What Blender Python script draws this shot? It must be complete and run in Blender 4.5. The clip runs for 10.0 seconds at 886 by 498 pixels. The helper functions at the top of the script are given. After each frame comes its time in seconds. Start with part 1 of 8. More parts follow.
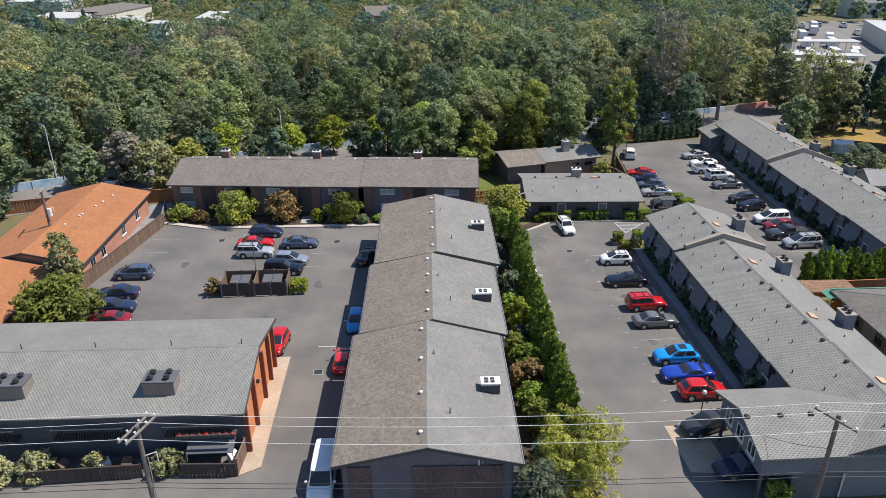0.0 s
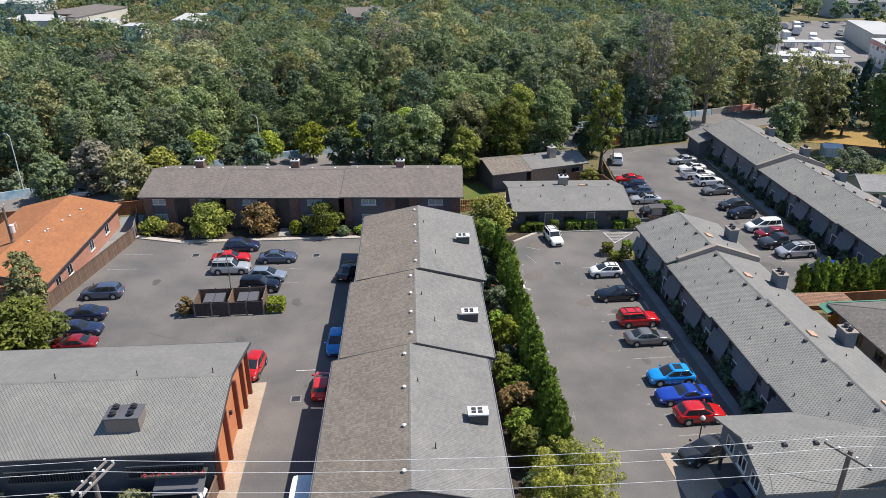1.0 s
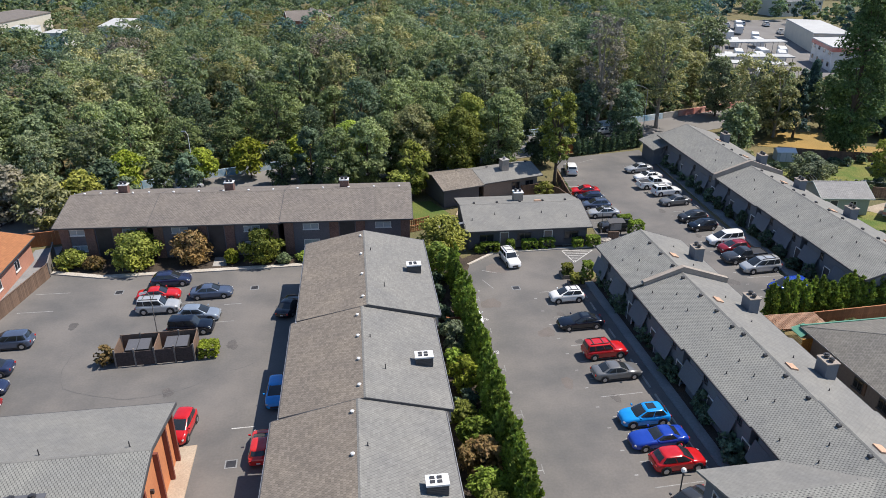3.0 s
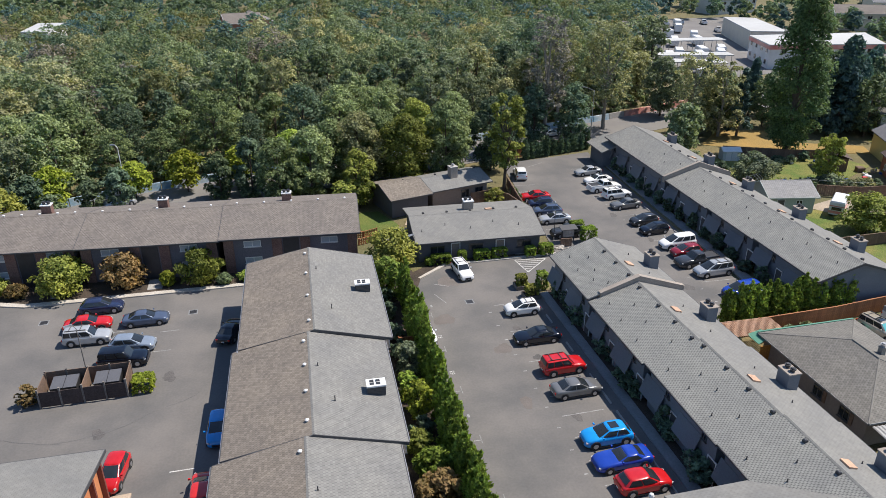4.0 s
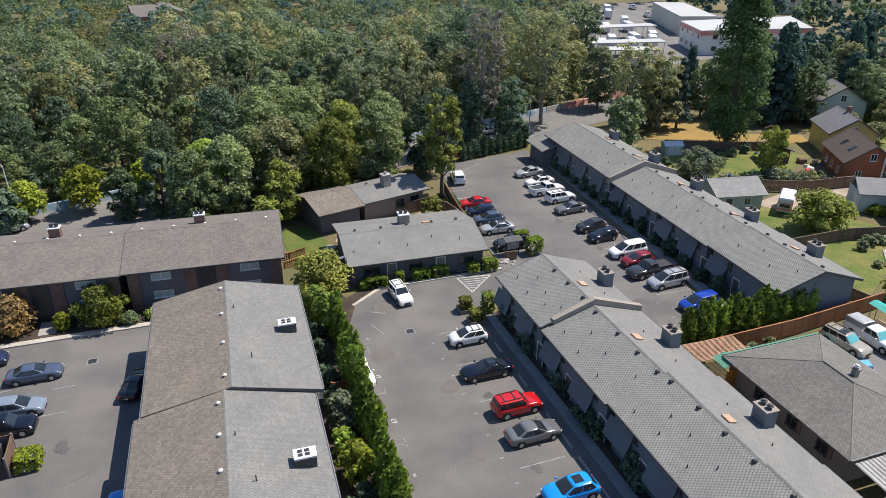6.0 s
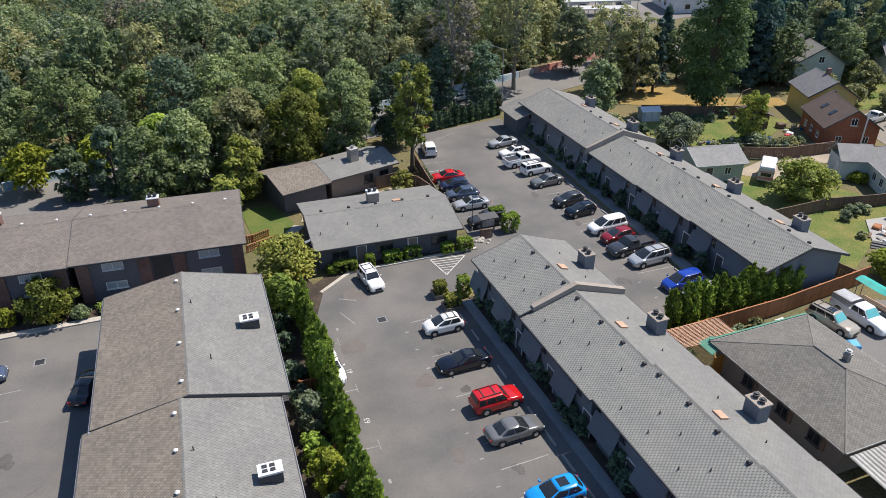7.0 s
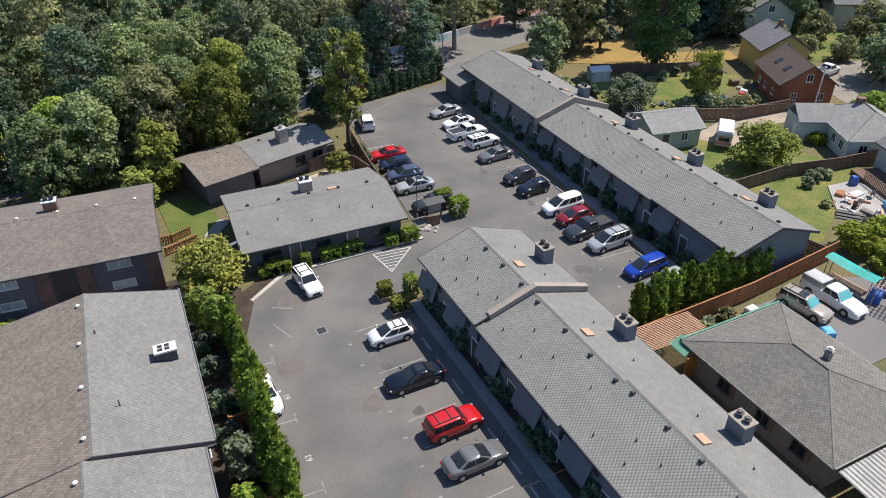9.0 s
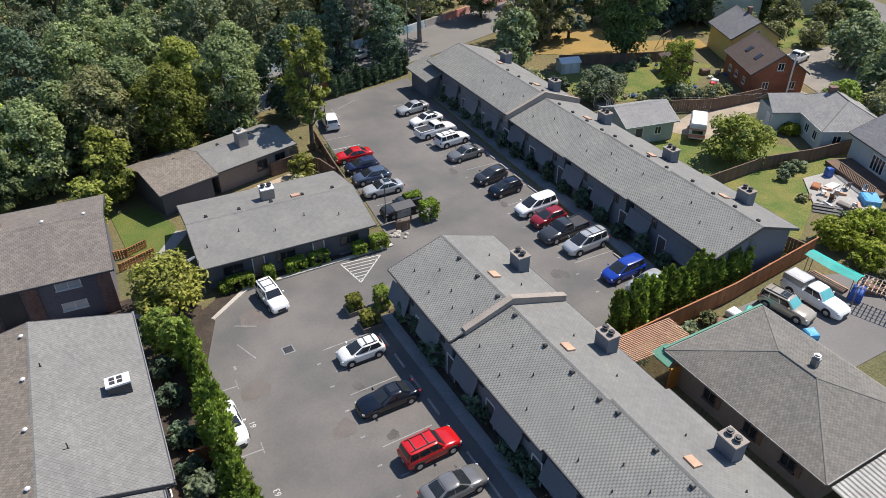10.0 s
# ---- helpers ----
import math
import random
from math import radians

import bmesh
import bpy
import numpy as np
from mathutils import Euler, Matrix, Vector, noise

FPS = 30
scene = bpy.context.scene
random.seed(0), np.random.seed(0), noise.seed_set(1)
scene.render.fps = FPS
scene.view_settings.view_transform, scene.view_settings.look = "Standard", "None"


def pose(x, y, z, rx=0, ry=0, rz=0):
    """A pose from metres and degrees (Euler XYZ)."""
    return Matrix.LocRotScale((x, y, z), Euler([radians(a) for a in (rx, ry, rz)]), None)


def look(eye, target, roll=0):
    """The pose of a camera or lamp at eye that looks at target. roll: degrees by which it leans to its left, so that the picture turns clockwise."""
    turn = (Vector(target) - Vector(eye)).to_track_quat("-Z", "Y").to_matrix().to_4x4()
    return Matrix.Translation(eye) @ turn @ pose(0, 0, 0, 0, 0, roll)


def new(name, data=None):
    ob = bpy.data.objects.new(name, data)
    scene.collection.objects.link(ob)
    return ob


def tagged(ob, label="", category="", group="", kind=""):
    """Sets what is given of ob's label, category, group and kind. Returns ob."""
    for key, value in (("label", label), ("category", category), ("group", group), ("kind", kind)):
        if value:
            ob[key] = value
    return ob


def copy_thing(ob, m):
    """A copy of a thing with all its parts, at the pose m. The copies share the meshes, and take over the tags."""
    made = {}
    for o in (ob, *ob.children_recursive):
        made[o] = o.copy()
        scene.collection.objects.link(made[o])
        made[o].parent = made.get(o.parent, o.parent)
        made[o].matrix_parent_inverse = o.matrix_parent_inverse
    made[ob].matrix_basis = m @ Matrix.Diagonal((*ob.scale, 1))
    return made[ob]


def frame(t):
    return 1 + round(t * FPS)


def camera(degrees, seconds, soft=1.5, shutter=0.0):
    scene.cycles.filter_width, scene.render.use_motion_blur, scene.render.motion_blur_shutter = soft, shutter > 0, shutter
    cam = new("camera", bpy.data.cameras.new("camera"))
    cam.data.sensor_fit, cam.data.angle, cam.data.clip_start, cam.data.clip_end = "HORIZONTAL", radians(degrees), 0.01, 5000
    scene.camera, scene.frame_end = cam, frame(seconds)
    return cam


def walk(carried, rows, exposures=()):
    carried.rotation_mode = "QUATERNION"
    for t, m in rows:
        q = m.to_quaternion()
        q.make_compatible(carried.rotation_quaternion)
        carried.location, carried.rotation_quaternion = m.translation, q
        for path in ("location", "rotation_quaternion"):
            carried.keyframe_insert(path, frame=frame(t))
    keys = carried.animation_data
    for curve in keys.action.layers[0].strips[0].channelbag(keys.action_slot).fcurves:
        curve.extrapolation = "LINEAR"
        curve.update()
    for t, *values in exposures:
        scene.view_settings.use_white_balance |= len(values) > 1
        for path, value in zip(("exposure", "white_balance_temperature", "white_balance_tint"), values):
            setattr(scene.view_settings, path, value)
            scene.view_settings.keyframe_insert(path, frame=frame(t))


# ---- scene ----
cam = camera(63.8, 10.0, soft=0.4)
METRES, EYE, TILT, LEAN, TURN = 37.76, 37.0, 3.48, 0.35, -3.5
ROWS = [
    (0.0, 0.0, 0.0, 0.0, 0.17, -28.38, -0.32),
    (0.5, 0.001, 0.0473, -0.001, -0.46, -28.39, -0.37),
    (1.0, 0.0027, 0.0944, -0.0026, -1.18, -28.4, -0.41),
    (1.5, 0.0045, 0.1402, -0.0037, -1.92, -28.4, -0.46),
    (2.0, 0.0068, 0.1849, -0.0054, -2.73, -28.41, -0.51),
    (2.5, 0.0099, 0.2286, -0.0068, -3.76, -28.41, -0.57),
    (4.0, 0.0244, 0.3629, -0.0099, -9.91, -28.38, -0.96),
    (4.5, 0.0328, 0.4095, -0.0117, -11.81, -28.36, -1.07),
    (5.0, 0.0427, 0.4593, -0.0134, -13.22, -28.35, -1.15),
    (5.5, 0.0566, 0.5176, -0.0157, -14.35, -28.42, -1.21),
    (7.0, 0.1038, 0.6909, -0.0219, -17.98, -32.52, -1.45),
    (7.5, 0.1213, 0.7424, -0.024, -19.36, -33.5, -1.51),
    (8.0, 0.1398, 0.7923, -0.0258, -20.58, -34.48, -1.57),
    (8.5, 0.1595, 0.8402, -0.0275, -21.79, -35.46, -1.61),
    (9.0, 0.1792, 0.8856, -0.0293, -23.0, -36.42, -1.66),
    (9.5, 0.1974, 0.9284, -0.0318, -24.32, -36.91, -1.72),
    (10.0, 0.2147, 0.967, -0.0339, -25.83, -37.39, -1.79),
]
walk(cam, [(t, pose(0, 0, EYE, TILT, LEAN, TURN) @ pose(METRES * x, METRES * y, METRES * z, 90 + pitch, roll, yaw)) for t, x, y, z, yaw, pitch, roll in ROWS])

# ---- daylight ----
world = bpy.data.worlds.new("sky")
scene.world = world
world.use_nodes = True
SUN = Vector((2.65, 0.35, 4.25)).normalized()
sky = world.node_tree.nodes.new("ShaderNodeTexSky")
sky.sky_type, sky.sun_disc, sky.ozone_density = "NISHITA", False, 4.0
sky.dust_density = 0.15
sky.sun_elevation, sky.sun_rotation = math.asin(SUN.z), math.atan2(SUN.x, SUN.y)
back = world.node_tree.nodes["Background"]
back.inputs["Strength"].default_value = 0.112
world.node_tree.links.new(sky.outputs[0], back.inputs[0])
sun_data = bpy.data.lights.new("sun", "SUN")
sun_data.energy, sun_data.angle, sun_data.color = 4.75, radians(0.5), (1.0, 0.925, 0.83)
sun = new("sun", sun_data)
sun.matrix_world = look(SUN * 200, (0, 0, 0))
scene.view_settings.exposure = 0.36

# ---- materials ----
MATS = {}


def nodes_of(name):
    m = bpy.data.materials.new(name)
    m.use_nodes = True
    t = m.node_tree
    return m, t.nodes, t.links, t.nodes["Principled BSDF"]


def mix_rgb(n, l, kind, fac, a, b):
    x = n.new("ShaderNodeMix")
    x.data_type, x.blend_type = "RGBA", kind
    for k, v in ((0, fac), (6, a), (7, b)):
        if isinstance(v, (int, float)):
            x.inputs[k].default_value = v
        elif isinstance(v, tuple):
            x.inputs[k].default_value = (*v, 1)
        else:
            l.new(v, x.inputs[k])
    return x.outputs[2]


def noise_at(n, l, scale, detail=4, vec=None, rough=0.55, lo=0.35, hi=0.65):
    x = n.new("ShaderNodeTexNoise")
    x.inputs["Scale"].default_value, x.inputs["Detail"].default_value, x.inputs["Roughness"].default_value = scale, detail, rough
    c = n.new("ShaderNodeTexCoord")
    l.new(vec or c.outputs["Object"], x.inputs["Vector"])
    r = n.new("ShaderNodeMapRange")
    r.inputs["From Min"].default_value, r.inputs["From Max"].default_value = lo, hi
    l.new(x.outputs["Fac"], r.inputs["Value"])
    return r.outputs[0]


def bump_on(n, l, b, height, strength, dist):
    x = n.new("ShaderNodeBump")
    x.inputs["Strength"].default_value, x.inputs["Distance"].default_value = strength, dist
    l.new(height, x.inputs["Height"])
    l.new(x.outputs[0], b.inputs["Normal"])


def surf(name, c1, c2, big=0.5, fine=12.0, rough=0.85, grain=0.25, bump=0.3, dist=0.01, metal=0.0, piece=0.0):
    """A weathered surface: two colours in large patches, grain in small ones, and a fine relief."""
    if name in MATS:
        return MATS[name]
    m, n, l, b = nodes_of(name)
    patch, speck = noise_at(n, l, big, 5), noise_at(n, l, fine, 3)
    col = mix_rgb(n, l, "MIX", patch, c1, c2)
    dark = mix_rgb(n, l, "MIX", speck, (1 - grain,) * 3, (1 + grain * 0.6,) * 3)
    col = mix_rgb(n, l, "MULTIPLY", 1.0, col, dark)
    if piece:
        info, r = n.new("ShaderNodeObjectInfo"), n.new("ShaderNodeMapRange")
        r.inputs["To Min"].default_value, r.inputs["To Max"].default_value = 1 - piece, 1 + piece
        l.new(info.outputs["Random"], r.inputs["Value"])
        col = mix_rgb(n, l, "MULTIPLY", 1.0, col, r.outputs[0])
    l.new(col, b.inputs["Base Color"])
    b.inputs["Roughness"].default_value, b.inputs["Metallic"].default_value = rough, metal
    if bump:
        bump_on(n, l, b, speck, bump, dist)
    MATS[name] = m
    return m


def shingle(name, c1, c2, gap, moss=None, width=0.3, row=0.19, wild=0.1, gap_shade=0.62):
    """Asphalt shingles: courses along the local y of a roof, tabs of uneven tone with dark slots between them, shade
    painted along the laps, streaks and worn patches.
    """
    m, n, l, b = nodes_of(name)
    c, sep = n.new("ShaderNodeTexCoord"), n.new("ShaderNodeSeparateXYZ")
    l.new(c.outputs["Object"], sep.inputs[0])

    def calc(op, a, b_=None):
        x = n.new("ShaderNodeMath")
        x.operation = op
        for k, v in enumerate((a, b_)):
            if isinstance(v, (int, float)):
                x.inputs[k].default_value = v
            elif v is not None:
                l.new(v, x.inputs[k])
        return x.outputs[0]

    def band(v, a, z, p, q):
        r = n.new("ShaderNodeMapRange")
        for k, w_ in (("From Min", a), ("From Max", z), ("To Min", p), ("To Max", q)):
            r.inputs[k].default_value = w_
        l.new(v, r.inputs["Value"])
        return r.outputs[0]
    course = calc("MULTIPLY", sep.outputs["X"], 1 / row)
    step = calc("FLOOR", course)
    along = calc("ADD", calc("MULTIPLY", sep.outputs["Y"], 1 / width), calc("MULTIPLY", calc("MODULO", step, 2.0), 0.5))
    cell, com = n.new("ShaderNodeTexWhiteNoise"), n.new("ShaderNodeCombineXYZ")
    cell.noise_dimensions = "2D"
    l.new(step, com.inputs["X"]), l.new(calc("FLOOR", along), com.inputs["Y"])
    l.new(com.outputs[0], cell.inputs["Vector"])
    mean = tuple((p + q) / 2 for p, q in zip(c1, c2))
    col = mix_rgb(n, l, "MULTIPLY", 1.0, mean, band(cell.outputs["Value"], 0, 1, 1 - wild, 1 + wild))
    slot = calc("MULTIPLY", band(calc("PINGPONG", along, 0.5), 0.05, 0.05 + 0.16 * gap_shade * gap_shade, 1, 0), band(calc("FRACT", course), 0.1, 0.25, 0.25, 1))
    # Shade along each course's lower edge, painted into the colour.
    butt_shade = band(calc("FRACT", course), 0.0, 0.16 + 0.2 * gap_shade * gap_shade, 0.6 * gap_shade, 0)
    col = mix_rgb(n, l, "MIX", calc("MULTIPLY", calc("MAXIMUM", slot, butt_shade), gap_shade), col, tuple(g * 0.8 for g in gap))
    patch, streak = noise_at(n, l, 0.35, 5), noise_at(n, l, 2.2, 4)
    col = mix_rgb(n, l, "MULTIPLY", 1.0, col, mix_rgb(n, l, "MIX", patch, (0.92, 0.92, 0.93), (1.07, 1.06, 1.04)))
    col = mix_rgb(n, l, "MULTIPLY", 1.0, col, mix_rgb(n, l, "MIX", streak, (0.94,) * 3, (1.06,) * 3))
    if moss:
        col = mix_rgb(n, l, "MIX", noise_at(n, l, 0.8, 6, lo=0.5, hi=0.75), col, moss)
    l.new(col, b.inputs["Base Color"])
    b.inputs["Roughness"].default_value = 0.9
    bump_on(n, l, b, calc("MAXIMUM", slot, butt_shade), -0.45, 0.02)
    MATS[name] = m
    return m


def leaf(name, c1, c2, c3, cool=1.4):
    m, n, l, b = nodes_of(name)
    geo, info = n.new("ShaderNodeNewGeometry"), n.new("ShaderNodeObjectInfo")
    even = [tuple(a * 0.72 + b * 0.28 for a, b in zip(p, q)) for p, q in ((c1, c2), (c2, c1))]
    col = mix_rgb(n, l, "MIX", geo.outputs["Random Per Island"], *even)
    half = n.new("ShaderNodeMath")
    half.operation = "MULTIPLY"
    half.inputs[1].default_value = 0.7
    l.new(info.outputs["Random"], half.inputs[0])
    col = mix_rgb(n, l, "MIX", half.outputs[0], col, c3)
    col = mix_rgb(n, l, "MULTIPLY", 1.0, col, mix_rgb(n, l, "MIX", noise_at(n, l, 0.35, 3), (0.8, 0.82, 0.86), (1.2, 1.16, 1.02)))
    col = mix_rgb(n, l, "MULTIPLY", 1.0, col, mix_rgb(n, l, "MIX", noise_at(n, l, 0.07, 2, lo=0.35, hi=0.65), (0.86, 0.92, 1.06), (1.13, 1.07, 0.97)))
    # Bluish dark and bright patches imitate light and shade within the foliage.
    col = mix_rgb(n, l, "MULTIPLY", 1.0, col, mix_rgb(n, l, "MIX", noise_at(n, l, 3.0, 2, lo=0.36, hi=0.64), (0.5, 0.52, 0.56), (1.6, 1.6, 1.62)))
    col = mix_rgb(n, l, "MULTIPLY", 1.0, col, (1.05, 1.0, cool * 1.05))
    l.new(col, b.inputs["Base Color"])
    b.inputs["Roughness"].default_value = 0.6
    b.inputs["Specular IOR Level"].default_value = 0.15
    t, mx = n.new("ShaderNodeBsdfTranslucent"), n.new("ShaderNodeMixShader")
    tone = n.new("ShaderNodeMapRange")
    tone.inputs["To Min"].default_value, tone.inputs["To Max"].default_value = 0.54, 1.08
    l.new(info.outputs["Random"], tone.inputs["Value"])
    col = mix_rgb(n, l, "MULTIPLY", 1.0, col, tone.outputs[0])
    l.new(col, b.inputs["Base Color"])
    l.new(mix_rgb(n, l, "MULTIPLY", 1.0, col, (1.25, 1.35, 0.85)), t.inputs["Color"])
    mx.inputs[0].default_value = 0.3
    l.new(b.outputs[0], mx.inputs[1]), l.new(t.outputs[0], mx.inputs[2])
    l.new(mx.outputs[0], n["Material Output"].inputs["Surface"])
    MATS[name] = m
    return m


def paint(name, c, rough=0.3, metal=0.0, coat=0.6):
    if name in MATS:
        return MATS[name]
    m, n, l, b = nodes_of(name)
    dust = noise_at(n, l, 1.5, 4)
    l.new(mix_rgb(n, l, "MIX", dust, tuple(v * 0.93 for v in c), tuple(min(1, v * 1.05 + 0.004) for v in c)), b.inputs["Base Color"])
    b.inputs["Roughness"].default_value, b.inputs["Metallic"].default_value = rough, metal
    b.inputs["Coat Weight"].default_value, b.inputs["Coat Roughness"].default_value = coat, 0.06
    MATS[name] = m
    return m


asphalt = surf("asphalt", (0.112, 0.109, 0.107), (0.174, 0.161, 0.15), 0.16, 5.0, 0.92, 0.07, 0.1, 0.004)
road_asphalt = surf("road_asphalt", (0.16, 0.15, 0.145), (0.2, 0.19, 0.18), 0.1, 5.0, 0.92, 0.07, 0.1, 0.004)
patch_mat = surf("asphalt_patch", (0.135, 0.118, 0.108), (0.162, 0.142, 0.13), 0.8, 9.0, 0.92, 0.12, 0.2, 0.006)
concrete = surf("concrete", (0.3, 0.29, 0.28), (0.4, 0.38, 0.355), 0.35, 7.0, 0.9, 0.14, 0.25, 0.006)
# Concrete tinted darker and bluer to carry the shade beside the blocks.
walk_shade_grey = surf("grey_walk_concrete", (0.2, 0.208, 0.218), (0.26, 0.265, 0.27), 0.5, 6.0, 0.9, 0.12, 0.15, 0.004)
pad_concrete = surf("pad_concrete", (0.38, 0.29, 0.215), (0.46, 0.37, 0.28), 0.35, 7.0, 0.9, 0.14, 0.25, 0.006)
gravel_tan = surf("tan_gravel", (0.32, 0.265, 0.205), (0.4, 0.33, 0.255), 0.5, 8.0, 0.95, 0.2, 0.4, 0.02)
soil = surf("bark_mulch", (0.045, 0.034, 0.026), (0.085, 0.062, 0.045), 0.5, 14.0, 0.95, 0.35, 0.6, 0.03)
dry_ground = surf("dry_ground", (0.19, 0.15, 0.07), (0.12, 0.115, 0.05), 0.06, 6.0, 0.95, 0.3, 0.5, 0.03)
lawn_yard = surf("lawn_yard", (0.095, 0.15, 0.025), (0.22, 0.2, 0.055), 0.3, 7.0, 0.95, 0.4, 0.6, 0.04)
lawn_green = surf("lawn_green", (0.07, 0.125, 0.02), (0.14, 0.16, 0.035), 0.3, 9.0, 0.95, 0.3, 0.6, 0.03)
lawn_dry = surf("lawn_dry", (0.36, 0.225, 0.065), (0.27, 0.19, 0.06), 0.12, 6.0, 0.95, 0.25, 0.5, 0.03)
line_white = surf("line_paint", (0.62, 0.62, 0.6), (0.42, 0.41, 0.4), 2.0, 18.0, 0.8, 0.35, 0.1)
line_faded = surf("faded_line_paint", (0.34, 0.335, 0.33), (0.22, 0.215, 0.21), 1.5, 14.0, 0.85, 0.35, 0.1)
kerb_mat = surf("kerb_concrete", (0.42, 0.38, 0.33), (0.52, 0.48, 0.43), 0.5, 6.0, 0.9, 0.18, 0.2)
# Gap shade painted strong for slopes in grazing sun, faint on roof_light.
roof_grey_shaded = shingle("grey_shingle", (0.29, 0.288, 0.268), (0.2, 0.202, 0.192), (0.065, 0.067, 0.065), width=0.25, row=0.165, wild=0.06, gap_shade=0.85)
roof_light = shingle("light_grey_shingle", (0.24, 0.235, 0.222), (0.165, 0.164, 0.156), (0.1, 0.1, 0.096), wild=0.05, gap_shade=0.35)
roof_mid = shingle("mottled_grey_shingle", (0.245, 0.24, 0.227), (0.175, 0.173, 0.165), (0.085, 0.085, 0.082), width=0.25, row=0.165, wild=0.1, gap_shade=0.62)
roof_brown = shingle("worn_brown_shingle", (0.255, 0.218, 0.175), (0.145, 0.125, 0.11), (0.065, 0.055, 0.05), width=0.22, wild=0.2)
roof_taupe = shingle("taupe_shingle", (0.225, 0.195, 0.172), (0.14, 0.125, 0.112), (0.075, 0.066, 0.06), wild=0.16)
roof_orange = shingle("orange_cedar_shingle", (0.4, 0.17, 0.07), (0.32, 0.13, 0.055), (0.16, 0.06, 0.03))
roof_warm = shingle("warm_grey_shingle", (0.195, 0.184, 0.165), (0.14, 0.133, 0.12), (0.07, 0.066, 0.06), width=0.24, wild=0.16)
roof_dark = shingle("dark_brown_shingle", (0.115, 0.082, 0.072), (0.09, 0.066, 0.06), (0.05, 0.035, 0.03))
roof_slate = shingle("blue_grey_shingle", (0.2, 0.2, 0.215), (0.16, 0.16, 0.175), (0.08, 0.08, 0.085))
roof_pale = shingle("pale_weathered_shingle", (0.3, 0.295, 0.29), (0.25, 0.245, 0.24), (0.17, 0.165, 0.16))
wall_grey = surf("grey_board_wall", (0.135, 0.148, 0.172), (0.16, 0.175, 0.2), 0.3, 8.0, 0.85, 0.08, 0.1)
wall_dark = surf("dark_grey_wall", (0.085, 0.088, 0.102), (0.112, 0.115, 0.132), 0.3, 8.0, 0.85, 0.08, 0.1)
wall_orange = surf("orange_wall", (0.62, 0.24, 0.1), (0.55, 0.2, 0.085), 0.3, 6.0, 0.8, 0.08, 0.1)
wall_pink = surf("salmon_brick_wall", (0.5, 0.24, 0.17), (0.42, 0.2, 0.14), 0.4, 6.0, 0.85, 0.14, 0.15)
wall_brown = surf("brown_siding", (0.24, 0.2, 0.175), (0.2, 0.165, 0.145), 0.3, 6.0, 0.85, 0.08, 0.1)
wall_cream = surf("cream_wall", (0.62, 0.58, 0.5), (0.55, 0.52, 0.46), 0.3, 6.0, 0.8, 0.06, 0.1)
wall_blue = surf("pale_blue_siding", (0.46, 0.5, 0.49), (0.52, 0.55, 0.54), 0.3, 6.0, 0.8, 0.06, 0.1)
wall_yellow = surf("yellow_siding", (0.58, 0.47, 0.18), (0.52, 0.42, 0.16), 0.3, 6.0, 0.8, 0.06, 0.1)
wall_green = surf("grey_green_siding", (0.36, 0.41, 0.37), (0.42, 0.46, 0.42), 0.3, 6.0, 0.8, 0.06, 0.1)
brick_dark = surf("dark_brown_brick", (0.17, 0.095, 0.08), (0.23, 0.135, 0.11), 0.6, 9.0, 0.9, 0.3, 0.3)
wall_plum = surf("plum_grey_panel", (0.125, 0.116, 0.136), (0.155, 0.145, 0.166), 0.4, 7.0, 0.85, 0.12, 0.1)
brick_plum = surf("plum_brown_brick", (0.1, 0.068, 0.07), (0.14, 0.095, 0.09), 0.6, 7.0, 0.9, 0.35, 0.3)
brick_red = surf("red_brick", (0.31, 0.115, 0.06), (0.24, 0.085, 0.045), 0.6, 9.0, 0.9, 0.2, 0.3)
trim_dark = surf("dark_trim", (0.06, 0.058, 0.062), (0.08, 0.078, 0.08), 0.5, 8.0, 0.6, 0.1, 0.1)
trim_white = surf("white_trim", (0.72, 0.71, 0.7), (0.62, 0.61, 0.6), 0.5, 8.0, 0.6, 0.08, 0.1)
trim_red = surf("dark_red_post", (0.22, 0.06, 0.04), (0.17, 0.05, 0.035), 0.5, 8.0, 0.7, 0.1, 0.1)
stucco = surf("taupe_stucco", (0.35, 0.3, 0.26), (0.29, 0.25, 0.215), 0.6, 14.0, 0.9, 0.15, 0.3)
wood_brown = surf("brown_fence_wood", (0.2, 0.125, 0.085), (0.14, 0.095, 0.07), 0.7, 8.0, 0.85, 0.2, 0.3, piece=0.18)
wood_red = surf("red_brown_fence_wood", (0.42, 0.17, 0.07), (0.32, 0.125, 0.055), 0.7, 8.0, 0.8, 0.2, 0.3, piece=0.15)
wood_grey = surf("weathered_grey_wood", (0.23, 0.205, 0.185), (0.17, 0.15, 0.135), 0.7, 8.0, 0.9, 0.2, 0.3, piece=0.15)
wood_dark = surf("dark_stained_wood", (0.075, 0.055, 0.05), (0.055, 0.042, 0.04), 0.7, 8.0, 0.85, 0.25, 0.3, piece=0.2)
wood_pole = surf("utility_pole_wood", (0.2, 0.165, 0.15), (0.14, 0.115, 0.105), 0.7, 8.0, 0.9, 0.25, 0.3)
bark = surf("bark", (0.13, 0.1, 0.075), (0.085, 0.065, 0.05), 1.2, 8.0, 0.95, 0.3, 0.6, 0.03)
bark_pale = surf("pale_bark", (0.32, 0.29, 0.25), (0.24, 0.21, 0.18), 1.2, 8.0, 0.95, 0.3, 0.6, 0.03)
ridge_warm = surf("ridge_shingle", (0.2, 0.19, 0.172), (0.165, 0.156, 0.14), 1.0, 12.0, 0.9, 0.15, 0.2)
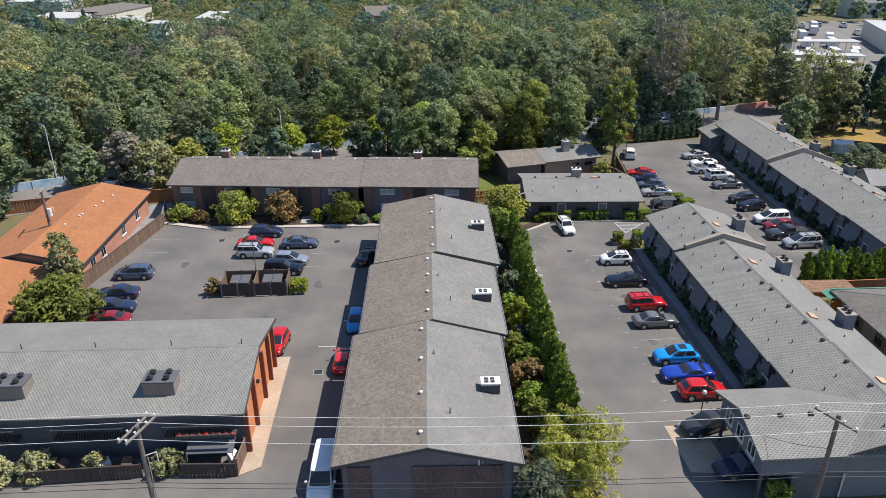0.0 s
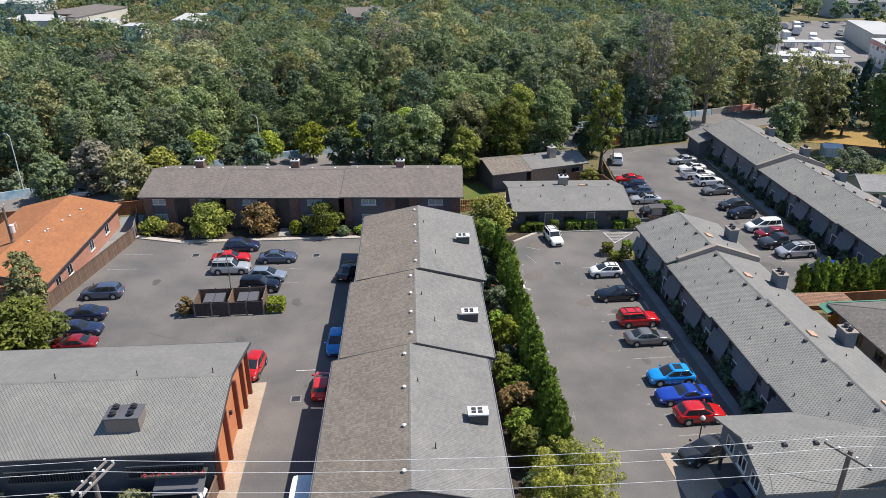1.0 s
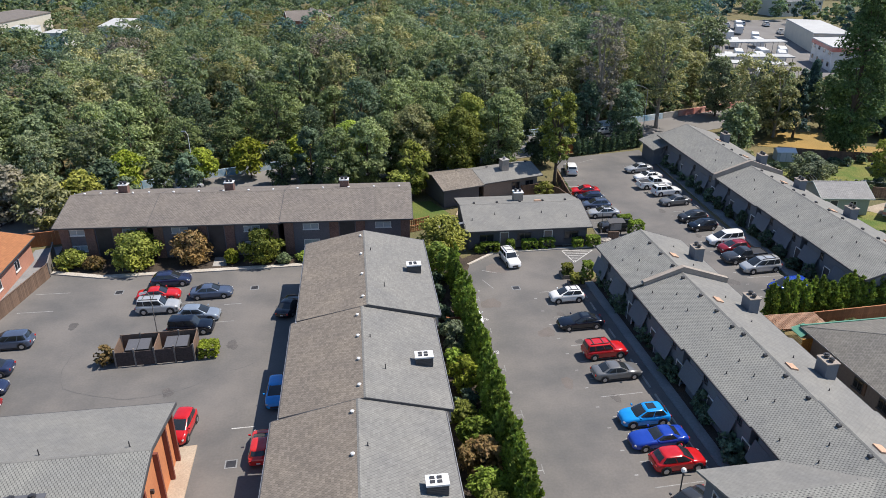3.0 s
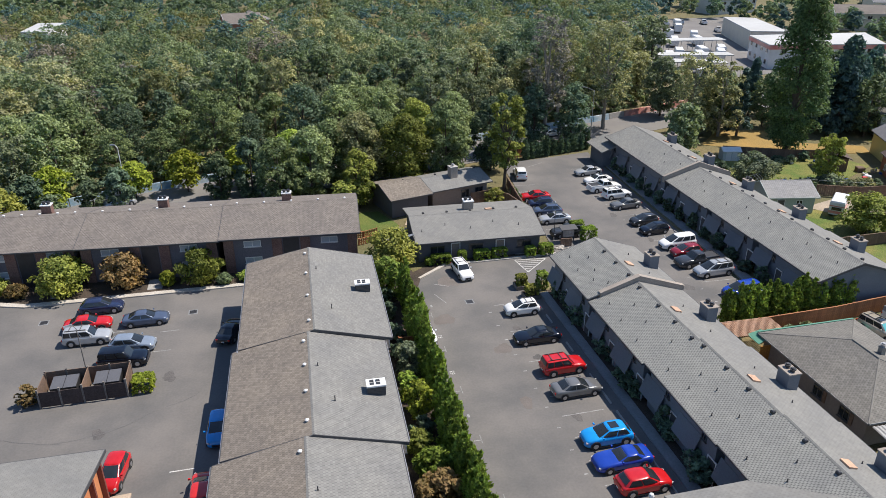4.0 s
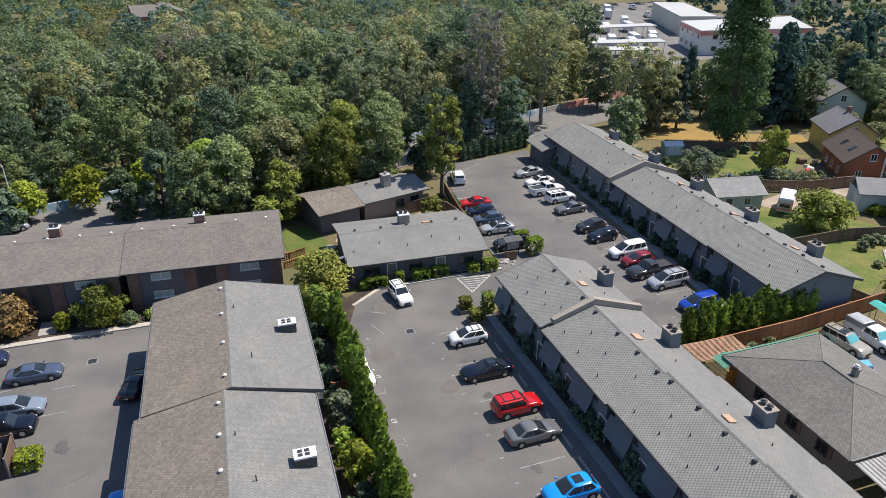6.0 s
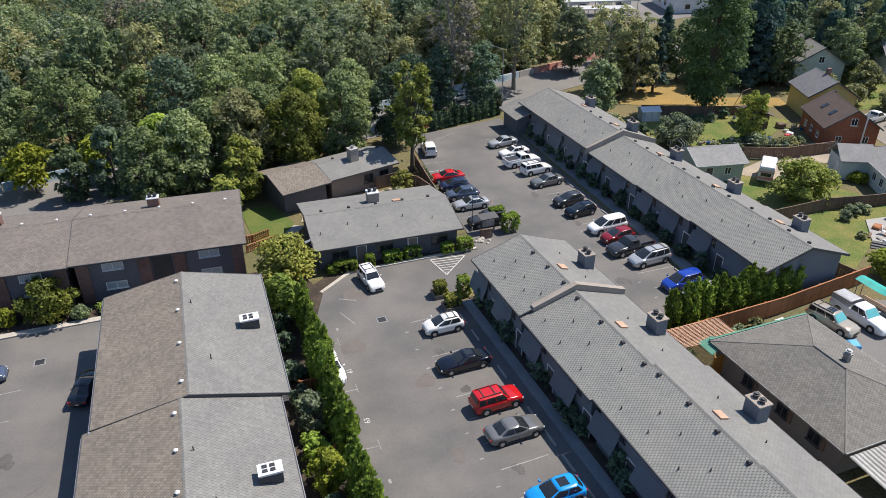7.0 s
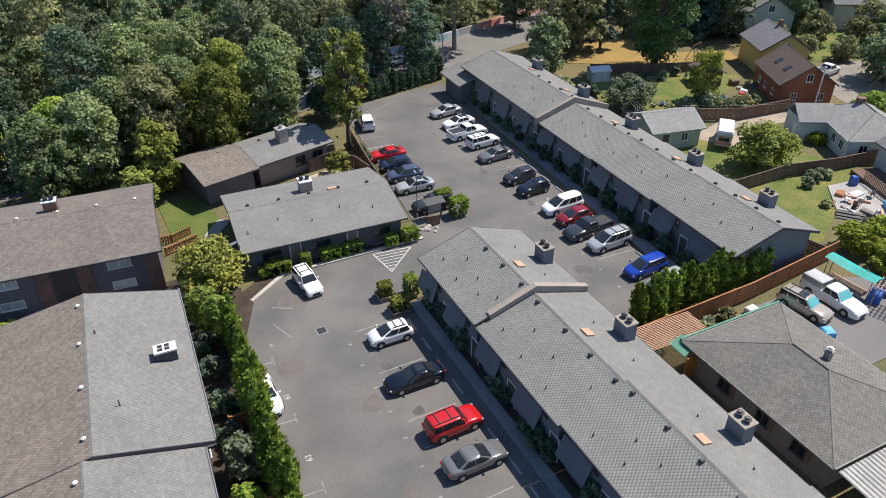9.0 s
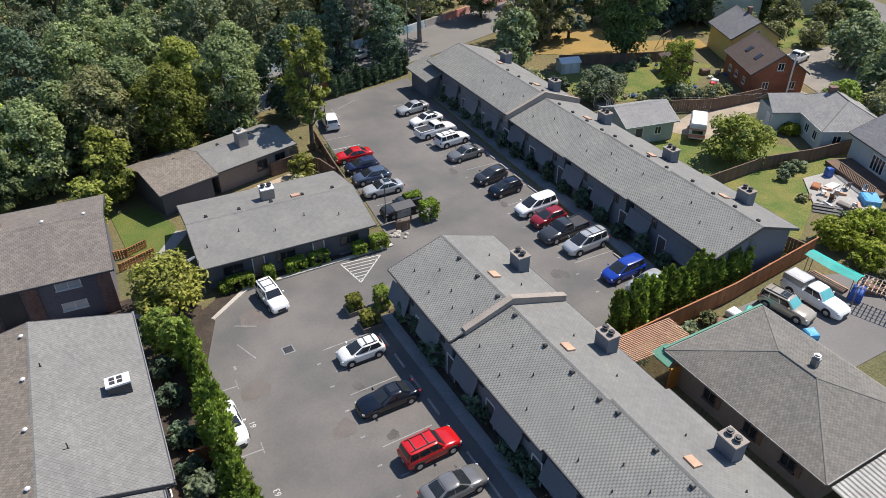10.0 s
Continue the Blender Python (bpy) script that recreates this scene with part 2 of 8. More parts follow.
metal_weathered = surf("weathered_corrugated_steel", (0.3, 0.295, 0.285), (0.22, 0.215, 0.205), 0.6, 6.0, 0.6, 0.15, 0.1, metal=0.25)
# Pale drive darkened in colour for the tree shade lying over it.
drive_shaded = surf("worn_grey_drive", (0.21, 0.19, 0.165), (0.27, 0.24, 0.2), 0.4, 6.0, 0.95, 0.2, 0.3, 0.02)
metal_grey = surf("galvanised_metal", (0.45, 0.45, 0.46), (0.36, 0.36, 0.37), 1.0, 10.0, 0.45, 0.1, 0.1, metal=0.6)
metal_dark = surf("dark_metal", (0.045, 0.045, 0.05), (0.06, 0.06, 0.065), 1.0, 10.0, 0.5, 0.1, 0.1, metal=0.3)
metal_white = surf("white_metal", (0.72, 0.72, 0.72), (0.62, 0.62, 0.62), 0.4, 10.0, 0.5, 0.08, 0.1)
tyre_mat = surf("tyre_rubber", (0.02, 0.02, 0.02), (0.03, 0.03, 0.03), 2.0, 20.0, 0.85, 0.1, 0.1)
plank_pale = surf("pale_board", (0.58, 0.36, 0.24), (0.46, 0.29, 0.2), 1.0, 12.0, 0.8, 0.15, 0.2)
teal_cloth = surf("teal_tarpaulin", (0.02, 0.42, 0.36), (0.02, 0.34, 0.3), 0.6, 5.0, 0.5, 0.12, 0.3, 0.02)
blue_cloth = surf("blue_tarpaulin", (0.1, 0.42, 0.75), (0.08, 0.34, 0.65), 0.6, 5.0, 0.5, 0.12, 0.3, 0.02)
blue_plastic = paint("blue_plastic", (0.03, 0.1, 0.4), 0.45, 0, 0.1)
red_plastic = paint("red_plastic", (0.55, 0.03, 0.03), 0.45, 0, 0.1)
glass = paint("dark_window_glass", (0.018, 0.022, 0.028), 0.06, 0, 0.3)
glass_teal = paint("sunshade_behind_glass", (0.12, 0.42, 0.44), 0.1, 0, 0.5)
glass_pale = paint("window_with_pale_blind", (0.36, 0.4, 0.44), 0.12, 0, 0.4)
car_glass = paint("tinted_car_glass", (0.02, 0.024, 0.028), 0.04, 0, 0.5)
light_red = paint("red_lamp_glass", (0.45, 0.02, 0.015), 0.2, 0, 0.5)
light_clear = paint("clear_lamp_glass", (0.6, 0.6, 0.6), 0.15, 0.3, 0.5)
chrome = paint("alloy", (0.5, 0.5, 0.52), 0.3, 0.8, 0.2)
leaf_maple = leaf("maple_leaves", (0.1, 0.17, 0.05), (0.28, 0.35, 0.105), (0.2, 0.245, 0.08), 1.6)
# Lightened copy of the maple leaves, with sunlight put into the colour.
leaf_lit = leaf("bright_maple_leaves", (0.13, 0.205, 0.055), (0.34, 0.42, 0.12), (0.25, 0.3, 0.095), 1.45)
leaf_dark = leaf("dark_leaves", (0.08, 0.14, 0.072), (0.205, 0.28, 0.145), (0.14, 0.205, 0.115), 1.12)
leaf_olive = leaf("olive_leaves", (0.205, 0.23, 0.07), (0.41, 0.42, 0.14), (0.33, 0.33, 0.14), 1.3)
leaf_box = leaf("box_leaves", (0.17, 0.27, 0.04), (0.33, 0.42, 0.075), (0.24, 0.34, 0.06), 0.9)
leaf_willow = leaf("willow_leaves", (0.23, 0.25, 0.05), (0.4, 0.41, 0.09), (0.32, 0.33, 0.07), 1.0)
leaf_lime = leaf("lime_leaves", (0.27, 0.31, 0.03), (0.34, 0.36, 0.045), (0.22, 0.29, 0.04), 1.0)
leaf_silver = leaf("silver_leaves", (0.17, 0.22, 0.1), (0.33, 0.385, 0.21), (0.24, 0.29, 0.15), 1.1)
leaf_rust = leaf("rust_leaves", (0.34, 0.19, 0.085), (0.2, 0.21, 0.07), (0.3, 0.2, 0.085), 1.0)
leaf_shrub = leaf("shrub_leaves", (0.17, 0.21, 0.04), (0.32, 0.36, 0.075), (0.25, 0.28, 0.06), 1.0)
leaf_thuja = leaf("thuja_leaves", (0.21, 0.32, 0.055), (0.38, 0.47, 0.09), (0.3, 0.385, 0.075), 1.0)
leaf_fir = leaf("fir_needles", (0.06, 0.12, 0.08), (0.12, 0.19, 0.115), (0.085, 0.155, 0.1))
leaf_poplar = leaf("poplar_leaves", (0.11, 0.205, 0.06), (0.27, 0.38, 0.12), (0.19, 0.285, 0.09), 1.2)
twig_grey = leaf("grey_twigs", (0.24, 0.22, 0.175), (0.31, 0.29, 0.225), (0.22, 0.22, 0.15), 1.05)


# ---- builders ----
class Mb:
    """Gathers corners and faces of one mesh; m places what is added."""

    def __init__(s, m=None):
        s.v, s.f, s.m = [], [], m

    def add(s, pts, faces):
        k = len(s.v)
        s.v += [tuple(s.m @ Vector(p)) for p in pts] if s.m else [tuple(p) for p in pts]
        s.f += [tuple(k + i for i in f) for f in faces]
        return s

    def box(s, x0, y0, z0, x1, y1, z1):
        p = [(x, y, z) for z in (z0, z1) for x, y in ((x0, y0), (x1, y0), (x1, y1), (x0, y1))]
        return s.add(p, [(3, 2, 1, 0), (4, 5, 6, 7), (0, 1, 5, 4), (1, 2, 6, 5), (2, 3, 7, 6), (3, 0, 4, 7)])

    def cbox(s, x, y, z, sx, sy, sz):
        return s.box(x - sx / 2, y - sy / 2, z, x + sx / 2, y + sy / 2, z + sz)

    def prism(s, poly, z0, z1):
        k = len(poly)
        p = [(x, y, z0) for x, y in poly] + [(x, y, z1) for x, y in poly]
        return s.add(p, [tuple(range(k))[::-1], tuple(range(k, 2 * k))] + [(i, (i + 1) % k, k + (i + 1) % k, k + i) for i in range(k)])

    def tube(s, a, b, ra, rb=None, k=8):
        a, b = Vector(a), Vector(b)
        rb = ra if rb is None else rb
        q = (b - a).to_track_quat("Z", "Y")
        ring = [Vector((math.cos(i * math.tau / k), math.sin(i * math.tau / k), 0)) for i in range(k)]
        p = [a + q @ (r * ra) for r in ring] + [b + q @ (r * rb) for r in ring]
        return s.add(p, [tuple(range(k))[::-1], tuple(range(k, 2 * k))] + [(i, (i + 1) % k, k + (i + 1) % k, k + i) for i in range(k)])

    def loft(s, rings, caps=True):
        k = len(rings[0])
        p = [q for r in rings for q in r]
        f = [(j * k + i, j * k + (i + 1) % k, (j + 1) * k + (i + 1) % k, (j + 1) * k + i) for j in range(len(rings) - 1) for i in range(k)]
        if caps:
            f += [tuple(range(k))[::-1], tuple(range((len(rings) - 1) * k, len(rings) * k))]
        return s.add(p, f)

    def gable(s, hw, y0, y1, ze, zr, th=0.2, lo=None, hi=None):
        """A roof slab over -hw..hw with its ridge along y; lo and hi pick one slope."""
        if lo is None and hi is None:
            xs = [(-hw, ze), (0, zr), (hw, ze)]
        else:
            xs = [(-hw, ze), (0, zr)] if lo else [(0, zr), (hw, ze)]
        for (xa, za), (xb, zb) in zip(xs, xs[1:]):
            s.loft([[(xa, y, za), (xb, y, zb), (xb, y, zb - th), (xa, y, za - th)] for y in (y0, y1)])
        return s


def part(name, mb, material, parent, label="", smooth=False):
    me = bpy.data.meshes.new(name)
    me.from_pydata(mb.v, [], mb.f)
    bm = bmesh.new()
    bm.from_mesh(me)
    bmesh.ops.recalc_face_normals(bm, faces=bm.faces)
    bm.to_mesh(me)
    bm.free()
    if smooth:
        me.shade_smooth()
        me.set_sharp_from_angle(angle=radians(38))
    me.materials.append(material)
    ob = new(name, me)
    if parent is not None:
        ob.parent = parent
    return tagged(ob, label)


def twin(ob, parent, loc, rz=0.0, scale=None):
    """Another piece on the same mesh."""
    o = new(ob.name.split(".")[0], ob.data)
    o.parent, o.location = parent, loc
    o.rotation_euler = (0, 0, rz)
    if scale:
        o.scale = scale
    return o


def thing(name, label, category, x=0, y=0, z=0, rz=0, group="", kind=""):
    ob = new(name)
    ob.empty_display_size = 0.5
    ob.matrix_basis = pose(x, y, z, 0, 0, rz)
    return tagged(ob, label, category, group, kind)


def slab(name, poly, z0, z1, material, label, category, kind="structure"):
    return tagged(part(name, Mb().prism(poly, z0, z1), material, None), label, category, "", kind)


# ---- ground, lots, road ----
slab("ground", [(-2500, -2500), (2500, -2500), (2500, 2500), (-2500, 2500)], -0.6, -0.06, dry_ground, "dry grassy earth reaching to the horizon", "ground")
slab("parking_lot_west", [(-36, 10), (12.2, 10), (11.2, 60), (11.0, 87.5), (-4, 87.2), (-26, 87.5), (-32, 89.5), (-35.4, 72), (-36, 60)], -0.06, 0.0, asphalt, "worn grey asphalt parking lot between the apartment blocks", "parking lot")
slab("parking_lot_east", [(13.0, 10), (32, 10), (28.05, 42), (28.05, 78), (29.5, 81), (40, 81), (41.5, 66), (58, 66.5), (51.0, 75), (52.2, 95), (54.5, 125), (41, 122.8), (37.6, 121), (34.4, 93), (33.6, 86.9), (19.6, 87), (16.0, 84.2), (14.0, 79)], -0.06, 0.0, asphalt, "worn grey asphalt parking lot with faded stall lines", "parking lot")
slab("side_yard", [(-35.3, 64), (-35.0, 72), (-32.1, 88.5), (-33.2, 97.8), (-36.2, 97.0), (-36.2, 64)], -0.06, -0.005, walk_shade_grey, "worn grey paving between a house and a fence", "paving")
slab("street", [(-200, 10), (-200, -12), (200, -12), (200, 10)], -0.06, 0.0, road_asphalt, "grey asphalt street in front of the blocks", "street")
slab("road", [(-150, 50), (-57, 92.5), (-24, 107.5), (-9, 112.5), (65, 132.5), (80, 137.5), (150, 160), (150, 171.5), (80, 149), (65, 144), (-9, 124.5), (-24, 120), (-57, 104.5), (-150, 62)], -0.06, 0.0, road_asphalt, "pale asphalt road at the edge of the woods", "road")
slab("sidewalk_east", [(28.05, 42), (29.0, 42), (29.0, 78), (28.05, 78)], -0.06, 0.13, walk_shade_grey, "narrow concrete sidewalk with a kerb", "sidewalk")
slab("planting_bed_east", [(29.0, 42), (30.4, 42), (30.4, 78.4), (29.0, 78.4)], -0.06, 0.1, soil, "dark mulched planting bed along a wall", "planting bed")
slab("sidewalk_far", [(51.2, 70), (52.6, 70), (55.6, 118), (54.3, 118)], -0.06, 0.13, walk_shade_grey, "narrow concrete sidewalk with a kerb", "sidewalk")
slab("planting_bed_office", [(15.8, 84.6), (19.45, 87.4), (33.6, 87.3), (33.6, 88.5), (19.2, 88.6), (14.9, 85.7)], -0.06, 0.1, soil, "dark mulched bed under clipped hedges", "planting bed")
slab("sidewalk_office", [(16.0, 84.3), (19.6, 87.0), (33.6, 86.9), (33.6, 87.3), (19.45, 87.4), (15.8, 84.6)], -0.06, 0.13, kerb_mat, "pale concrete kerb walk in front of a low block", "sidewalk")
slab("sidewalk_north", [(-32, 89.5), (-26, 87.5), (-4, 87.2), (11, 87.5), (11, 88.2), (-4, 87.9), (-26, 88.25), (-32, 90.3)], -0.06, 0.13, kerb_mat, "pale concrete kerb walk in front of a brick block", "sidewalk")
slab("planting_bed_north", [(-32, 90.3), (-26, 88.25), (-4, 87.9), (11, 88.2), (11, 90.6), (-31, 93.8)], -0.06, 0.1, soil, "dark mulched planting bed with shrubs", "planting bed")
# Hedge bed, widened towards the wall as dark ground in place of shade.
slab("planting_strip", [(8.0, 36), (13.0, 36), (14.0, 79), (16, 84.2), (15, 88.0), (10.2, 88.5), (8.8, 60)], -0.06, 0.12, soil, "dark mulched strip under a hedge, widened to imitate shade", "planting bed")
slab("concrete_pad_west", [(-12.6, 41.0), (-11.1, 41.8), (-10.9, 56.5), (-12.6, 56.4)], -0.06, 0.12, pad_concrete, "pale tan concrete walkway along an orange wall", "walkway")
slab("concrete_pad_east", [(20.6, 39.5), (23.6, 39.2), (23.4, 44.6), (20.4, 44.8)], -0.06, 0.02, pad_concrete, "pale tan concrete driveway apron", "driveway")
slab("driveway", [(53.8, 55), (70, 55), (69, 62), (64.5, 64.2), (54.5, 64.4)], -0.06, 0.0, road_asphalt, "pale asphalt driveway beside a hipped house", "driveway")
slab("gravel_drive", [(74, 93.5), (79, 86), (84, 92), (100, 90.5), (100, 94), (84, 96.5)], -0.06, -0.01, gravel_tan, "tan gravel driveway by a garage", "driveway")
slab("brick_house_drive", [(100, 88), (112, 90), (120, 104), (106, 104)], -0.06, -0.01, drive_shaded, "grey driveway by a brick house, darkened for tree shade", "driveway")
slab("lawn_office", [(11.5, 97.5), (16.3, 95.5), (16.3, 101), (14.5, 106), (11, 106)], -0.06, -0.01, lawn_green, "small green lawn between two blocks", "lawn")
slab("courtyard_paving", [(17.2, 100.2), (32.6, 100.6), (33.6, 103.6), (30.6, 105.8), (26.5, 104.6), (18.2, 103.0)], -0.06, 0.0, pad_concrete, "pale tan courtyard paving behind a low block", "paving")
slab("lawn_yard", [(64, 66.5), (86, 78.5), (79, 93), (66.5, 91), (65, 84)], -0.06, -0.02, lawn_yard, "green and yellow back yard lawn", "lawn")
slab("lawn_dry_near", [(72, 105), (77, 102.6), (87, 101.5), (97, 107), (95, 112), (84, 114), (72, 117)], -0.06, -0.02, lawn_yard, "patchy back yard grass", "lawn")
slab("lawn_dry_far", [(76.5, 124.5), (85, 132.5), (94, 130), (93, 122), (104.5, 117), (102.5, 112.6), (87, 117.2)], -0.06, -0.02, lawn_dry, "dry golden grass field under trees", "lawn")
slab("lawn_house", [(104, 106), (150, 110), (150, 135), (108, 120)], -0.06, -0.02, lawn_yard, "dry grass beside a house", "lawn")
slab("side_street", [(126, 86), (140, 84), (152, 120), (140, 124)], -0.06, 0.0, road_asphalt, "pale asphalt side street among far yards", "street")
slab("yard_lot_far", [(96, 196), (120, 176), (185, 190), (190, 285), (140, 285), (112, 230)], -0.06, 0.0, road_asphalt, "pale asphalt storage yard", "yard")


# ---- buildings ----
def window(parent, m, w, h, pane=None, frame_mat=None):
    """A window in the local x-z plane of m, its face towards -y."""
    fm = frame_mat or trim_white
    f = Mb(m)
    for x0, z0, x1, z1 in ((-w / 2, 0, w / 2, 0.07), (-w / 2, h - 0.07, w / 2, h), (-w / 2, 0.07, -w / 2 + 0.07, h - 0.07), (w / 2 - 0.07, 0.07, w / 2, h - 0.07), (-0.03, 0.07, 0.03, h - 0.07)):
        f.box(x0, -0.06, z0, x1, 0.02, z1)
    win = part("window", f, fm, parent)
    part("pane", Mb(m).box(-w / 2 + 0.07, -0.02, 0.07, w / 2 - 0.07, 0.015, h - 0.07), pane or glass, win)
    part("sill", Mb(m).box(-w / 2 - 0.06, -0.13, -0.07, w / 2 + 0.06, 0.02, 0), fm, win)
    return win


def door(parent, m, w=0.95, h=2.05, material=None):
    d = part("door", Mb(m).box(-w / 2, -0.05, 0, w / 2, 0.02, h), material or trim_dark, parent)
    f = Mb(m)
    f.box(-w / 2 - 0.09, -0.07, 0, -w / 2, 0.02, h + 0.09).box(w / 2, -0.07, 0, w / 2 + 0.09, 0.02, h + 0.09).box(-w / 2, -0.07, h, w / 2, 0.02, h + 0.09)
    part("frame", f, trim_white, d)
    part("knob", Mb(m).box(w / 2 - 0.16, -0.11, 0.95, w / 2 - 0.09, -0.05, 1.02), chrome, d)
    return d


def block(parent, dx, y0, y1, hw, ze, zr, walls, west, east, over=0.55, base=0.0, end_over=0.45, trim=trim_dark, skew=0.0, ends=(True, True)):
    """One gabled length of building with its ridge along the local y."""
    iw, za = hw - over, ze - 0.2
    drop = za - 0.02
    top = zr - 0.24
    zw = ze - 0.2 + (zr - ze) * over / hw
    place = pose(dx, 0, 0) @ Matrix(((1, 0, 0, 0), (skew, 1, 0, 0), (0, 0, 1, 0), (0, 0, 0, 1)))
    ring = [(-iw, base), (iw, base), (iw, zw), (0, top), (-iw, zw)]
    part("wall", Mb(place).loft([[(x, y, z) for x, z in ring] for y in (y0 + end_over, y1 - end_over)]), walls, parent)
    part("roof_slope", Mb(place).gable(hw, y0, y1, ze, zr, 0.16, lo=True), west, parent)
    part("roof_slope", Mb(place).gable(hw, y0, y1, ze, zr, 0.16, hi=True), east, parent)
    cap = Mb(place)
    sl = 0.15 * (zr - ze) / hw
    for a, b in ((y0, y1),):
        cap.add([(-0.15, a, zr + 0.012 - sl), (0, a, zr + 0.03), (0.15, a, zr + 0.012 - sl), (-0.15, b + 0.02, zr + 0.022 - sl), (0, b + 0.02, zr + 0.042), (0.15, b + 0.02, zr + 0.022 - sl)], [(0, 1, 4, 3), (1, 2, 5, 4), (0, 2, 1), (3, 4, 5)])
    part("ridge_cap", cap, east, parent)
    for sx in (-1, 1):
        part("gutter", Mb(place).box(sx * hw - 0.07, y0, ze - 0.15, sx * hw + 0.07, y1, ze - 0.01), trim, parent)
    for y, shown in ((y0 - 0.03, ends[0]), (y1 + 0.03, ends[1])):
        if not shown:
            continue
        f = Mb(place)
        for sx in (-1, 1):
            f.loft([[(sx * hw, yy, ze + 0.01), (0, yy, zr + 0.01), (0, yy, zr - 0.24), (sx * hw, yy, ze - 0.24)] for yy in (y - 0.03, y + 0.03)])
        part("fascia", f, trim, parent)

    def at(x, y, up=0.0):
        return Vector((dx + x, y + skew * x, zr - (zr - ze) * abs(x) / hw + up))
    return at


def box_vent(parent, p, s=0.27):
    part("roof_vent", Mb(Matrix.Translation(p)).loft([[(-s / 2, -s / 2, -0.1), (s / 2, -s / 2, -0.1), (s / 2, s / 2, -0.1), (-s / 2, s / 2, -0.1)], [(-s / 2, -s / 2, 0.16), (s / 2, -s / 2, 0.16), (s / 2, s / 2, 0.16), (-s / 2, s / 2, 0.16)], [(-s * 0.3, -s * 0.3, 0.22), (s * 0.3, -s * 0.3, 0.22), (s * 0.3, s * 0.3, 0.22), (-s * 0.3, s * 0.3, 0.22)]]), metal_dark, parent)


def white_vent(parent, p):
    part("roof_vent", Mb(Matrix.Translation(p)).tube((0, 0, -0.1), (0, 0, 0.15), 0.1).tube((0, 0, 0.15), (0, 0, 0.21), 0.16, 0.08), metal_white, parent, "small white roof vent")


def pipe_vent(parent, p, h=0.45):
    part("vent_pipe", Mb(Matrix.Translation(p)).tube((0, 0, -0.1), (0, 0, h), 0.04).tube((0, 0, -0.05), (0, 0, 0.05), 0.09, 0.05), metal_dark, parent)


def skylight(parent, p, slope):
    m = Matrix.Translation(p) @ Matrix.Rotation(slope, 4, "Y")
    part("skylight", Mb(m).box(-0.36, -0.42, -0.05, 0.36, 0.42, 0.1), plank_pale, parent, "pale capped roof hatch")


def chimney(parent, p, wx, wy, h, body, flues, cap_mat=None, flue_mat=None, lip=0.06):
    m = Matrix.Translation(p)
    c = part("chimney", Mb(m).box(-wx / 2, -wy / 2, -0.9, wx / 2, wy / 2, h), body, parent)
    part("cap", Mb(m).box(-wx / 2 - lip, -wy / 2 - lip, h, wx / 2 + lip, wy / 2 + lip, h + 0.09), cap_mat or concrete, c)
    for fx, fy in flues:
        part("flue", Mb(m @ Matrix.Translation((fx, fy, h + 0.09))).tube((0, 0, 0), (0, 0, 0.2), 0.17, k=12).tube((0, 0, 0.2), (0, 0, 0.26), 0.25, 0.25, k=12).tube((0, 0, 0.26), (0, 0, 0.36), 0.15, 0.15, k=12), flue_mat or metal_dark, c)
    return c


def flue_box(parent, p):
    """A dark stack under a white cap with four square flues."""
    m = Matrix.Translation(p)
    c = part("chimney", Mb(m).box(-0.68, -0.44, -0.9, 0.68, 0.44, 0.72), trim_dark, parent)
    part("cap", Mb(m).box(-0.74, -0.5, 0.72, 0.74, 0.5, 0.84), metal_white, c, "white metal cap")
    for k in range(5):
        part("siding", Mb(m).box(-0.7, -0.46, 0.02 + 0.14 * k, 0.7, -0.44, 0.13 + 0.14 * k), trim_dark, c)
    for fx in (-0.3, 0.16):
        for fy in (-0.17, 0.19):
            part("flue", Mb(m).box(fx - 0.16, fy - 0.12, 0.84, fx + 0.14, fy + 0.12, 0.89), metal_dark, c)


def awning(parent, m, w=2.6):
    """A sloping shade screen hung from the wall."""
    a = part("shade_screen", Mb(m).add([(-w / 2, -0.03, 2.5), (w / 2, -0.03, 2.5), (w / 2, -0.6, 0.9), (-w / 2, -0.6, 0.9), (-w / 2, 0.02, 2.5), (w / 2, 0.02, 2.5), (w / 2, -0.55, 0.9), (-w / 2, -0.55, 0.9)], [(0, 1, 2, 3), (7, 6, 5, 4), (0, 4, 5, 1), (3, 2, 6, 7), (0, 3, 7, 4), (1, 5, 6, 2)]), wall_grey, parent, "grey sloping privacy screen")
    return a


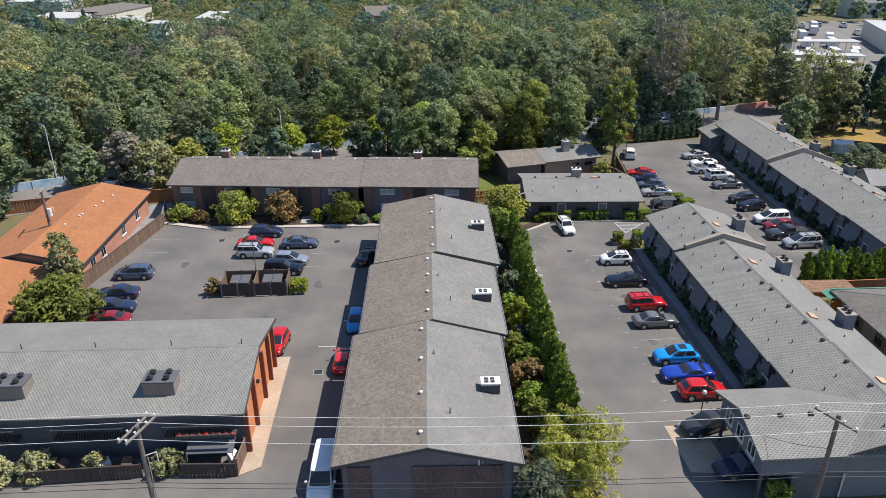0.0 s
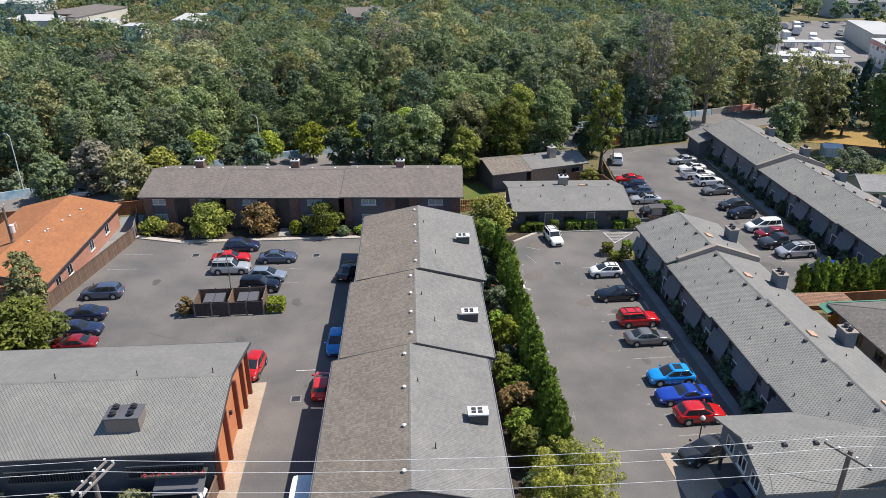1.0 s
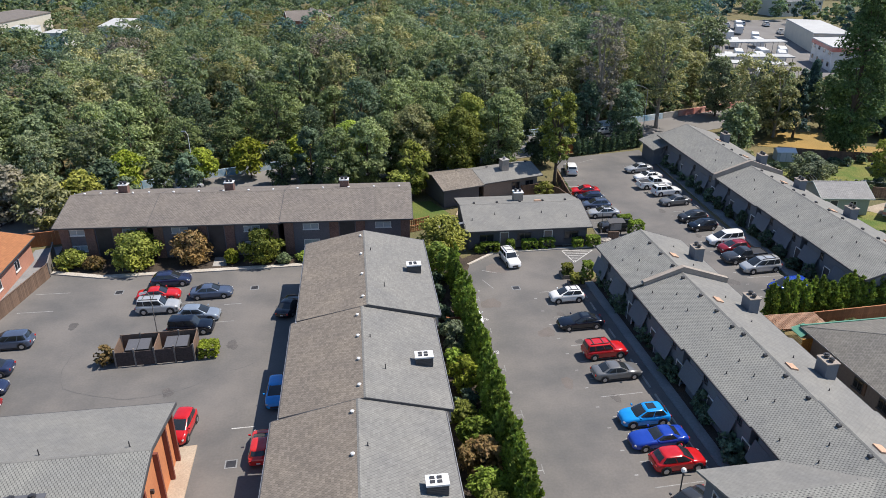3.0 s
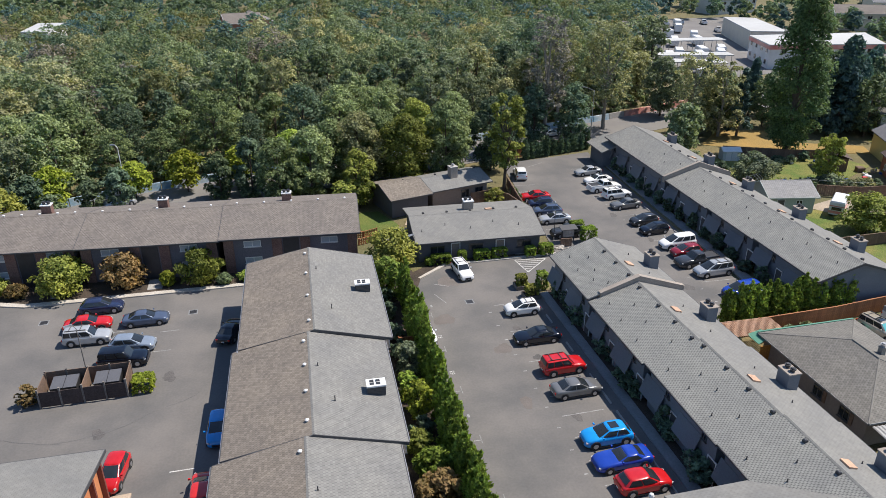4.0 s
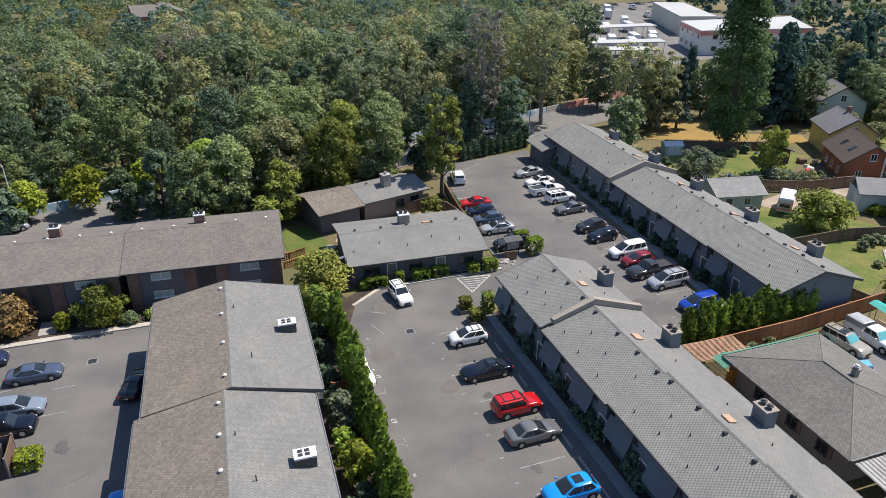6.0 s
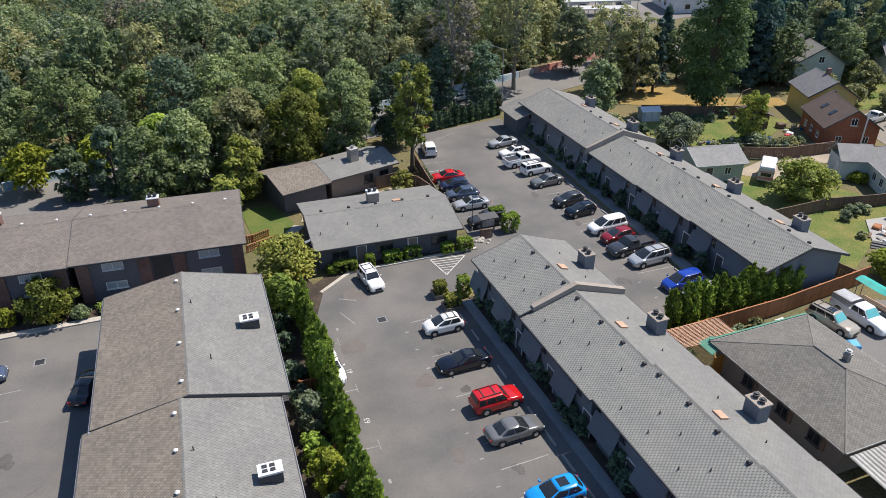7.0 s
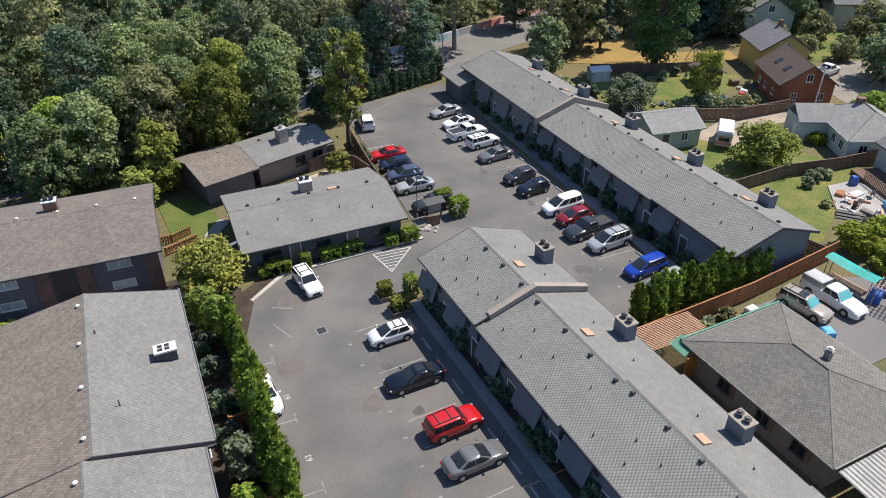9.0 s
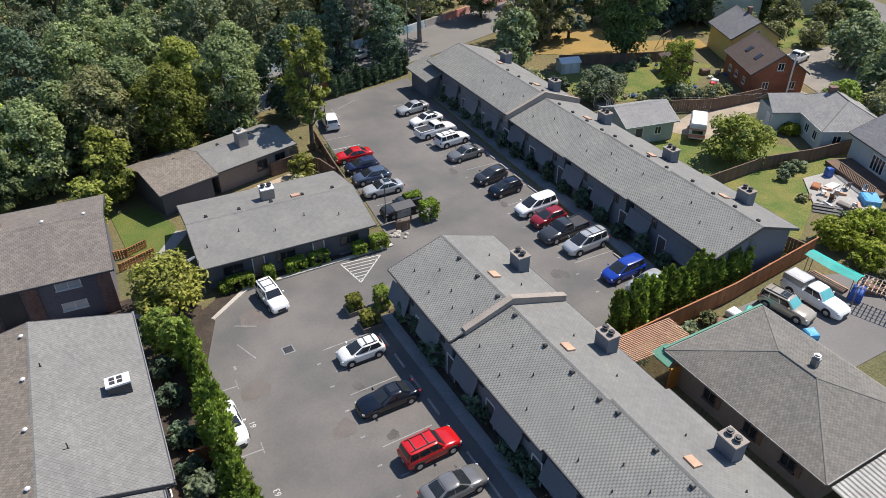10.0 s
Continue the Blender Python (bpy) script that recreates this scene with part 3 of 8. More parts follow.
# middle block
mid = thing("apartment_building", "two-storey apartment block with worn brown and grey shingles in stepped lengths", "apartment building", 2.8, 44.7, 0, -2.0)
mods = [(-1.4, -8.3, 7.9, 6.3, 4.4, 5.88), (-0.85, 7.95, 21.3, 6.35, 4.45, 5.93), (-0.3, 21.35, 38.05, 6.45, 4.62, 6.06)]
spots = []
for dx, y0, y1, hw, ze, zr in mods:
    at = block(mid, dx, y0, y1, hw, ze, zr, wall_dark, roof_brown, roof_mid, skew=-0.04 if y0 > 0 else 0.0)
    spots.append(at)
    for y in np.linspace(y0 + 1.6, y1 - 1.4, 4 if y1 - y0 > 15 else 4):
        white_vent(mid, at(-0.45, float(y)))
    ch = {0: -0.6, 1: 13.6, 2: 29.8}[len(spots) - 1]
    flue_box(mid, at(4.75, ch))
    pipe_vent(mid, at(1.6, y0 + 4))
    for sx in (-1, 1):
        part("gutter", Mb().box(dx + sx * (hw + 0.05) - 0.07, y0, ze - 0.2, dx + sx * (hw + 0.05) + 0.07, y1, ze - 0.05), metal_grey, mid, "pale metal gutter")
    pipe_vent(mid, at(0.55, y1 - 5), 0.3)
    for k in range(3):
        y = y0 + (k + 0.5) * (y1 - y0) / 3
        for z in (0.9, 3.0):
            window(mid, pose(dx + hw - 0.55, y, z, 0, 0, 90), 1.5, 0.95, glass_pale)
            window(mid, pose(dx - hw + 0.55, y, z, 0, 0, -90), 1.5, 0.95, glass_pale)
        b = part("balcony", Mb().box(dx + hw - 0.55, y - 1.4, 2.35, dx + hw + 0.02, y + 1.4, 2.5), trim_dark, mid)
        part("top_rail", Mb().box(dx + hw - 0.08, y - 1.42, 3.4, dx + hw, y + 1.42, 3.46), trim_white, b)
        bar = part("bar", Mb().box(-0.02, -0.02, 2.5, 0.02, 0.02, 3.4), trim_white, b)
        bar.location = (dx + hw - 0.04, y - 1.38, 0)
        for q in np.linspace(-1.38, 1.38, 12)[1:]:
            twin(bar, b, (dx + hw - 0.04, y + float(q), 0))
part("gable_wall", Mb().loft([[(x - 1.4, y, z) for x, z in ((-5.65, 0.02), (5.65, 0.02), (5.65, 4.2), (0, 5.6), (-5.65, 4.2))] for y in (-7.98, -7.7)]), wall_plum, mid, "dark plum-grey gable wall")
# south gable of the middle block: brick piers between dark panels
for x0, x1 in ((-6.7, -5.2), (-2.4, 3.6)):
    part("brick_pier", Mb().box(x0, -8.1, 0, x1, -7.99, 4.1), brick_plum, mid, "dark plum-brown brick pier")
part("downpipe", Mb().tube((2.0, -8.02, 0), (2.0, -8.02, 4.6), 0.05), trim_white, mid)
part("downpipe", Mb().tube((2.25, -8.02, 0), (2.25, -8.02, 4.5), 0.04), metal_grey, mid)

# long east block
east = thing("apartment_building", "long two-storey apartment block with grey shingles and box chimneys", "apartment building", 34.3, 57.0, 0, 0)
emods = [(0.16, -21.0, -9.7, 5.0, 4.231, 5.831), (0.05, -9.78, 0.6, 5.0, 4.2, 5.8), (-0.1, 0.62, 11.4, 5.0, 4.08, 5.68), (-0.2, 11.42, 21.3, 5.0, 4.35, 6.0)]
eats = []
for i, (dx, y0, y1, hw, ze, zr) in enumerate(emods):
    at = block(east, dx, y0, y1, hw, ze, zr, wall_grey, roof_grey_shaded, roof_light, 0.5, ends=(i == 0, i == 3))
    eats.append(at)
    for k in range(2):
        y = y0 + (k + 0.5) * (y1 - y0) / 2
        awning(east, pose(dx - 4.5, y + 1.2, 0.5, 0, 0, -90), 3.0)
        door(east, pose(dx - 4.5, y - 1.9, 0.1, 0, 0, -90))
        # West frames are dark to imitate the shade on this wall.
        window(east, pose(dx - 4.5, y - 0.6, 2.9, 0, 0, -90), 0.6, 0.8, None, trim_dark)
        window(east, pose(dx + 4.5, y, 2.7, 0, 0, 90), 1.6, 1.0)
        window(east, pose(dx + 4.5, y, 0.8, 0, 0, 90), 1.6, 1.0)
for x, y in ((0, 10.3), (0, 6.7), (0, 3.8), (0, 1.1), (0, -0.4), (0, -3.6), (0, -6.4), (0, -9.2), (0, -12.4), (0, -15.5), (0, 12.4), (0, 15.2), (0, 17.9)):
    at = eats[0 if y < -9.8 else 1 if y < 0.6 else 2 if y < 11.4 else 3]
    box_vent(east, at(-0.42, y))
for i, y in ((3, 15.8), (2, 5.4), (1, -5.3), (0, -15.2)):
    chimney(east, eats[i](3.95, y + 0.1), 1.0, 1.3, 1.35, wall_grey, [(0, -0.3), (0, 0.3)], stucco, metal_dark)
for i, y in ((3, 15.0), (2, 6.0), (1, -5.1), (0, -14.8)):
    skylight(east, eats[i](0.95, y, 0.03), math.atan(1.6 / 5))
rv = random.Random(3)
for i, (dx, y0, y1, hw, ze, zr) in enumerate(emods):
    for k in range(6):
        pipe_vent(east, eats[i](-1.6 - 1.6 * (k % 2) - rv.random(), y0 + 1 + (y1 - y0 - 2) * (k + rv.random() * 0.6) / 6), 0.25)
    for k in range(2):
        pipe_vent(east, eats[i](2.4, y0 + 2 + 4.5 * k), 0.2)
pw, cp = Mb(pose(0.0, 11.55, 0)), Mb(pose(0.0, 11.55, 0))
for xe, ze_ in ((-3.95, 4.85), (4.95, 4.55)):
    pw.loft([[(xe, y, ze_), (0, y, 6.2), (0, y, 5.1), (xe, y, 3.9)] for y in (-0.22, 0.22)])
    cp.loft([[(xe * 1.01, y, ze_ + 0.05), (0, y, 6.26), (0, y, 6.2), (xe * 1.01, y, ze_)] for y in (-0.27, 0.27)])
part("parapet", pw, stucco, east, "raised taupe stucco gable parapet")
part("coping", cp, stucco, east)
# west wing at the south end, with an open carport under it
wing = Mb()
part("roof_slope", Mb(pose(-5.7, -17.2, 0, 0, 0, 90)).gable(3.9, -5.0, 5.2, 4.18, 5.46, 0.16, lo=True), roof_grey_shaded, east)
part("roof_slope", Mb(pose(-5.7, -17.2, 0, 0, 0, 90)).gable(3.9, -5.0, 5.2, 4.18, 5.46, 0.16, hi=True), roof_light, east)
part("wall", Mb().box(-10.4, -20.6, 2.3, -4.4, -13.9, 4.18).loft([[(-10.4, -20.6, 4.13), (-10.4, -13.9, 4.13), (-10.4, -17.2, 5.2)], [(-4.4, -20.6, 4.13), (-4.4, -13.9, 4.13), (-4.4, -17.2, 5.2)]]), wall_grey, east)
part("wall", Mb().box(-8.0, -20.5, 0, -4.4, -14.0, 2.3), wall_dark, east)
for y in (-20.4, -17.2, -14.2):
    part("post", Mb().box(-10.3, y - 0.1, 0, -10.1, y + 0.1, 2.3), trim_dark, east)
for y in (-19.0, -17.2, -15.4):
    window(east, pose(-10.4, y, 2.75, 0, 0, -90), 1.1, 1.1)
for x in (-3.6, -1.2, 1.0):
    box_vent(east, (-7.0 + x, -17.9, 5.2), 0.3)

# far east block
far = thing("apartment_building", "long low apartment block with grey shingles and box chimneys", "apartment building", 58.1, 66.9, 0, -1.9)
fmods = [(0.3, -0.3, 10.8, 4.95, 4.06, 5.71), (0.12, 10.78, 20.6, 4.95, 4.004, 5.654), (0.0, 20.62, 31.6, 4.95, 3.93, 5.58), (-0.1, 31.7, 52.3, 4.95, 4.35, 6.0)]
fats = []
for i, (dx, y0, y1, hw, ze, zr) in enumerate(fmods):
    at = block(far, dx, y0, y1, hw, ze, zr, wall_grey, roof_grey_shaded, roof_light, 0.5, ends=(i == 0, i == 3))
    fats.append(at)
    for k in range(2 if i < 3 else 4):
        y = y0 + (k + 0.5) * (y1 - y0) / (2 if i < 3 else 4)
        awning(far, pose(dx - 4.45, y + 1.2, 0.5, 0, 0, -90), 3.0)
        door(far, pose(dx - 4.45, y - 1.9, 0.1, 0, 0, -90))
        # Dark frames here too, in place of the shade under the west eave.
        window(far, pose(dx - 4.45, y - 0.6, 2.7, 0, 0, -90), 0.6, 0.8, None, trim_dark)
        window(far, pose(dx + 4.45, y, 2.4, 0, 0, 90), 1.6, 1.0)
    for k in range(4):
        box_vent(far, at(0.5, y0 + 1 + k * 2.6))
        pipe_vent(far, at(-1.8 - 1.2 * (k % 2), y0 + 1.6 + k * 2.4), 0.25)
for i, y in ((0, 4.6), (1, 14.2), (2, 24.6), (3, 34.3), (3, 45.4)):
    chimney(far, fats[i](3.3, y), 1.0, 1.3, 1.25, wall_grey, [(0, -0.3), (0, 0.3)], stucco, metal_dark)
for i, y in ((0, 5.5), (1, 15.0), (2, 25.4), (3, 35.5), (3, 44.0)):
    skylight(far, fats[i](1.5, y, 0.03), math.atan(1.65 / 4.95))
pw = Mb(pose(-0.05, 31.66, 0))
for sx in (-1, 1):
    pw.loft([[(sx * 5.15, y, 4.5), (0, y, 6.3), (0, y, 5.35), (sx * 5.15, y, 3.6)] for y in (-0.22, 0.22)])
part("parapet", pw, stucco, far, "raised taupe stucco gable parapet")
part("annex_wall", Mb().box(-6.4, 49.8, 0, -4.3, 54.5, 2.7), wall_grey, far)
part("annex_roof", Mb().add([(-7.0, 48.8, 2.8), (-3.6, 48.8, 4.0), (-3.6, 55.2, 4.0), (-7.0, 55.2, 2.8), (-7.0, 48.8, 2.6), (-3.6, 48.8, 3.8), (-3.6, 55.2, 3.8), (-7.0, 55.2, 2.6)], [(0, 1, 2, 3), (7, 6, 5, 4), (0, 4, 5, 1), (1, 5, 6, 2), (2, 6, 7, 3), (3, 7, 4, 0)]), roof_grey_shaded, far)

# north brick block
nb = thing("apartment_building", "two-storey brown brick apartment block with a taupe shingle roof", "apartment building", -10.6, 96.6, 0, 85.1)
nmods = [(0.35, -21.1, -5.3, 6.5, 4.65, 6.35), (0.25, -5.28, 10.0, 6.5, 4.6, 6.3), (0.3, 10.02, 20.8, 6.45, 4.6, 6.3)]
for i, (dx, y0, y1, hw, ze, zr) in enumerate(nmods):
    at = block(nb, dx, y0, y1, hw, ze, zr, wall_plum, roof_taupe, roof_taupe, 0.9)
    for k in range(5):
        white_vent(nb, at(0.5, y0 + 1.5 + k * (y1 - y0 - 3) / 4))
    x = dx - hw + 0.9
    ym = (y0 + y1) / 2
    # Flat panel: the shade of the recess is only its dark colour.
    part("entry", Mb().box(x - 0.03, ym - 0.9, 0, x + 0.1, ym + 0.9, 4.1), metal_dark, nb, "flat dark panel imitating a shaded two-storey entry recess")
    for q in (y0 + 0.9, ym - 1.6, ym + 1.6, y1 - 0.9):
        part("brick_pier", Mb().box(x - 0.14, q - 0.55, 0, x + 0.05, q + 0.55, 4.3), brick_dark, nb, "dark brown brick pier")
    for q in ((y0 + ym) / 2 - 0.4, (y1 + ym) / 2 + 0.4):
        for z in (1.2, 3.25):
            window(nb, pose(x, q, z, 0, 0, -90), 1.9, 0.75, glass_pale)
for y in (-12.6, 1.9, 15.0):
    chimney(nb, (2.2, y, 5.8), 0.9, 1.1, 1.05, brick_dark, [(0, -0.25), (0, 0.25)], metal_white, metal_dark)

# south-west block with the orange end wall
sw = thing("apartment_building", "two-storey block with grey shingles and an orange end wall", "apartment building", -23.0, 49.5, 0, 89.2)
sat = block(sw, 0.0, -11.1, 16.0, 6.85, 4.5, 5.95, wall_dark, roof_grey_shaded, roof_light, 1.0)
part("end_wall", Mb().loft([[(x, y, z) for x, z in ((-5.7, 0.02), (5.7, 0.02), (5.7, 4.35), (0, 5.7), (-5.7, 4.35))] for y in (-10.72, -10.6)]), wall_orange, sw, "sunlit orange end wall")
for x in (-5.7, -2.6, 1.0, 3.6, 5.6):
    part("post", Mb().box(x - 0.12, -11.05, 0, x + 0.12, -10.7, 4.7), trim_red, sw, "dark red wall post")
part("wall_lamp", Mb().box(-0.9, -10.95, 2.9, -0.7, -10.7, 3.2), metal_dark, sw)
for y, w in ((-4.6, 2.6), (6.3, 2.6)):
    chimney(sw, sat(-4.2, y), 1.5, 2.3, 0.95, wall_brown, [(-0.35, -0.6), (-0.35, 0.6), (0.35, -0.6), (0.35, 0.6)], wall_dark, metal_dark)
for y in (-8.6, -3.0, 3.0, 8.8, 13.0):
    pipe_vent(sw, sat(0.5, y - 1), 0.45)
for y in (-7.6, 0.4, 8.2):
    b = part("balcony", Mb().box(-6.7, y - 2.6, 2.2, -5.7, y + 2.6, 2.4), trim_dark, sw)
    part("top_rail", Mb().box(-6.7, y - 2.6, 3.3, -6.6, y + 2.6, 3.37), metal_grey, b)
    bar = part("bar", Mb().box(-0.025, -0.025, 2.4, 0.025, 0.025, 3.3), metal_dark, b)
    bar.location = (-6.65, y - 2.5, 0)
    for q in np.linspace(-2.5, 2.5, 26)[1:]:
        twin(bar, b, (-6.65, y + float(q), 0))
    part("patio_door", Mb().box(-5.78, y - 1.2, 2.4, -5.7, y + 1.2, 4.2), glass, sw)
    part("patio_door", Mb().box(-5.78, y - 1.2, 0.1, -5.7, y + 1.2, 2.1), glass, sw)

# low office block and the clubhouse behind it
off = thing("low_building", "low single-storey block with a grey shingle roof behind clipped hedges", "building", 24.45, 93.4, 0, 87.2)
oat = block(off, 0.0, -7.9, 7.9, 5.85, 2.75, 4.0, wall_dark, roof_light, roof_light, 0.7)
chimney(off, oat(1.9, 0.0), 1.2, 1.2, 1.15, stucco, [(0, -0.3), (0, 0.3)], metal_white, metal_dark)
for y in (-6, -3, 0, 3, 6):
    box_vent(off, oat(0.5, y), 0.28)
    pipe_vent(off, oat(-3.5 + (y % 2), y + 0.8), 0.3)
for y in (-5.5, 0.5, 5.2):
    window(off, pose(-5.15, y, 1.0, 0, 0, -90), 1.8, 1.0, None, trim_dark)
for y in (-2.5, 3.0):
    door(off, pose(-5.15, y, 0.1, 0, 0, -90), material=wall_brown)
skylight(off, oat(0.7, -2.4, 0.03), 0.2)

club = thing("clubhouse", "low clubhouse with a two-tone shingle roof and a tall stucco chimney", "building", 22.4, 107.9, 0, 105.0)
cat = block(club, 0.0, -8.3, 1.5, 3.6, 2.9, 3.9, wall_brown, roof_light, roof_light, 0.8)
block(club, 0.25, 1.52, 7.9, 4.15, 2.85, 3.95, wall_dark, roof_brown, roof_brown, 0.8)
chimney(club, cat(-0.9, -3.2), 1.0, 1.1, 1.45, stucco, [(0, 0)], concrete, metal_grey)
for y in (-7.5, -5, -1, 4):
    box_vent(club, cat(0.4, y), 0.26)
for y in (-6.5, -4.2, 3.4, 5.0):
    window(club, pose(-2.8, y, 0.9, 0, 0, -90), 1.3, 1.2, None, trim_dark)

# west house with the orange roof
oh = thing("brick_house", "long low salmon brick house with orange cedar shingles", "house", -41.2, 83.0, 0, -0.6)
oha = block(oh, 0.0, -11.2, 11.4, 6.3, 2.95, 4.4, wall_pink, roof_orange, roof_orange, 0.5)
for y in (3.5, 0.6, 0.0, 5.2, -3.0, 7.6):
    white_vent(oh, oha(1.6 + 0.15 * y, y))
for y in (-8.0, -5.0, 1.5, 6.5):
    window(oh, pose(5.8, y, 0.9, 0, 0, 90), 1.3, 1.2)
ow = thing("brick_house", "lower wing of a salmon brick house with orange cedar shingles", "house", -43.5, 62.0, 0, -0.6)
block(ow, 0.0, -9.5, 9.6, 5.6, 2.6, 3.9, wall_pink, roof_orange, roof_orange, 0.5)


# ---- houses to the east ----
def hip_house(ob, hx, hy, ze, zr, ridge, walls, roof, base=0.0, over=0.45, cap=None, edge=None):
    cap, edge = cap or ridge_warm, edge or trim_white
    part("wall", Mb().box(-hx + over, -hy + over, base, hx - over, hy - over, ze - 0.05), walls, ob)
    a, b = (0, -ridge, zr), (0, ridge, zr)
    c = [(-hx, -hy, ze), (hx, -hy, ze), (hx, hy, ze), (-hx, hy, ze)]
    u = [(x, y, z - 0.18) for x, y, z in c]
    part("roof", Mb().add(c + [a, b] + u, [(0, 1, 4), (1, 2, 5, 4), (2, 3, 5), (3, 0, 4, 5), (0, 6, 7, 1), (1, 7, 8, 2), (2, 8, 9, 3), (3, 9, 6, 0), (9, 8, 7, 6)]), roof, ob)
    for k, (x, y, z) in enumerate(c):
        e = a if k < 2 else b
        part("hip_cap", Mb().tube((x, y, z - 0.03), (e[0], e[1], e[2] - 0.03), 0.07, k=8), cap, ob)
    part("ridge_cap", Mb().tube((0, -ridge, zr), (0, ridge, zr), 0.09, k=8), cap, ob)
    for x in (-hx, hx):
        part("gutter", Mb().box(x - 0.06, -hy, ze - 0.16, x + 0.06, hy, ze - 0.02), edge, ob)
    for y in (-hy, hy):
        part("gutter", Mb().box(-hx + 0.07, y - 0.06, ze - 0.16, hx - 0.07, y + 0.06, ze - 0.02), edge, ob)


kh = thing("house", "single-storey house with a grey hipped shingle roof", "house", 48.4, 54.9, 0, 0)
hip_house(kh, 5.2, 6.7, 2.65, 4.35, 1.5, wall_brown, roof_warm, edge=metal_weathered)
chimney(kh, (1.3, -0.4, 4.0), 0.42, 0.42, 0.55, metal_weathered, [(0, 0)], metal_weathered, metal_grey)
for i in range(30):
    x = -5.0 + i * 0.36
    part("roof_sheet", Mb().loft([[(x, -6.9, 2.46), (x + 0.09, -6.9, 2.51), (x + 0.2, -6.9, 2.51), (x + 0.27, -6.9, 2.46), (x + 0.36, -6.9, 2.46), (x + 0.18, -6.9, 2.44)], [(x, -12.0, 2.16), (x + 0.09, -12.0, 2.21), (x + 0.2, -12.0, 2.21), (x + 0.27, -12.0, 2.16), (x + 0.36, -12.0, 2.16), (x + 0.18, -12.0, 2.14)]]), metal_weathered, kh)
for x in (-4.8, 0, 5.0):
    part("post", Mb().box(x - 0.06, -11.9, 0, x + 0.06, -11.78, 2.2), trim_white, kh)
for y in (-4, -1, 2.5):
    # Frames darkened to stand in for the deep shade along this wall.
    window(kh, pose(-4.75, y, 1.0, 0, 0, -90), 1.1, 1.0, None, trim_dark)
    part("shutter", Mb().box(-4.83, y - 0.95, 0.95, -4.75, y - 0.62, 2.05), wood_brown, kh)
green_edge = surf("green_edge_paint", (0.06, 0.2, 0.14), (0.09, 0.26, 0.18), 0.6, 6.0, 0.6, 0.1, 0.1)
rust_wood = surf("rusty_orange_wood", (0.45, 0.19, 0.03), (0.33, 0.13, 0.03), 0.8, 7.0, 0.8, 0.25, 0.2)
part("edge_board", Mb().box(-5.1, 6.78, 2.5, 5.2, 6.95, 2.7), green_edge, kh, "green painted roof edge board")
part("canopy", Mb().loft([[(-5.9, 5.5, 2.25), (-4.5, 5.9, 2.6), (-4.5, 5.9, 2.54), (-5.9, 5.5, 2.19)], [(-5.9, 7.3, 2.25), (-4.5, 7.3, 2.6), (-4.5, 7.3, 2.54), (-5.9, 7.3, 2.19)]]), green_edge, kh, "green canopy over a side gate")
part("side_gate", Mb().box(-5.75, 5.3, 0, -4.75, 5.42, 2.1), rust_wood, kh, "rusty orange board side gate")

gar = thing("garage", "grey-green garage with a light grey gable roof", "garage", 70.7, 94.7, 0, 79.0)
block(gar, 0.0, -3.6, 3.6, 3.3, 2.5, 3.9, wall_green, roof_pale, roof_pale, 0.35, trim=wall_green)
window(gar, pose(-2.95, -1.0, 1.0, 0, 0, -90), 0.9, 1.0)
door(gar, pose(-2.95, 1.6, 0.0, 0, 0, -90))

n1 = thing("house", "pale blue cottage with a grey hipped roof", "house", 91.3, 82.6, 0, -28.0)
n1.scale = (0.93, 0.93, 0.93)
hip_house(n1, 4.6, 5.6, 3.0, 5.3, 1.6, wall_blue, roof_pale, 0, 0.4)
part("roof", Mb(pose(-3.5, 3.0, 0, 0, 0, 90)).gable(2.6, 0.0, 4.8, 2.9, 4.6, 0.16), roof_pale, n1)
part("porch_wall", Mb().box(-7.9, 0.8, 0, -3.9, 5.2, 2.9), wall_blue, n1)
chimney(n1, (-0.3, 2.0, 4.6), 0.9, 0.7, 1.1, brick_dark, [], brick_dark)
for y in (-3.6, -1.4):
    window(n1, pose(-4.2, y, 1.0, 0, 0, -90), 1.0, 1.2)
for x in (-2.2, 1.8):
    window(n1, pose(x, -5.2, 1.0), 1.1, 1.2)
door(n1, pose(-7.9, 2.0, 0.1, 0, 0, -90), material=trim_white)

br = thing("house", "red brick house with a steep dark brown roof and skylights", "house", 97.6, 98.6, 0, -27.0)
br.scale = (0.88, 0.88, 0.88)
block(br, 0.0, -5.6, 5.6, 4.6, 3.5, 6.6, brick_red, roof_dark, roof_dark, 0.4)
for y in (-2.0, 1.6):
    part("skylight", Mb(Matrix.Translation((-2.3, y, 5.05)) @ Matrix.Rotation(-0.593, 4, "Y")).box(-0.62, -0.45, 0, 0.62, 0.45, 0.1), trim_dark, br)
    part("pane", Mb(Matrix.Translation((-2.3, y, 5.05)) @ Matrix.Rotation(-0.593, 4, "Y")).box(-0.52, -0.35, 0.02, 0.52, 0.35, 0.115), glass, br)
part("flue", Mb().tube((1.6, -5.75, 0), (1.6, -5.75, 6.6), 0.13), metal_white, br)
for x, z in ((-1.8, 0.9), (2.4, 0.9), (0.0, 3.9)):
    window(br, pose(x, -5.15, z), 1.0, 1.2)
for y in (-2.8, 0.2, 2.8):
    window(br, pose(-4.2, y, 1.0, 0, 0, -90), 0.9, 1.1)

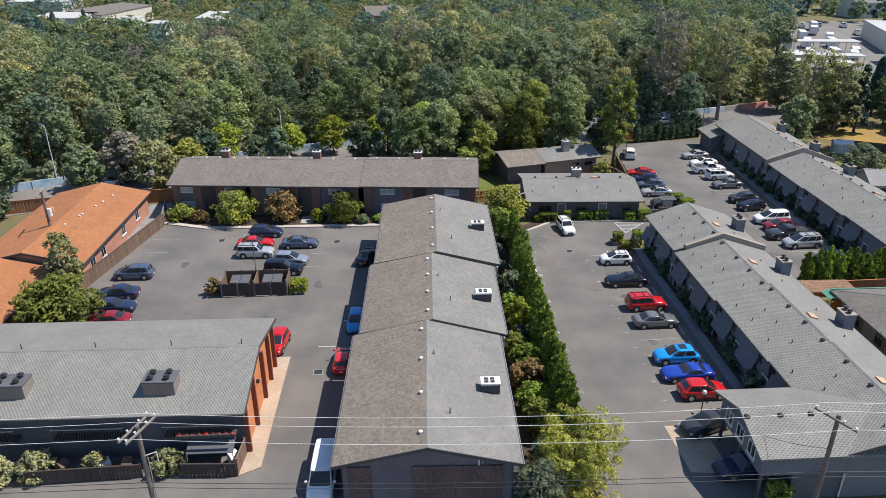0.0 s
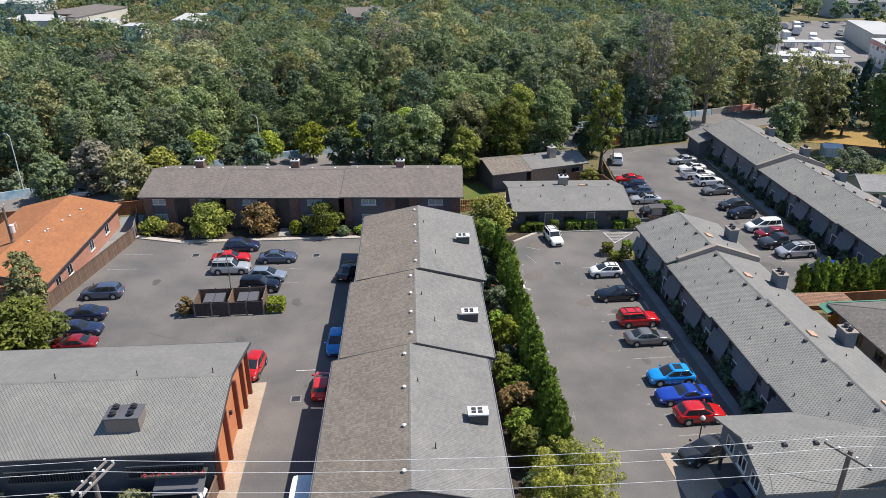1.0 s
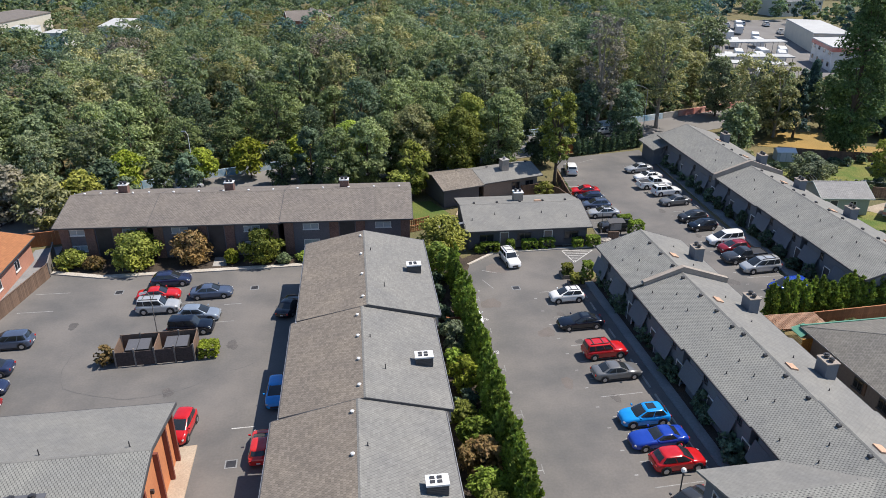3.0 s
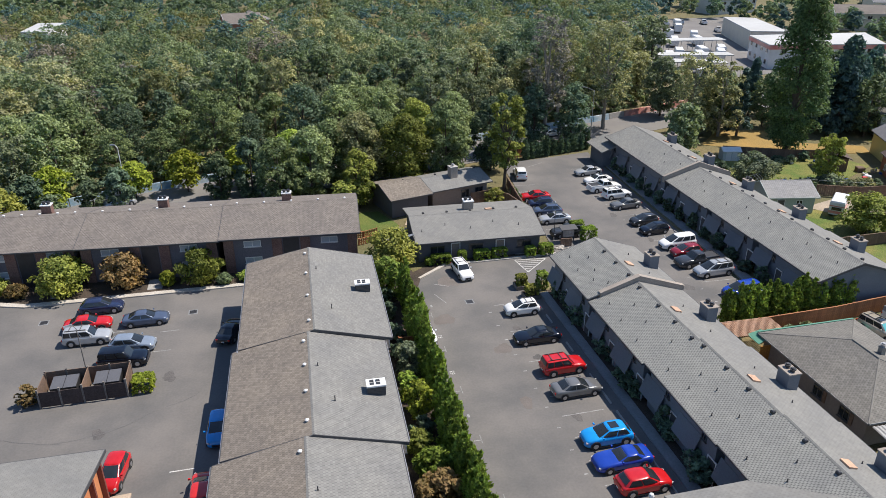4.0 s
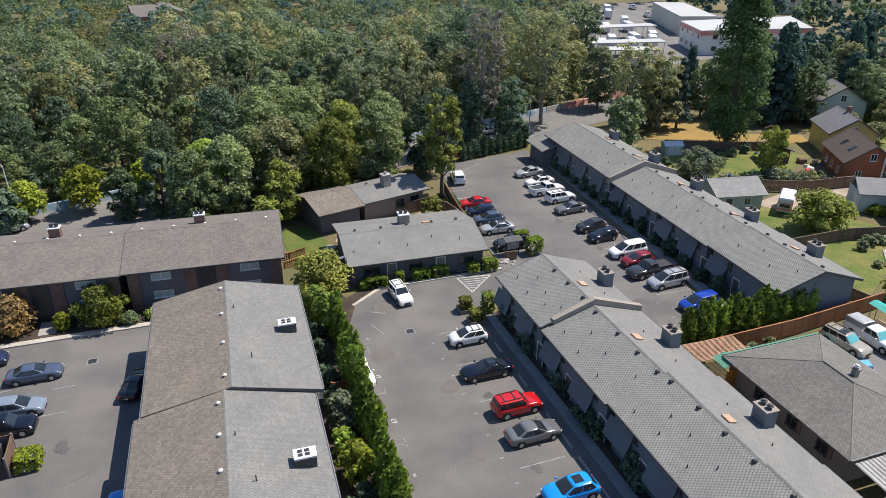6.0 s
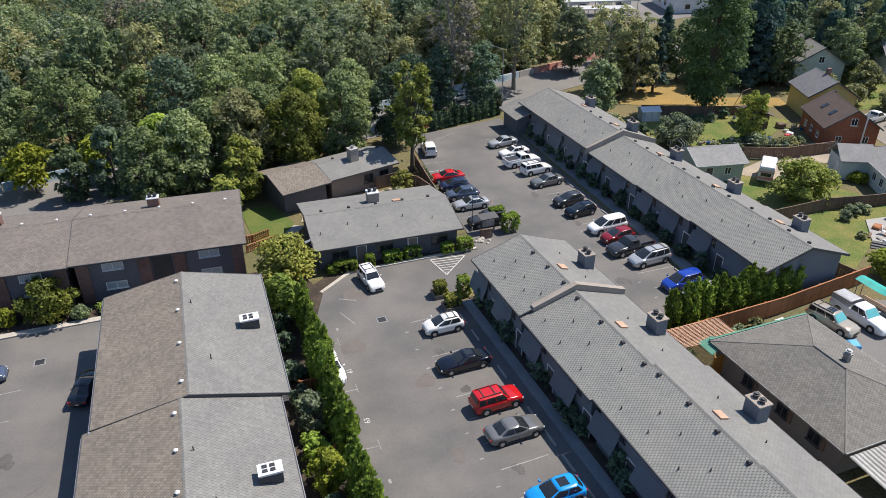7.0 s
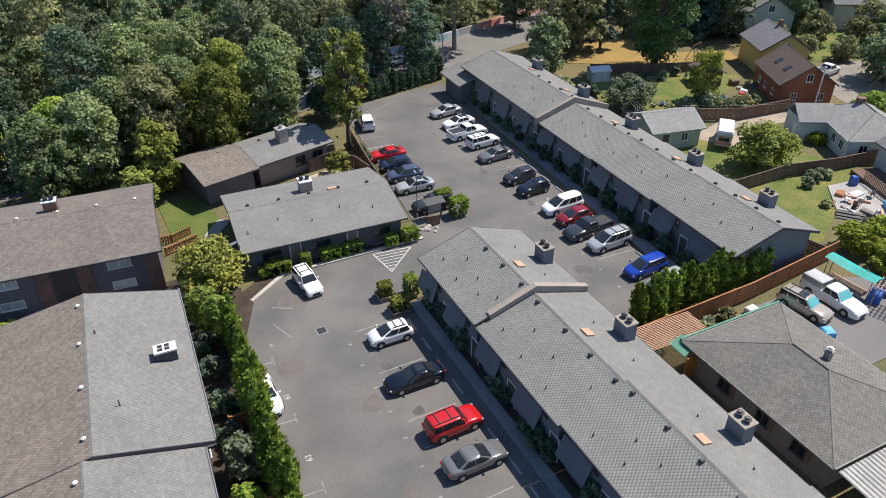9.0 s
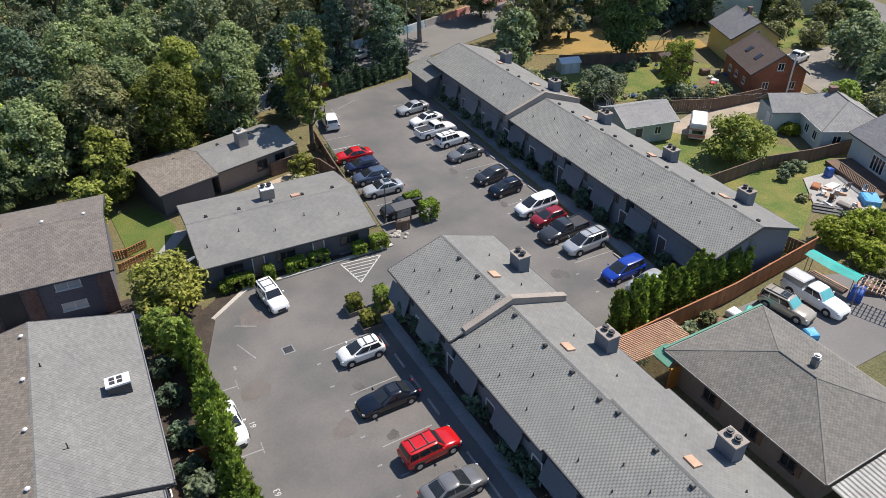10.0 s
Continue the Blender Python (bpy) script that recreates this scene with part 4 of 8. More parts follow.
ye = thing("house", "yellow house with a blue-grey gable roof", "house", 104.5, 108.6, 0, -25.0)
ye.scale = (0.95, 0.95, 0.95)
block(ye, 0.0, -4.6, 4.6, 4.2, 4.0, 6.6, wall_yellow, roof_slate, roof_slate, 0.4)
chimney(ye, (0.4, 0.5, 6.2), 0.6, 0.6, 1.2, brick_dark, [], brick_dark)
for x, z in ((-1.5, 1.0), (1.5, 1.0), (0, 3.9)):
    window(ye, pose(x, -4.15, z), 0.9, 1.2)
wh = thing("house", "pale green house with a light grey roof among trees", "house", 117.0, 124.0, 0, -25.0)
block(wh, 0.0, -6.0, 6.0, 4.6, 4.5, 7.4, wall_green, roof_light, roof_light, 0.4)
window(wh, pose(0, -5.55, 4.6), 1.0, 1.2)
wh2 = thing("house", "white house with a dark grey gable roof", "house", 137.0, 119.0, 0, 60.0)
block(wh2, 0.0, -6.0, 6.0, 4.6, 4.5, 7.0, wall_cream, roof_slate, roof_slate, 0.4)

qh = thing("house", "pale blue house with dark shingles, white french doors and a deck", "house", 89.6, 71.6, 0, -20.0)
block(qh, 0.0, -6.0, 5.2, 4.6, 3.1, 5.4, wall_blue, roof_slate, roof_slate, 0.4)
part("french_door", Mb().box(-4.28, -1.1, 0.4, -4.18, 1.1, 2.5), trim_white, qh)
for y in (-0.75, -0.25, 0.25, 0.75):
    part("pane", Mb().box(-4.31, y - 0.16, 0.75, -4.27, y + 0.16, 2.3), glass, qh)
window(qh, pose(-4.2, -3.2, 1.2, 0, 0, -90), 1.0, 1.2)
part("deck", Mb().box(-7.6, -4.4, 0.1, -4.3, 3.8, 0.45), wood_brown, qh)
rl = Mb()
for q in np.linspace(-4.3, 1.4, 24):
    rl.box(-7.58, q - 0.03, 0.45, -7.52, q + 0.03, 1.35)
part("deck_railing", rl.box(-7.62, -4.4, 1.35, -7.48, 1.5, 1.42), wood_brown, qh)
q2 = thing("shed", "pale grey-green shed with a grey roof", "shed", 80.6, 64.0, 0, -20.0)
block(q2, 0.0, -3.2, 3.2, 3.0, 2.7, 3.6, wall_green, roof_slate, roof_slate, 0.3)
window(q2, pose(-2.7, -0.5, 1.2, 0, 0, -90), 1.0, 0.8)


# ---- trees and shrubs ----
def leaf_mesh(name, clumps, per, size, material, seed, squash=0.85, up=0.6, spread=0.35, thin=0.55, rise=0.0):
    """A crown: many small kite-shaped sprays round the shells of its clumps."""
    g = np.random.default_rng(seed)
    c = np.repeat(np.array(clumps, float), per, axis=0)
    n = len(c)
    d = g.normal(size=(n, 3))
    d /= np.linalg.norm(d, axis=1)[:, None]
    d[:, 2] = np.where(d[:, 2] < -0.35, -d[:, 2], d[:, 2])
    r = c[:, 3] * (1 - spread * g.random(n) ** 1.5)
    p = c[:, :3] + d * r[:, None] * np.array((1, 1, squash))
    nm = d + g.normal(size=(n, 3)) * 0.55 + np.array((0, 0, up))
    nm /= np.linalg.norm(nm, axis=1)[:, None]
    t = np.cross(nm, g.normal(size=(n, 3))) if not rise else np.array((0, 0, rise)) + d * 0.5 + g.normal(size=(n, 3)) * 0.3
    t /= np.linalg.norm(t, axis=1)[:, None] + 1e-9
    b = np.cross(nm, t)
    b /= np.linalg.norm(b, axis=1)[:, None] + 1e-9
    s = size * (0.6 + 0.8 * g.random(n))[:, None]
    v = np.stack((p - t * s, p + b * s * thin - nm * s * 0.12, p + t * s, p - b * s * thin - nm * s * 0.12), axis=1).reshape(-1, 3)
    me = bpy.data.meshes.new(name)
    me.from_pydata(v.tolist(), [], np.arange(4 * n).reshape(-1, 4).tolist())
    me.materials.append(material)
    return me


def crown_clumps(g, H, R, z0, count, shape):
    out = []
    for i in range(count):
        h = (i + g.random()) / count
        if shape == "round":
            e = math.sqrt(max(0.05, 1 - (2 * h - 0.95) ** 2))
        elif shape == "cone":
            e = 1.02 - h * 0.95
        elif shape in ("column", "spire"):
            e = min(1.0, 0.45 + 2.2 * h, 1.25 * (1.03 - h) ** 0.5)
        elif shape == "wispy":
            e = 0.45 + 0.65 * g.random()
        else:
            e = 1.05 - 0.55 * abs(h - 0.45)
        a, q = g.random() * math.tau, R * e * math.sqrt(0.15 + 0.85 * g.random())
        k = {"round": 0.25, "cone": 0.2, "column": 0.42, "spire": 0.24, "wispy": 0.13}.get(shape, 0.205) * R * (0.6 + 0.8 * g.random())
        out.append((q * 0.86 * math.cos(a), q * 0.86 * math.sin(a), z0 + (H - z0) * h * 0.95, k))
    return out


def tree_at(name, label, category, x, y, H, R, material, seed, z0=None, count=42, per=60, size=0.42, shape="round", wood=None, group="", limbs=12, up=0.6, base=-0.06):
    g = random.Random(seed)
    ob = thing(name, label, category, x, y, base, 0, group)
    z0 = H * 0.25 if z0 is None else z0
    if shape in ("round", "tall"):
        count, per = int(count * 1.8), int(per / 1.8)
    cl = crown_clumps(g, H, R, z0, count, shape)
    w = Mb()
    lean, r0 = (g.uniform(-0.4, 0.4), g.uniform(-0.4, 0.4)), max(0.04, 0.02 * H)
    pts = [Vector((lean[0] * k / 4, lean[1] * k / 4, H * 0.8 * k / 4)) for k in range(5)]
    for k in range(4):
        w.tube(pts[k] - Vector((0, 0, 0.1)), pts[k + 1], r0 * (1 - k / 5), r0 * (1 - (k + 1) / 5), 7)
    for q in g.sample(cl, min(limbs, len(cl))):
        f = max(0.15, min(0.9, (q[2] / H) * 0.75))
        w.tube(pts[0].lerp(pts[4], f), q[:3], r0 * 0.35, r0 * 0.1, 5)
    part("trunk", w, wood or bark, ob)
    if not group.startswith("trees of the woods") and shape in ("round", "tall"):
        skin = 2.0 * math.tau * 2 * (2 * R * R + (H - z0) ** 2 / 4) / 3
        per = int(min(140, max(per * 0.6, skin / (len(cl) * 1.1 * size * size))))
    c = new("crown", leaf_mesh("crown", cl, per, size, material, seed, up=up))
    c.parent = ob
    return ob


def again(ob, x, y, s=1.0, sz=None, rz=0.0, z=-0.06):
    return copy_thing(ob, pose(x, y, z, 0, 0, rz) @ Matrix.Diagonal((s, s, sz or s, 1)))


def mat_on(ob, material):
    """A copy of a crown's mesh in another foliage."""
    for c in ob.children:
        if c.name.startswith("crown"):
            c.data = c.data.copy()
            c.data.materials[0] = material
    return ob


WALL = [(-150, 62.0), (-57, 104.5), (-24, 120.0), (-9, 124.5), (65, 144.0), (80, 149.0), (150, 171.5)]


def wall_y(x):
    for (x0, y0), (x1, y1) in zip(WALL, WALL[1:]):
        if x <= x1:
            return y0 + (y1 - y0) * (x - x0) / (x1 - x0)
    return WALL[-1][1]


# woodland trees near the road, from a few grown forms
rw = random.Random(11)
kinds = []
for i, (H, R, m, shape, lab) in enumerate((
        (12.0, 4.4, leaf_maple, "round", "broad green maple at the edge of the woods"),
        (13.0, 4.2, leaf_dark, "round", "dark green leafy tree in the woods"),
        (14.5, 4.0, leaf_maple, "tall", "tall green maple in the woods"),
        (13.0, 4.6, leaf_olive, "round", "olive green leafy tree in the woods"),
        (14.0, 3.6, leaf_silver, "tall", "tall silvery green cottonwood in the woods"),
        (12.0, 4.4, leaf_dark, "tall", "dense dark green tree in the woods"))):
    kinds.append(tree_at("tree", lab, "tree", -120 + 9 * i, wall_y(-120 + 9 * i) + 7, H, R, m, 20 + i, count=48, per=48, size=0.36, shape=shape, group="trees of the woods", z0=H * 0.12))
fine = [tree_at("tree", lab, "tree", x_, wall_y(x_) + 5.5, H, R, m, 40 + i, count=64, per=76, size=0.25, shape=shape, group="trees of the woods", z0=H * 0.08) for i, (x_, H, R, m, shape, lab) in enumerate((
    (-30, 12.0, 4.6, leaf_lit, "round", "broad green maple at the edge of the woods"), (6, 12.5, 4.4, leaf_dark, "round", "dark green leafy tree in the woods"),
    (30, 13.5, 4.2, leaf_silver, "tall", "tall silvery green cottonwood in the woods"), (-8, 13.0, 4.6, leaf_lit, "tall", "tall green maple in the woods"), (50, 13.0, 4.3, leaf_olive, "round", "olive green leafy tree in the woods")))]


def in_woods(x, y):
    """West of the open view to the far yard."""
    return x < 0.56 * y - 4


for row in range(4):
    x = -112.0 + 3 * row
    while x < 112:
        y = wall_y(x) + 5.0 + row * 7.0 + rw.uniform(-1.8, 1.8)
        if in_woods(x, y):
            near = row < 2 and -42 < x < 64
            pick = rw.choice((0, 0, 1, 2, 2, 3, 4, 5)) if x < 42 else rw.choice((1, 3, 3, 4, 4, 5))
            s = rw.uniform(0.82, 1.12) * (0.86 + 0.055 * row)
            src = fine[rw.choice((0, 0, 1, 2, 3) if x < 38 else (1, 2, 4, 4))] if near else kinds[pick]
            if not (near and any(abs(x - q) < 3.0 for q in (-30, 6, 30, -8, 50)) and row == 0):
                again(src, x, y, s, s * rw.uniform(0.88, 1.12), rw.uniform(0, 360))
        x += rw.uniform(5.6, 8.0)


def dome_clumps(g, H, R, z0, count):
    """The sunlit upper side of a crown in a closed canopy."""
    out, lx, ly = [], g.uniform(-0.15, 0.15) * R, g.uniform(-0.15, 0.15) * R
    for i in range(count):
        h = (i + g.random()) / count
        a, e = g.random() * math.tau, math.sqrt(max(0.0, 1 - h * h))
        q = R * e * g.uniform(0.8, 1.06)
        out.append((q * math.cos(a) + lx * h, q * math.sin(a) + ly * h, z0 + (H - z0) * h * g.uniform(0.92, 1.05), R * g.uniform(0.16, 0.34)))
    return out


def woods(name, label, cells, per, size, mats, seed, h0, h1, R0, R1, count, dome=False):
    """Many trees grown into one mesh for each foliage."""
    g = random.Random(seed)
    groups = [[] for _ in mats]
    for x, y in cells:
        H, R = g.uniform(h0, h1), g.uniform(R0, R1)
        kind = g.randrange(len(mats))
        for q in dome_clumps(g, H, R, H * 0.35, count) if dome else crown_clumps(g, H, R, H * 0.25, count, g.choice(("round", "tall"))):
            groups[g.randrange(len(mats)) if g.random() < 0.04 else kind].append((q[0] + x, q[1] + y, q[2] * 1.0, q[3]))
    obs = []
    for k, (cl, m) in enumerate(zip(groups, mats)):
        if cl:
            o = new(name, leaf_mesh(name, cl, per, size, m, seed + k))
            tagged(o, label, "woods", "", "stuff")
            obs.append(o)
    return obs


def woods_end(x, y):
    """How far back the tall woods reach."""
    return (170 if x < -0.355 * y else 178 if x < -0.3 * y else 192) + 7 * math.sin(x * 0.11)


def open_spot(x, y):
    """Where the far ground is built, paved or open."""
    return not in_woods(x, y) and y < 300 or (-124 < x < -88 and 232 < y < 296) or (-92 < x < -56 and 228 < y < 264) or (-14 < x < 6 and 238 < y < 274)


cells = []
for j in range(11):
    x = -165.0 + rw.uniform(0, 6)
    while x < 130:
        yy = wall_y(min(max(x, -150), 150)) + 33 + j * 8.6 + rw.uniform(-2.2, 2.2)
        if in_woods(x, yy) and 100 < yy < woods_end(x, yy):
            cells.append((x, yy))
        x += rw.uniform(8.0, 11.0)
woods("woods", "dense green summer woods seen from above", cells, 56, 0.31, [leaf_maple, leaf_dark, leaf_olive, leaf_maple, leaf_silver, leaf_dark, leaf_olive, leaf_maple, twig_grey], 60, 9.5, 16.0, 4.6, 7.2, 40, True)
cells = []
for j in range(11):
    yy0 = 190 + j * 11.5
    x = -0.74 * yy0 - 12 + rw.uniform(0, 9)
    while x < 0.62 * yy0 + 20:
        yy = yy0 + rw.uniform(-4, 4)
        if not open_spot(x, yy) and yy > woods_end(x, yy) + 4:
            cells.append((x, yy))
        x += rw.uniform(8.5, 12.5)
for x, y in ((-112, 240), (-106, 236), (-99, 238), (-93, 233), (-87, 235), (-80, 227), (-74, 226), (-68, 238), (-62, 236), (-56, 240), (-14, 243), (-8, 240), (-2, 241), (4, 243), (-117, 244), (-90, 238), (-84, 233)):
    cells.append((x, y)), cells.append((x + 2.5, y - 5))
woods("far_woods", "far green woods and street trees", cells, 20, 0.47, [leaf_dark, leaf_maple, leaf_fir, leaf_olive, leaf_maple], 80, 5.5, 11.0, 4.4, 6.8, 24, True)

cells = []
for j in range(7):
    x = -300.0 + rw.uniform(0, 9)
    while x < 300:
        if not (not in_woods(x, 318 + j * 16) and x > 150 and j < 2):
            cells.append((x, 318 + j * 16.0 + rw.uniform(-5, 5)))
        x += rw.uniform(11, 17)
woods("distant_woods", "distant green woods and street trees", cells, 9, 1.2, [leaf_dark, leaf_maple, leaf_fir, leaf_dark], 88, 7, 12, 5.0, 7.5, 16, True)

cells = []
for j in range(13):
    x = 128.0 + rw.uniform(0, 8)
    while x < 330:
        yy = 128 + j * 14.0 + rw.uniform(-4, 4)
        keep = x > 172 or yy > 275 or (yy < 158 and x > 130)
        if keep and not (196 < x < 285 and 240 < yy < 290) and not (148 < x < 210 and 284 < yy < 306):
            cells.append((x, yy))
        x += rw.uniform(8, 13)
woods("street_trees", "green street trees among far houses", cells, 14, 0.95, [leaf_dark, leaf_maple, leaf_fir], 90, 6, 10.5, 3.4, 5.2, 14)
cells = []
x = -100.0
while x < 96:
    cells.append((x, wall_y(x) + rw.uniform(2.0, 4.0)))
    x += rw.uniform(2.6, 4.0)
woods("understory", "bushy green understory at the road's edge", cells, 30, 0.36, [leaf_maple, leaf_dark, leaf_silver, leaf_dark], 95, 2.6, 5.0, 1.6, 2.4, 10)

# single trees round the lots
tree_at("tree", "tall olive green tree with a bare lower trunk beside the lot", "tree", 34.2, 109.8, 14.5, 2.9, leaf_shrub, 101, z0=4.2, count=46, per=60, size=0.32, shape="tall", limbs=20)
for i, (x, y, H, R, m, z0, n) in enumerate(((48.4, 130.7, 23.0, 4.4, twig_grey, 7.0, 60), (63.6, 138.4, 20.5, 5.2, leaf_olive, 5.0, 90), (59.0, 148.6, 22.5, 5.6, leaf_maple, 6.0, 80), (55.5, 142.0, 19.5, 4.6, leaf_olive, 5.0, 70), (77.2, 130.4, 15.5, 4.6, leaf_olive, 1.5, 80), (82.4, 128.6, 14.0, 4.2, leaf_olive, 1.5, 70))):
    tree_at("tree", "tall airy grey-green tree with pale thin branches", "tree", x, y, H, R, m, 102 + i, z0=z0, count=int(n / 1.2), per=62, size=0.27, shape="tall", wood=bark_pale, limbs=16, group="trees of the woods edge")
for i, (x, y, H, R, m) in enumerate(((20.0, 114.5, 11.5, 4.2, leaf_shrub), (27.0, 117.0, 12.5, 4.0, leaf_lit), (13.5, 116.0, 11.5, 4.2, leaf_olive), (6.0, 113.5, 10.5, 3.8, leaf_lit), (1.5, 111.0, 10.0, 3.6, leaf_lit), (35.0, 119.5, 12.0, 3.8, leaf_dark), (40.5, 127.5, 11.0, 3.6, leaf_dark), (53.5, 130.5, 11.0, 3.4, leaf_dark), (30.0, 124.0, 12.0, 3.8, leaf_lit), (16.5, 119.5, 11.0, 4.0, leaf_lit), (23.0, 121.0, 12.0, 4.2, leaf_shrub), (9.5, 117.5, 10.5, 3.8, leaf_lit), (3.5, 116.5, 9.5, 3.4, leaf_thuja), (46.0, 129.8, 11.5, 3.4, leaf_dark))):
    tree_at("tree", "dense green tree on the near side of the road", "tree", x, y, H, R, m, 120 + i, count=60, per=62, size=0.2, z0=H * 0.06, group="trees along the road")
tree_at("tree", "small bright olive green tree by the lawn", "tree", 12.2, 108.2, 8.4, 2.8, leaf_shrub, 131, count=40, per=60, size=0.24, z0=0.8)
tree_at("tree", "small bright olive green tree by the lawn", "tree", 9.4, 104.4, 5.4, 2.2, leaf_shrub, 132, count=26, per=60, size=0.22, z0=0.5)
lime = tree_at("tree", "small lime yellow tree behind the brick block", "tree", -29.3, 116.4, 6.4, 3.0, leaf_lime, 140, count=36, per=60, size=0.3, z0=1.2, group="lime yellow street trees")
for x, y, s in ((-19.2, 119.1, 0.85), (-12.0, 120.4, 1.0), (-4.2, 121.2, 0.95)):
    again(lime, x, y, s, rz=x * 31)
for i, (x, y, H, R, m) in enumerate(((-37.0, 104.5, 6.8, 3.8, leaf_olive), (-42.5, 107.5, 7.8, 3.8, twig_grey), (-33.0, 108.0, 6.2, 3.0, leaf_willow), (-47.5, 104.5, 6.4, 3.4, leaf_maple), (-60, 103.0, 9.5, 4.4, leaf_maple), (-66, 99.0, 9.5, 4.6, leaf_olive), (-31.0, 113.0, 6.4, 3.0, leaf_dark), (-55.5, 93.0, 4.6, 2.4, leaf_maple), (-73, 95, 10, 4.6, leaf_olive))):
    tree_at("tree", "rounded olive and grey-green tree behind the orange-roofed house", "tree", x, y, H, R, m, 150 + i, count=40, per=60, size=0.32, z0=H * 0.1)
tree_at("tree", "feathery tree beside the orange-roofed house", "tree", -36.6, 70.3, 7.2, 2.1, leaf_olive, 160, z0=0.6, count=40, per=70, size=0.22, shape="round")
tree_at("tree", "broad rounded green tree beside the lot", "tree", -34.2, 62.6, 5.4, 4.2, leaf_shrub, 161, z0=0.6, count=60, per=70, size=0.24, shape="round")
tree_at("tree", "wispy green tree beside the street", "tree", 11.6, 38.4, 5.7, 3.5, leaf_willow, 162, z0=0.5, count=330, per=110, size=0.075, shape="wispy", up=0.2, limbs=60)
tree_at("shrub", "silvery shrub beside the street", "shrub", 8.6, 35.9, 4.6, 1.8, leaf_silver, 163, z0=0.5, count=40, per=60, size=0.1)
tree_at("tree", "rounded olive green tree at the hedge's end", "tree", 13.3, 87.4, 5.0, 3.3, leaf_willow, 164, z0=0.6, count=60, per=70, size=0.2)

# shrubs before the brick block
for i, (x, y, H, R, m, lab) in enumerate((
        (-30.0, 91.0, 1.9, 2.0, leaf_shrub, "spreading olive shrub before a brick wall"),
        (-27.3, 90.2, 1.4, 1.2, leaf_rust, "dry rust-brown shrub before a brick wall"),
        (-22.6, 90.2, 3.8, 3.2, leaf_shrub, "large olive green shrub before a brick wall"),
        (-16.3, 90.2, 3.7, 2.5, leaf_rust, "olive and rust-red shrub before a brick wall"),
        (-11.7, 89.3, 1.7, 0.85, leaf_lime, "clipped lime green ball shrub beside a path"),
        (-8.2, 89.4, 3.6, 2.7, leaf_shrub, "weeping olive green shrub before a brick wall"),
        (-5.6, 88.4, 1.1, 0.9, leaf_maple, "low green shrub before a brick wall"),
        (-3.0, 88.8, 0.9, 1.3, leaf_thuja, "low green shrub before a brick wall"))):
    tree_at("shrub", lab, "shrub", x, y, H, R, m, 180 + i, z0=0.1, count=44, per=70, size=0.19 if H > 1.2 else 0.14, limbs=6, base=0.08, up=-0.2 if "weeping" in lab else 0.3)

# hedge of thujas along the middle block
def thuja(x, y, H, R, seed):
    """A column of upright sprays, a few spires grown together."""
    g = random.Random(seed)
    ob = thing("hedge_thuja", "columnar bright green thuja in a hedge row", "hedge", x, y, 0.1, 0, "thuja hedge row")
    cl = []
    for k in range(4):
        a, q, top = k * 1.7 + g.random(), (0.0 if k == 0 else R * 0.45), H * (1.0 if k == 0 else g.uniform(0.72, 0.95))
        n = int(top / 0.17)
        for i in range(n):
            h = (i + g.random()) / n
            r = R * 0.62 * min(1.0, 0.7 + 1.5 * h, 1.5 * (1.02 - h) ** 0.6) * g.uniform(0.75, 1.15)
            b = g.random() * math.tau
            cl.append((q * math.cos(a) + r * 0.42 * math.cos(b), q * math.sin(a) + r * 0.42 * math.sin(b), top * h * 0.97, max(0.1, r * 0.62)))
    c = new("crown", leaf_mesh("crown", cl, 24, 0.17, leaf_thuja, seed, squash=1.0, up=0.45, spread=0.5, thin=0.45, rise=0.7))
    c.parent = ob
    part("trunk", Mb().tube((0, 0, -0.1), (0, 0, H * 0.7), 0.09, 0.03, 6), bark, ob)
    return ob


th = [thuja(13.2, 77.5 - 1.0 * i, 4.5 + 0.25 * i, 0.95, 200 + i) for i in range(3)]
rh = random.Random(5)
yy = 79.0
while yy > 43:
    xx = 13.3 - (78 - yy) * 0.035 + rh.uniform(-0.18, 0.18)
    if not (60.2 < yy < 62.2 or 74.2 < yy < 78.0):
        again(th[rh.randrange(3)], xx, yy, rh.uniform(1.0, 1.35), rh.uniform(0.98, 1.2), rh.uniform(0, 360), 0.1)
    yy -= rh.uniform(0.95, 1.35)
for i, (x, y, H, R, m) in enumerate(((11.2, 66.2, 3.3, 1.5, leaf_silver), (10.9, 60.2, 3.3, 1.5, leaf_lime), (10.5, 52.9, 2.8, 1.6, leaf_box), (10.4, 50.0, 3.0, 1.9, leaf_rust), (10.2, 47.2, 2.6, 1.6, leaf_box), (10.4, 44.4, 3.0, 1.7, leaf_shrub), (10.0, 55.6, 2.2, 1.2, leaf_shrub), (10.6, 63.2, 2.2, 1.1, leaf_box), (11.9, 82.5, 4.0, 1.6, leaf_thuja), (12.6, 80.5, 4.2, 1.3, leaf_thuja))):
    tree_at("shrub", "rounded flowering shrub beside the hedge", "shrub", x, y, H, R, m, 220 + i, z0=0.2, count=34, per=70, size=0.16, limbs=6, base=0.1)

# Added dark shrubs that imitate the shade between hedge and wall.
for i, (x, y) in enumerate(((10.9, 84.6), (11.2, 79.6), (11.0, 76.4), (10.9, 72.6), (10.8, 69.4), (10.6, 57.6), (10.0, 41.6))):
    tree_at("shrub", "low dark green shrub added to darken a mulched strip", "shrub", x, y, 1.4 + 0.2 * (i % 3), 1.0 + 0.15 * (i % 2), leaf_dark, 232 + i, z0=0.1, count=20, per=50, size=0.17, limbs=5, base=0.1)

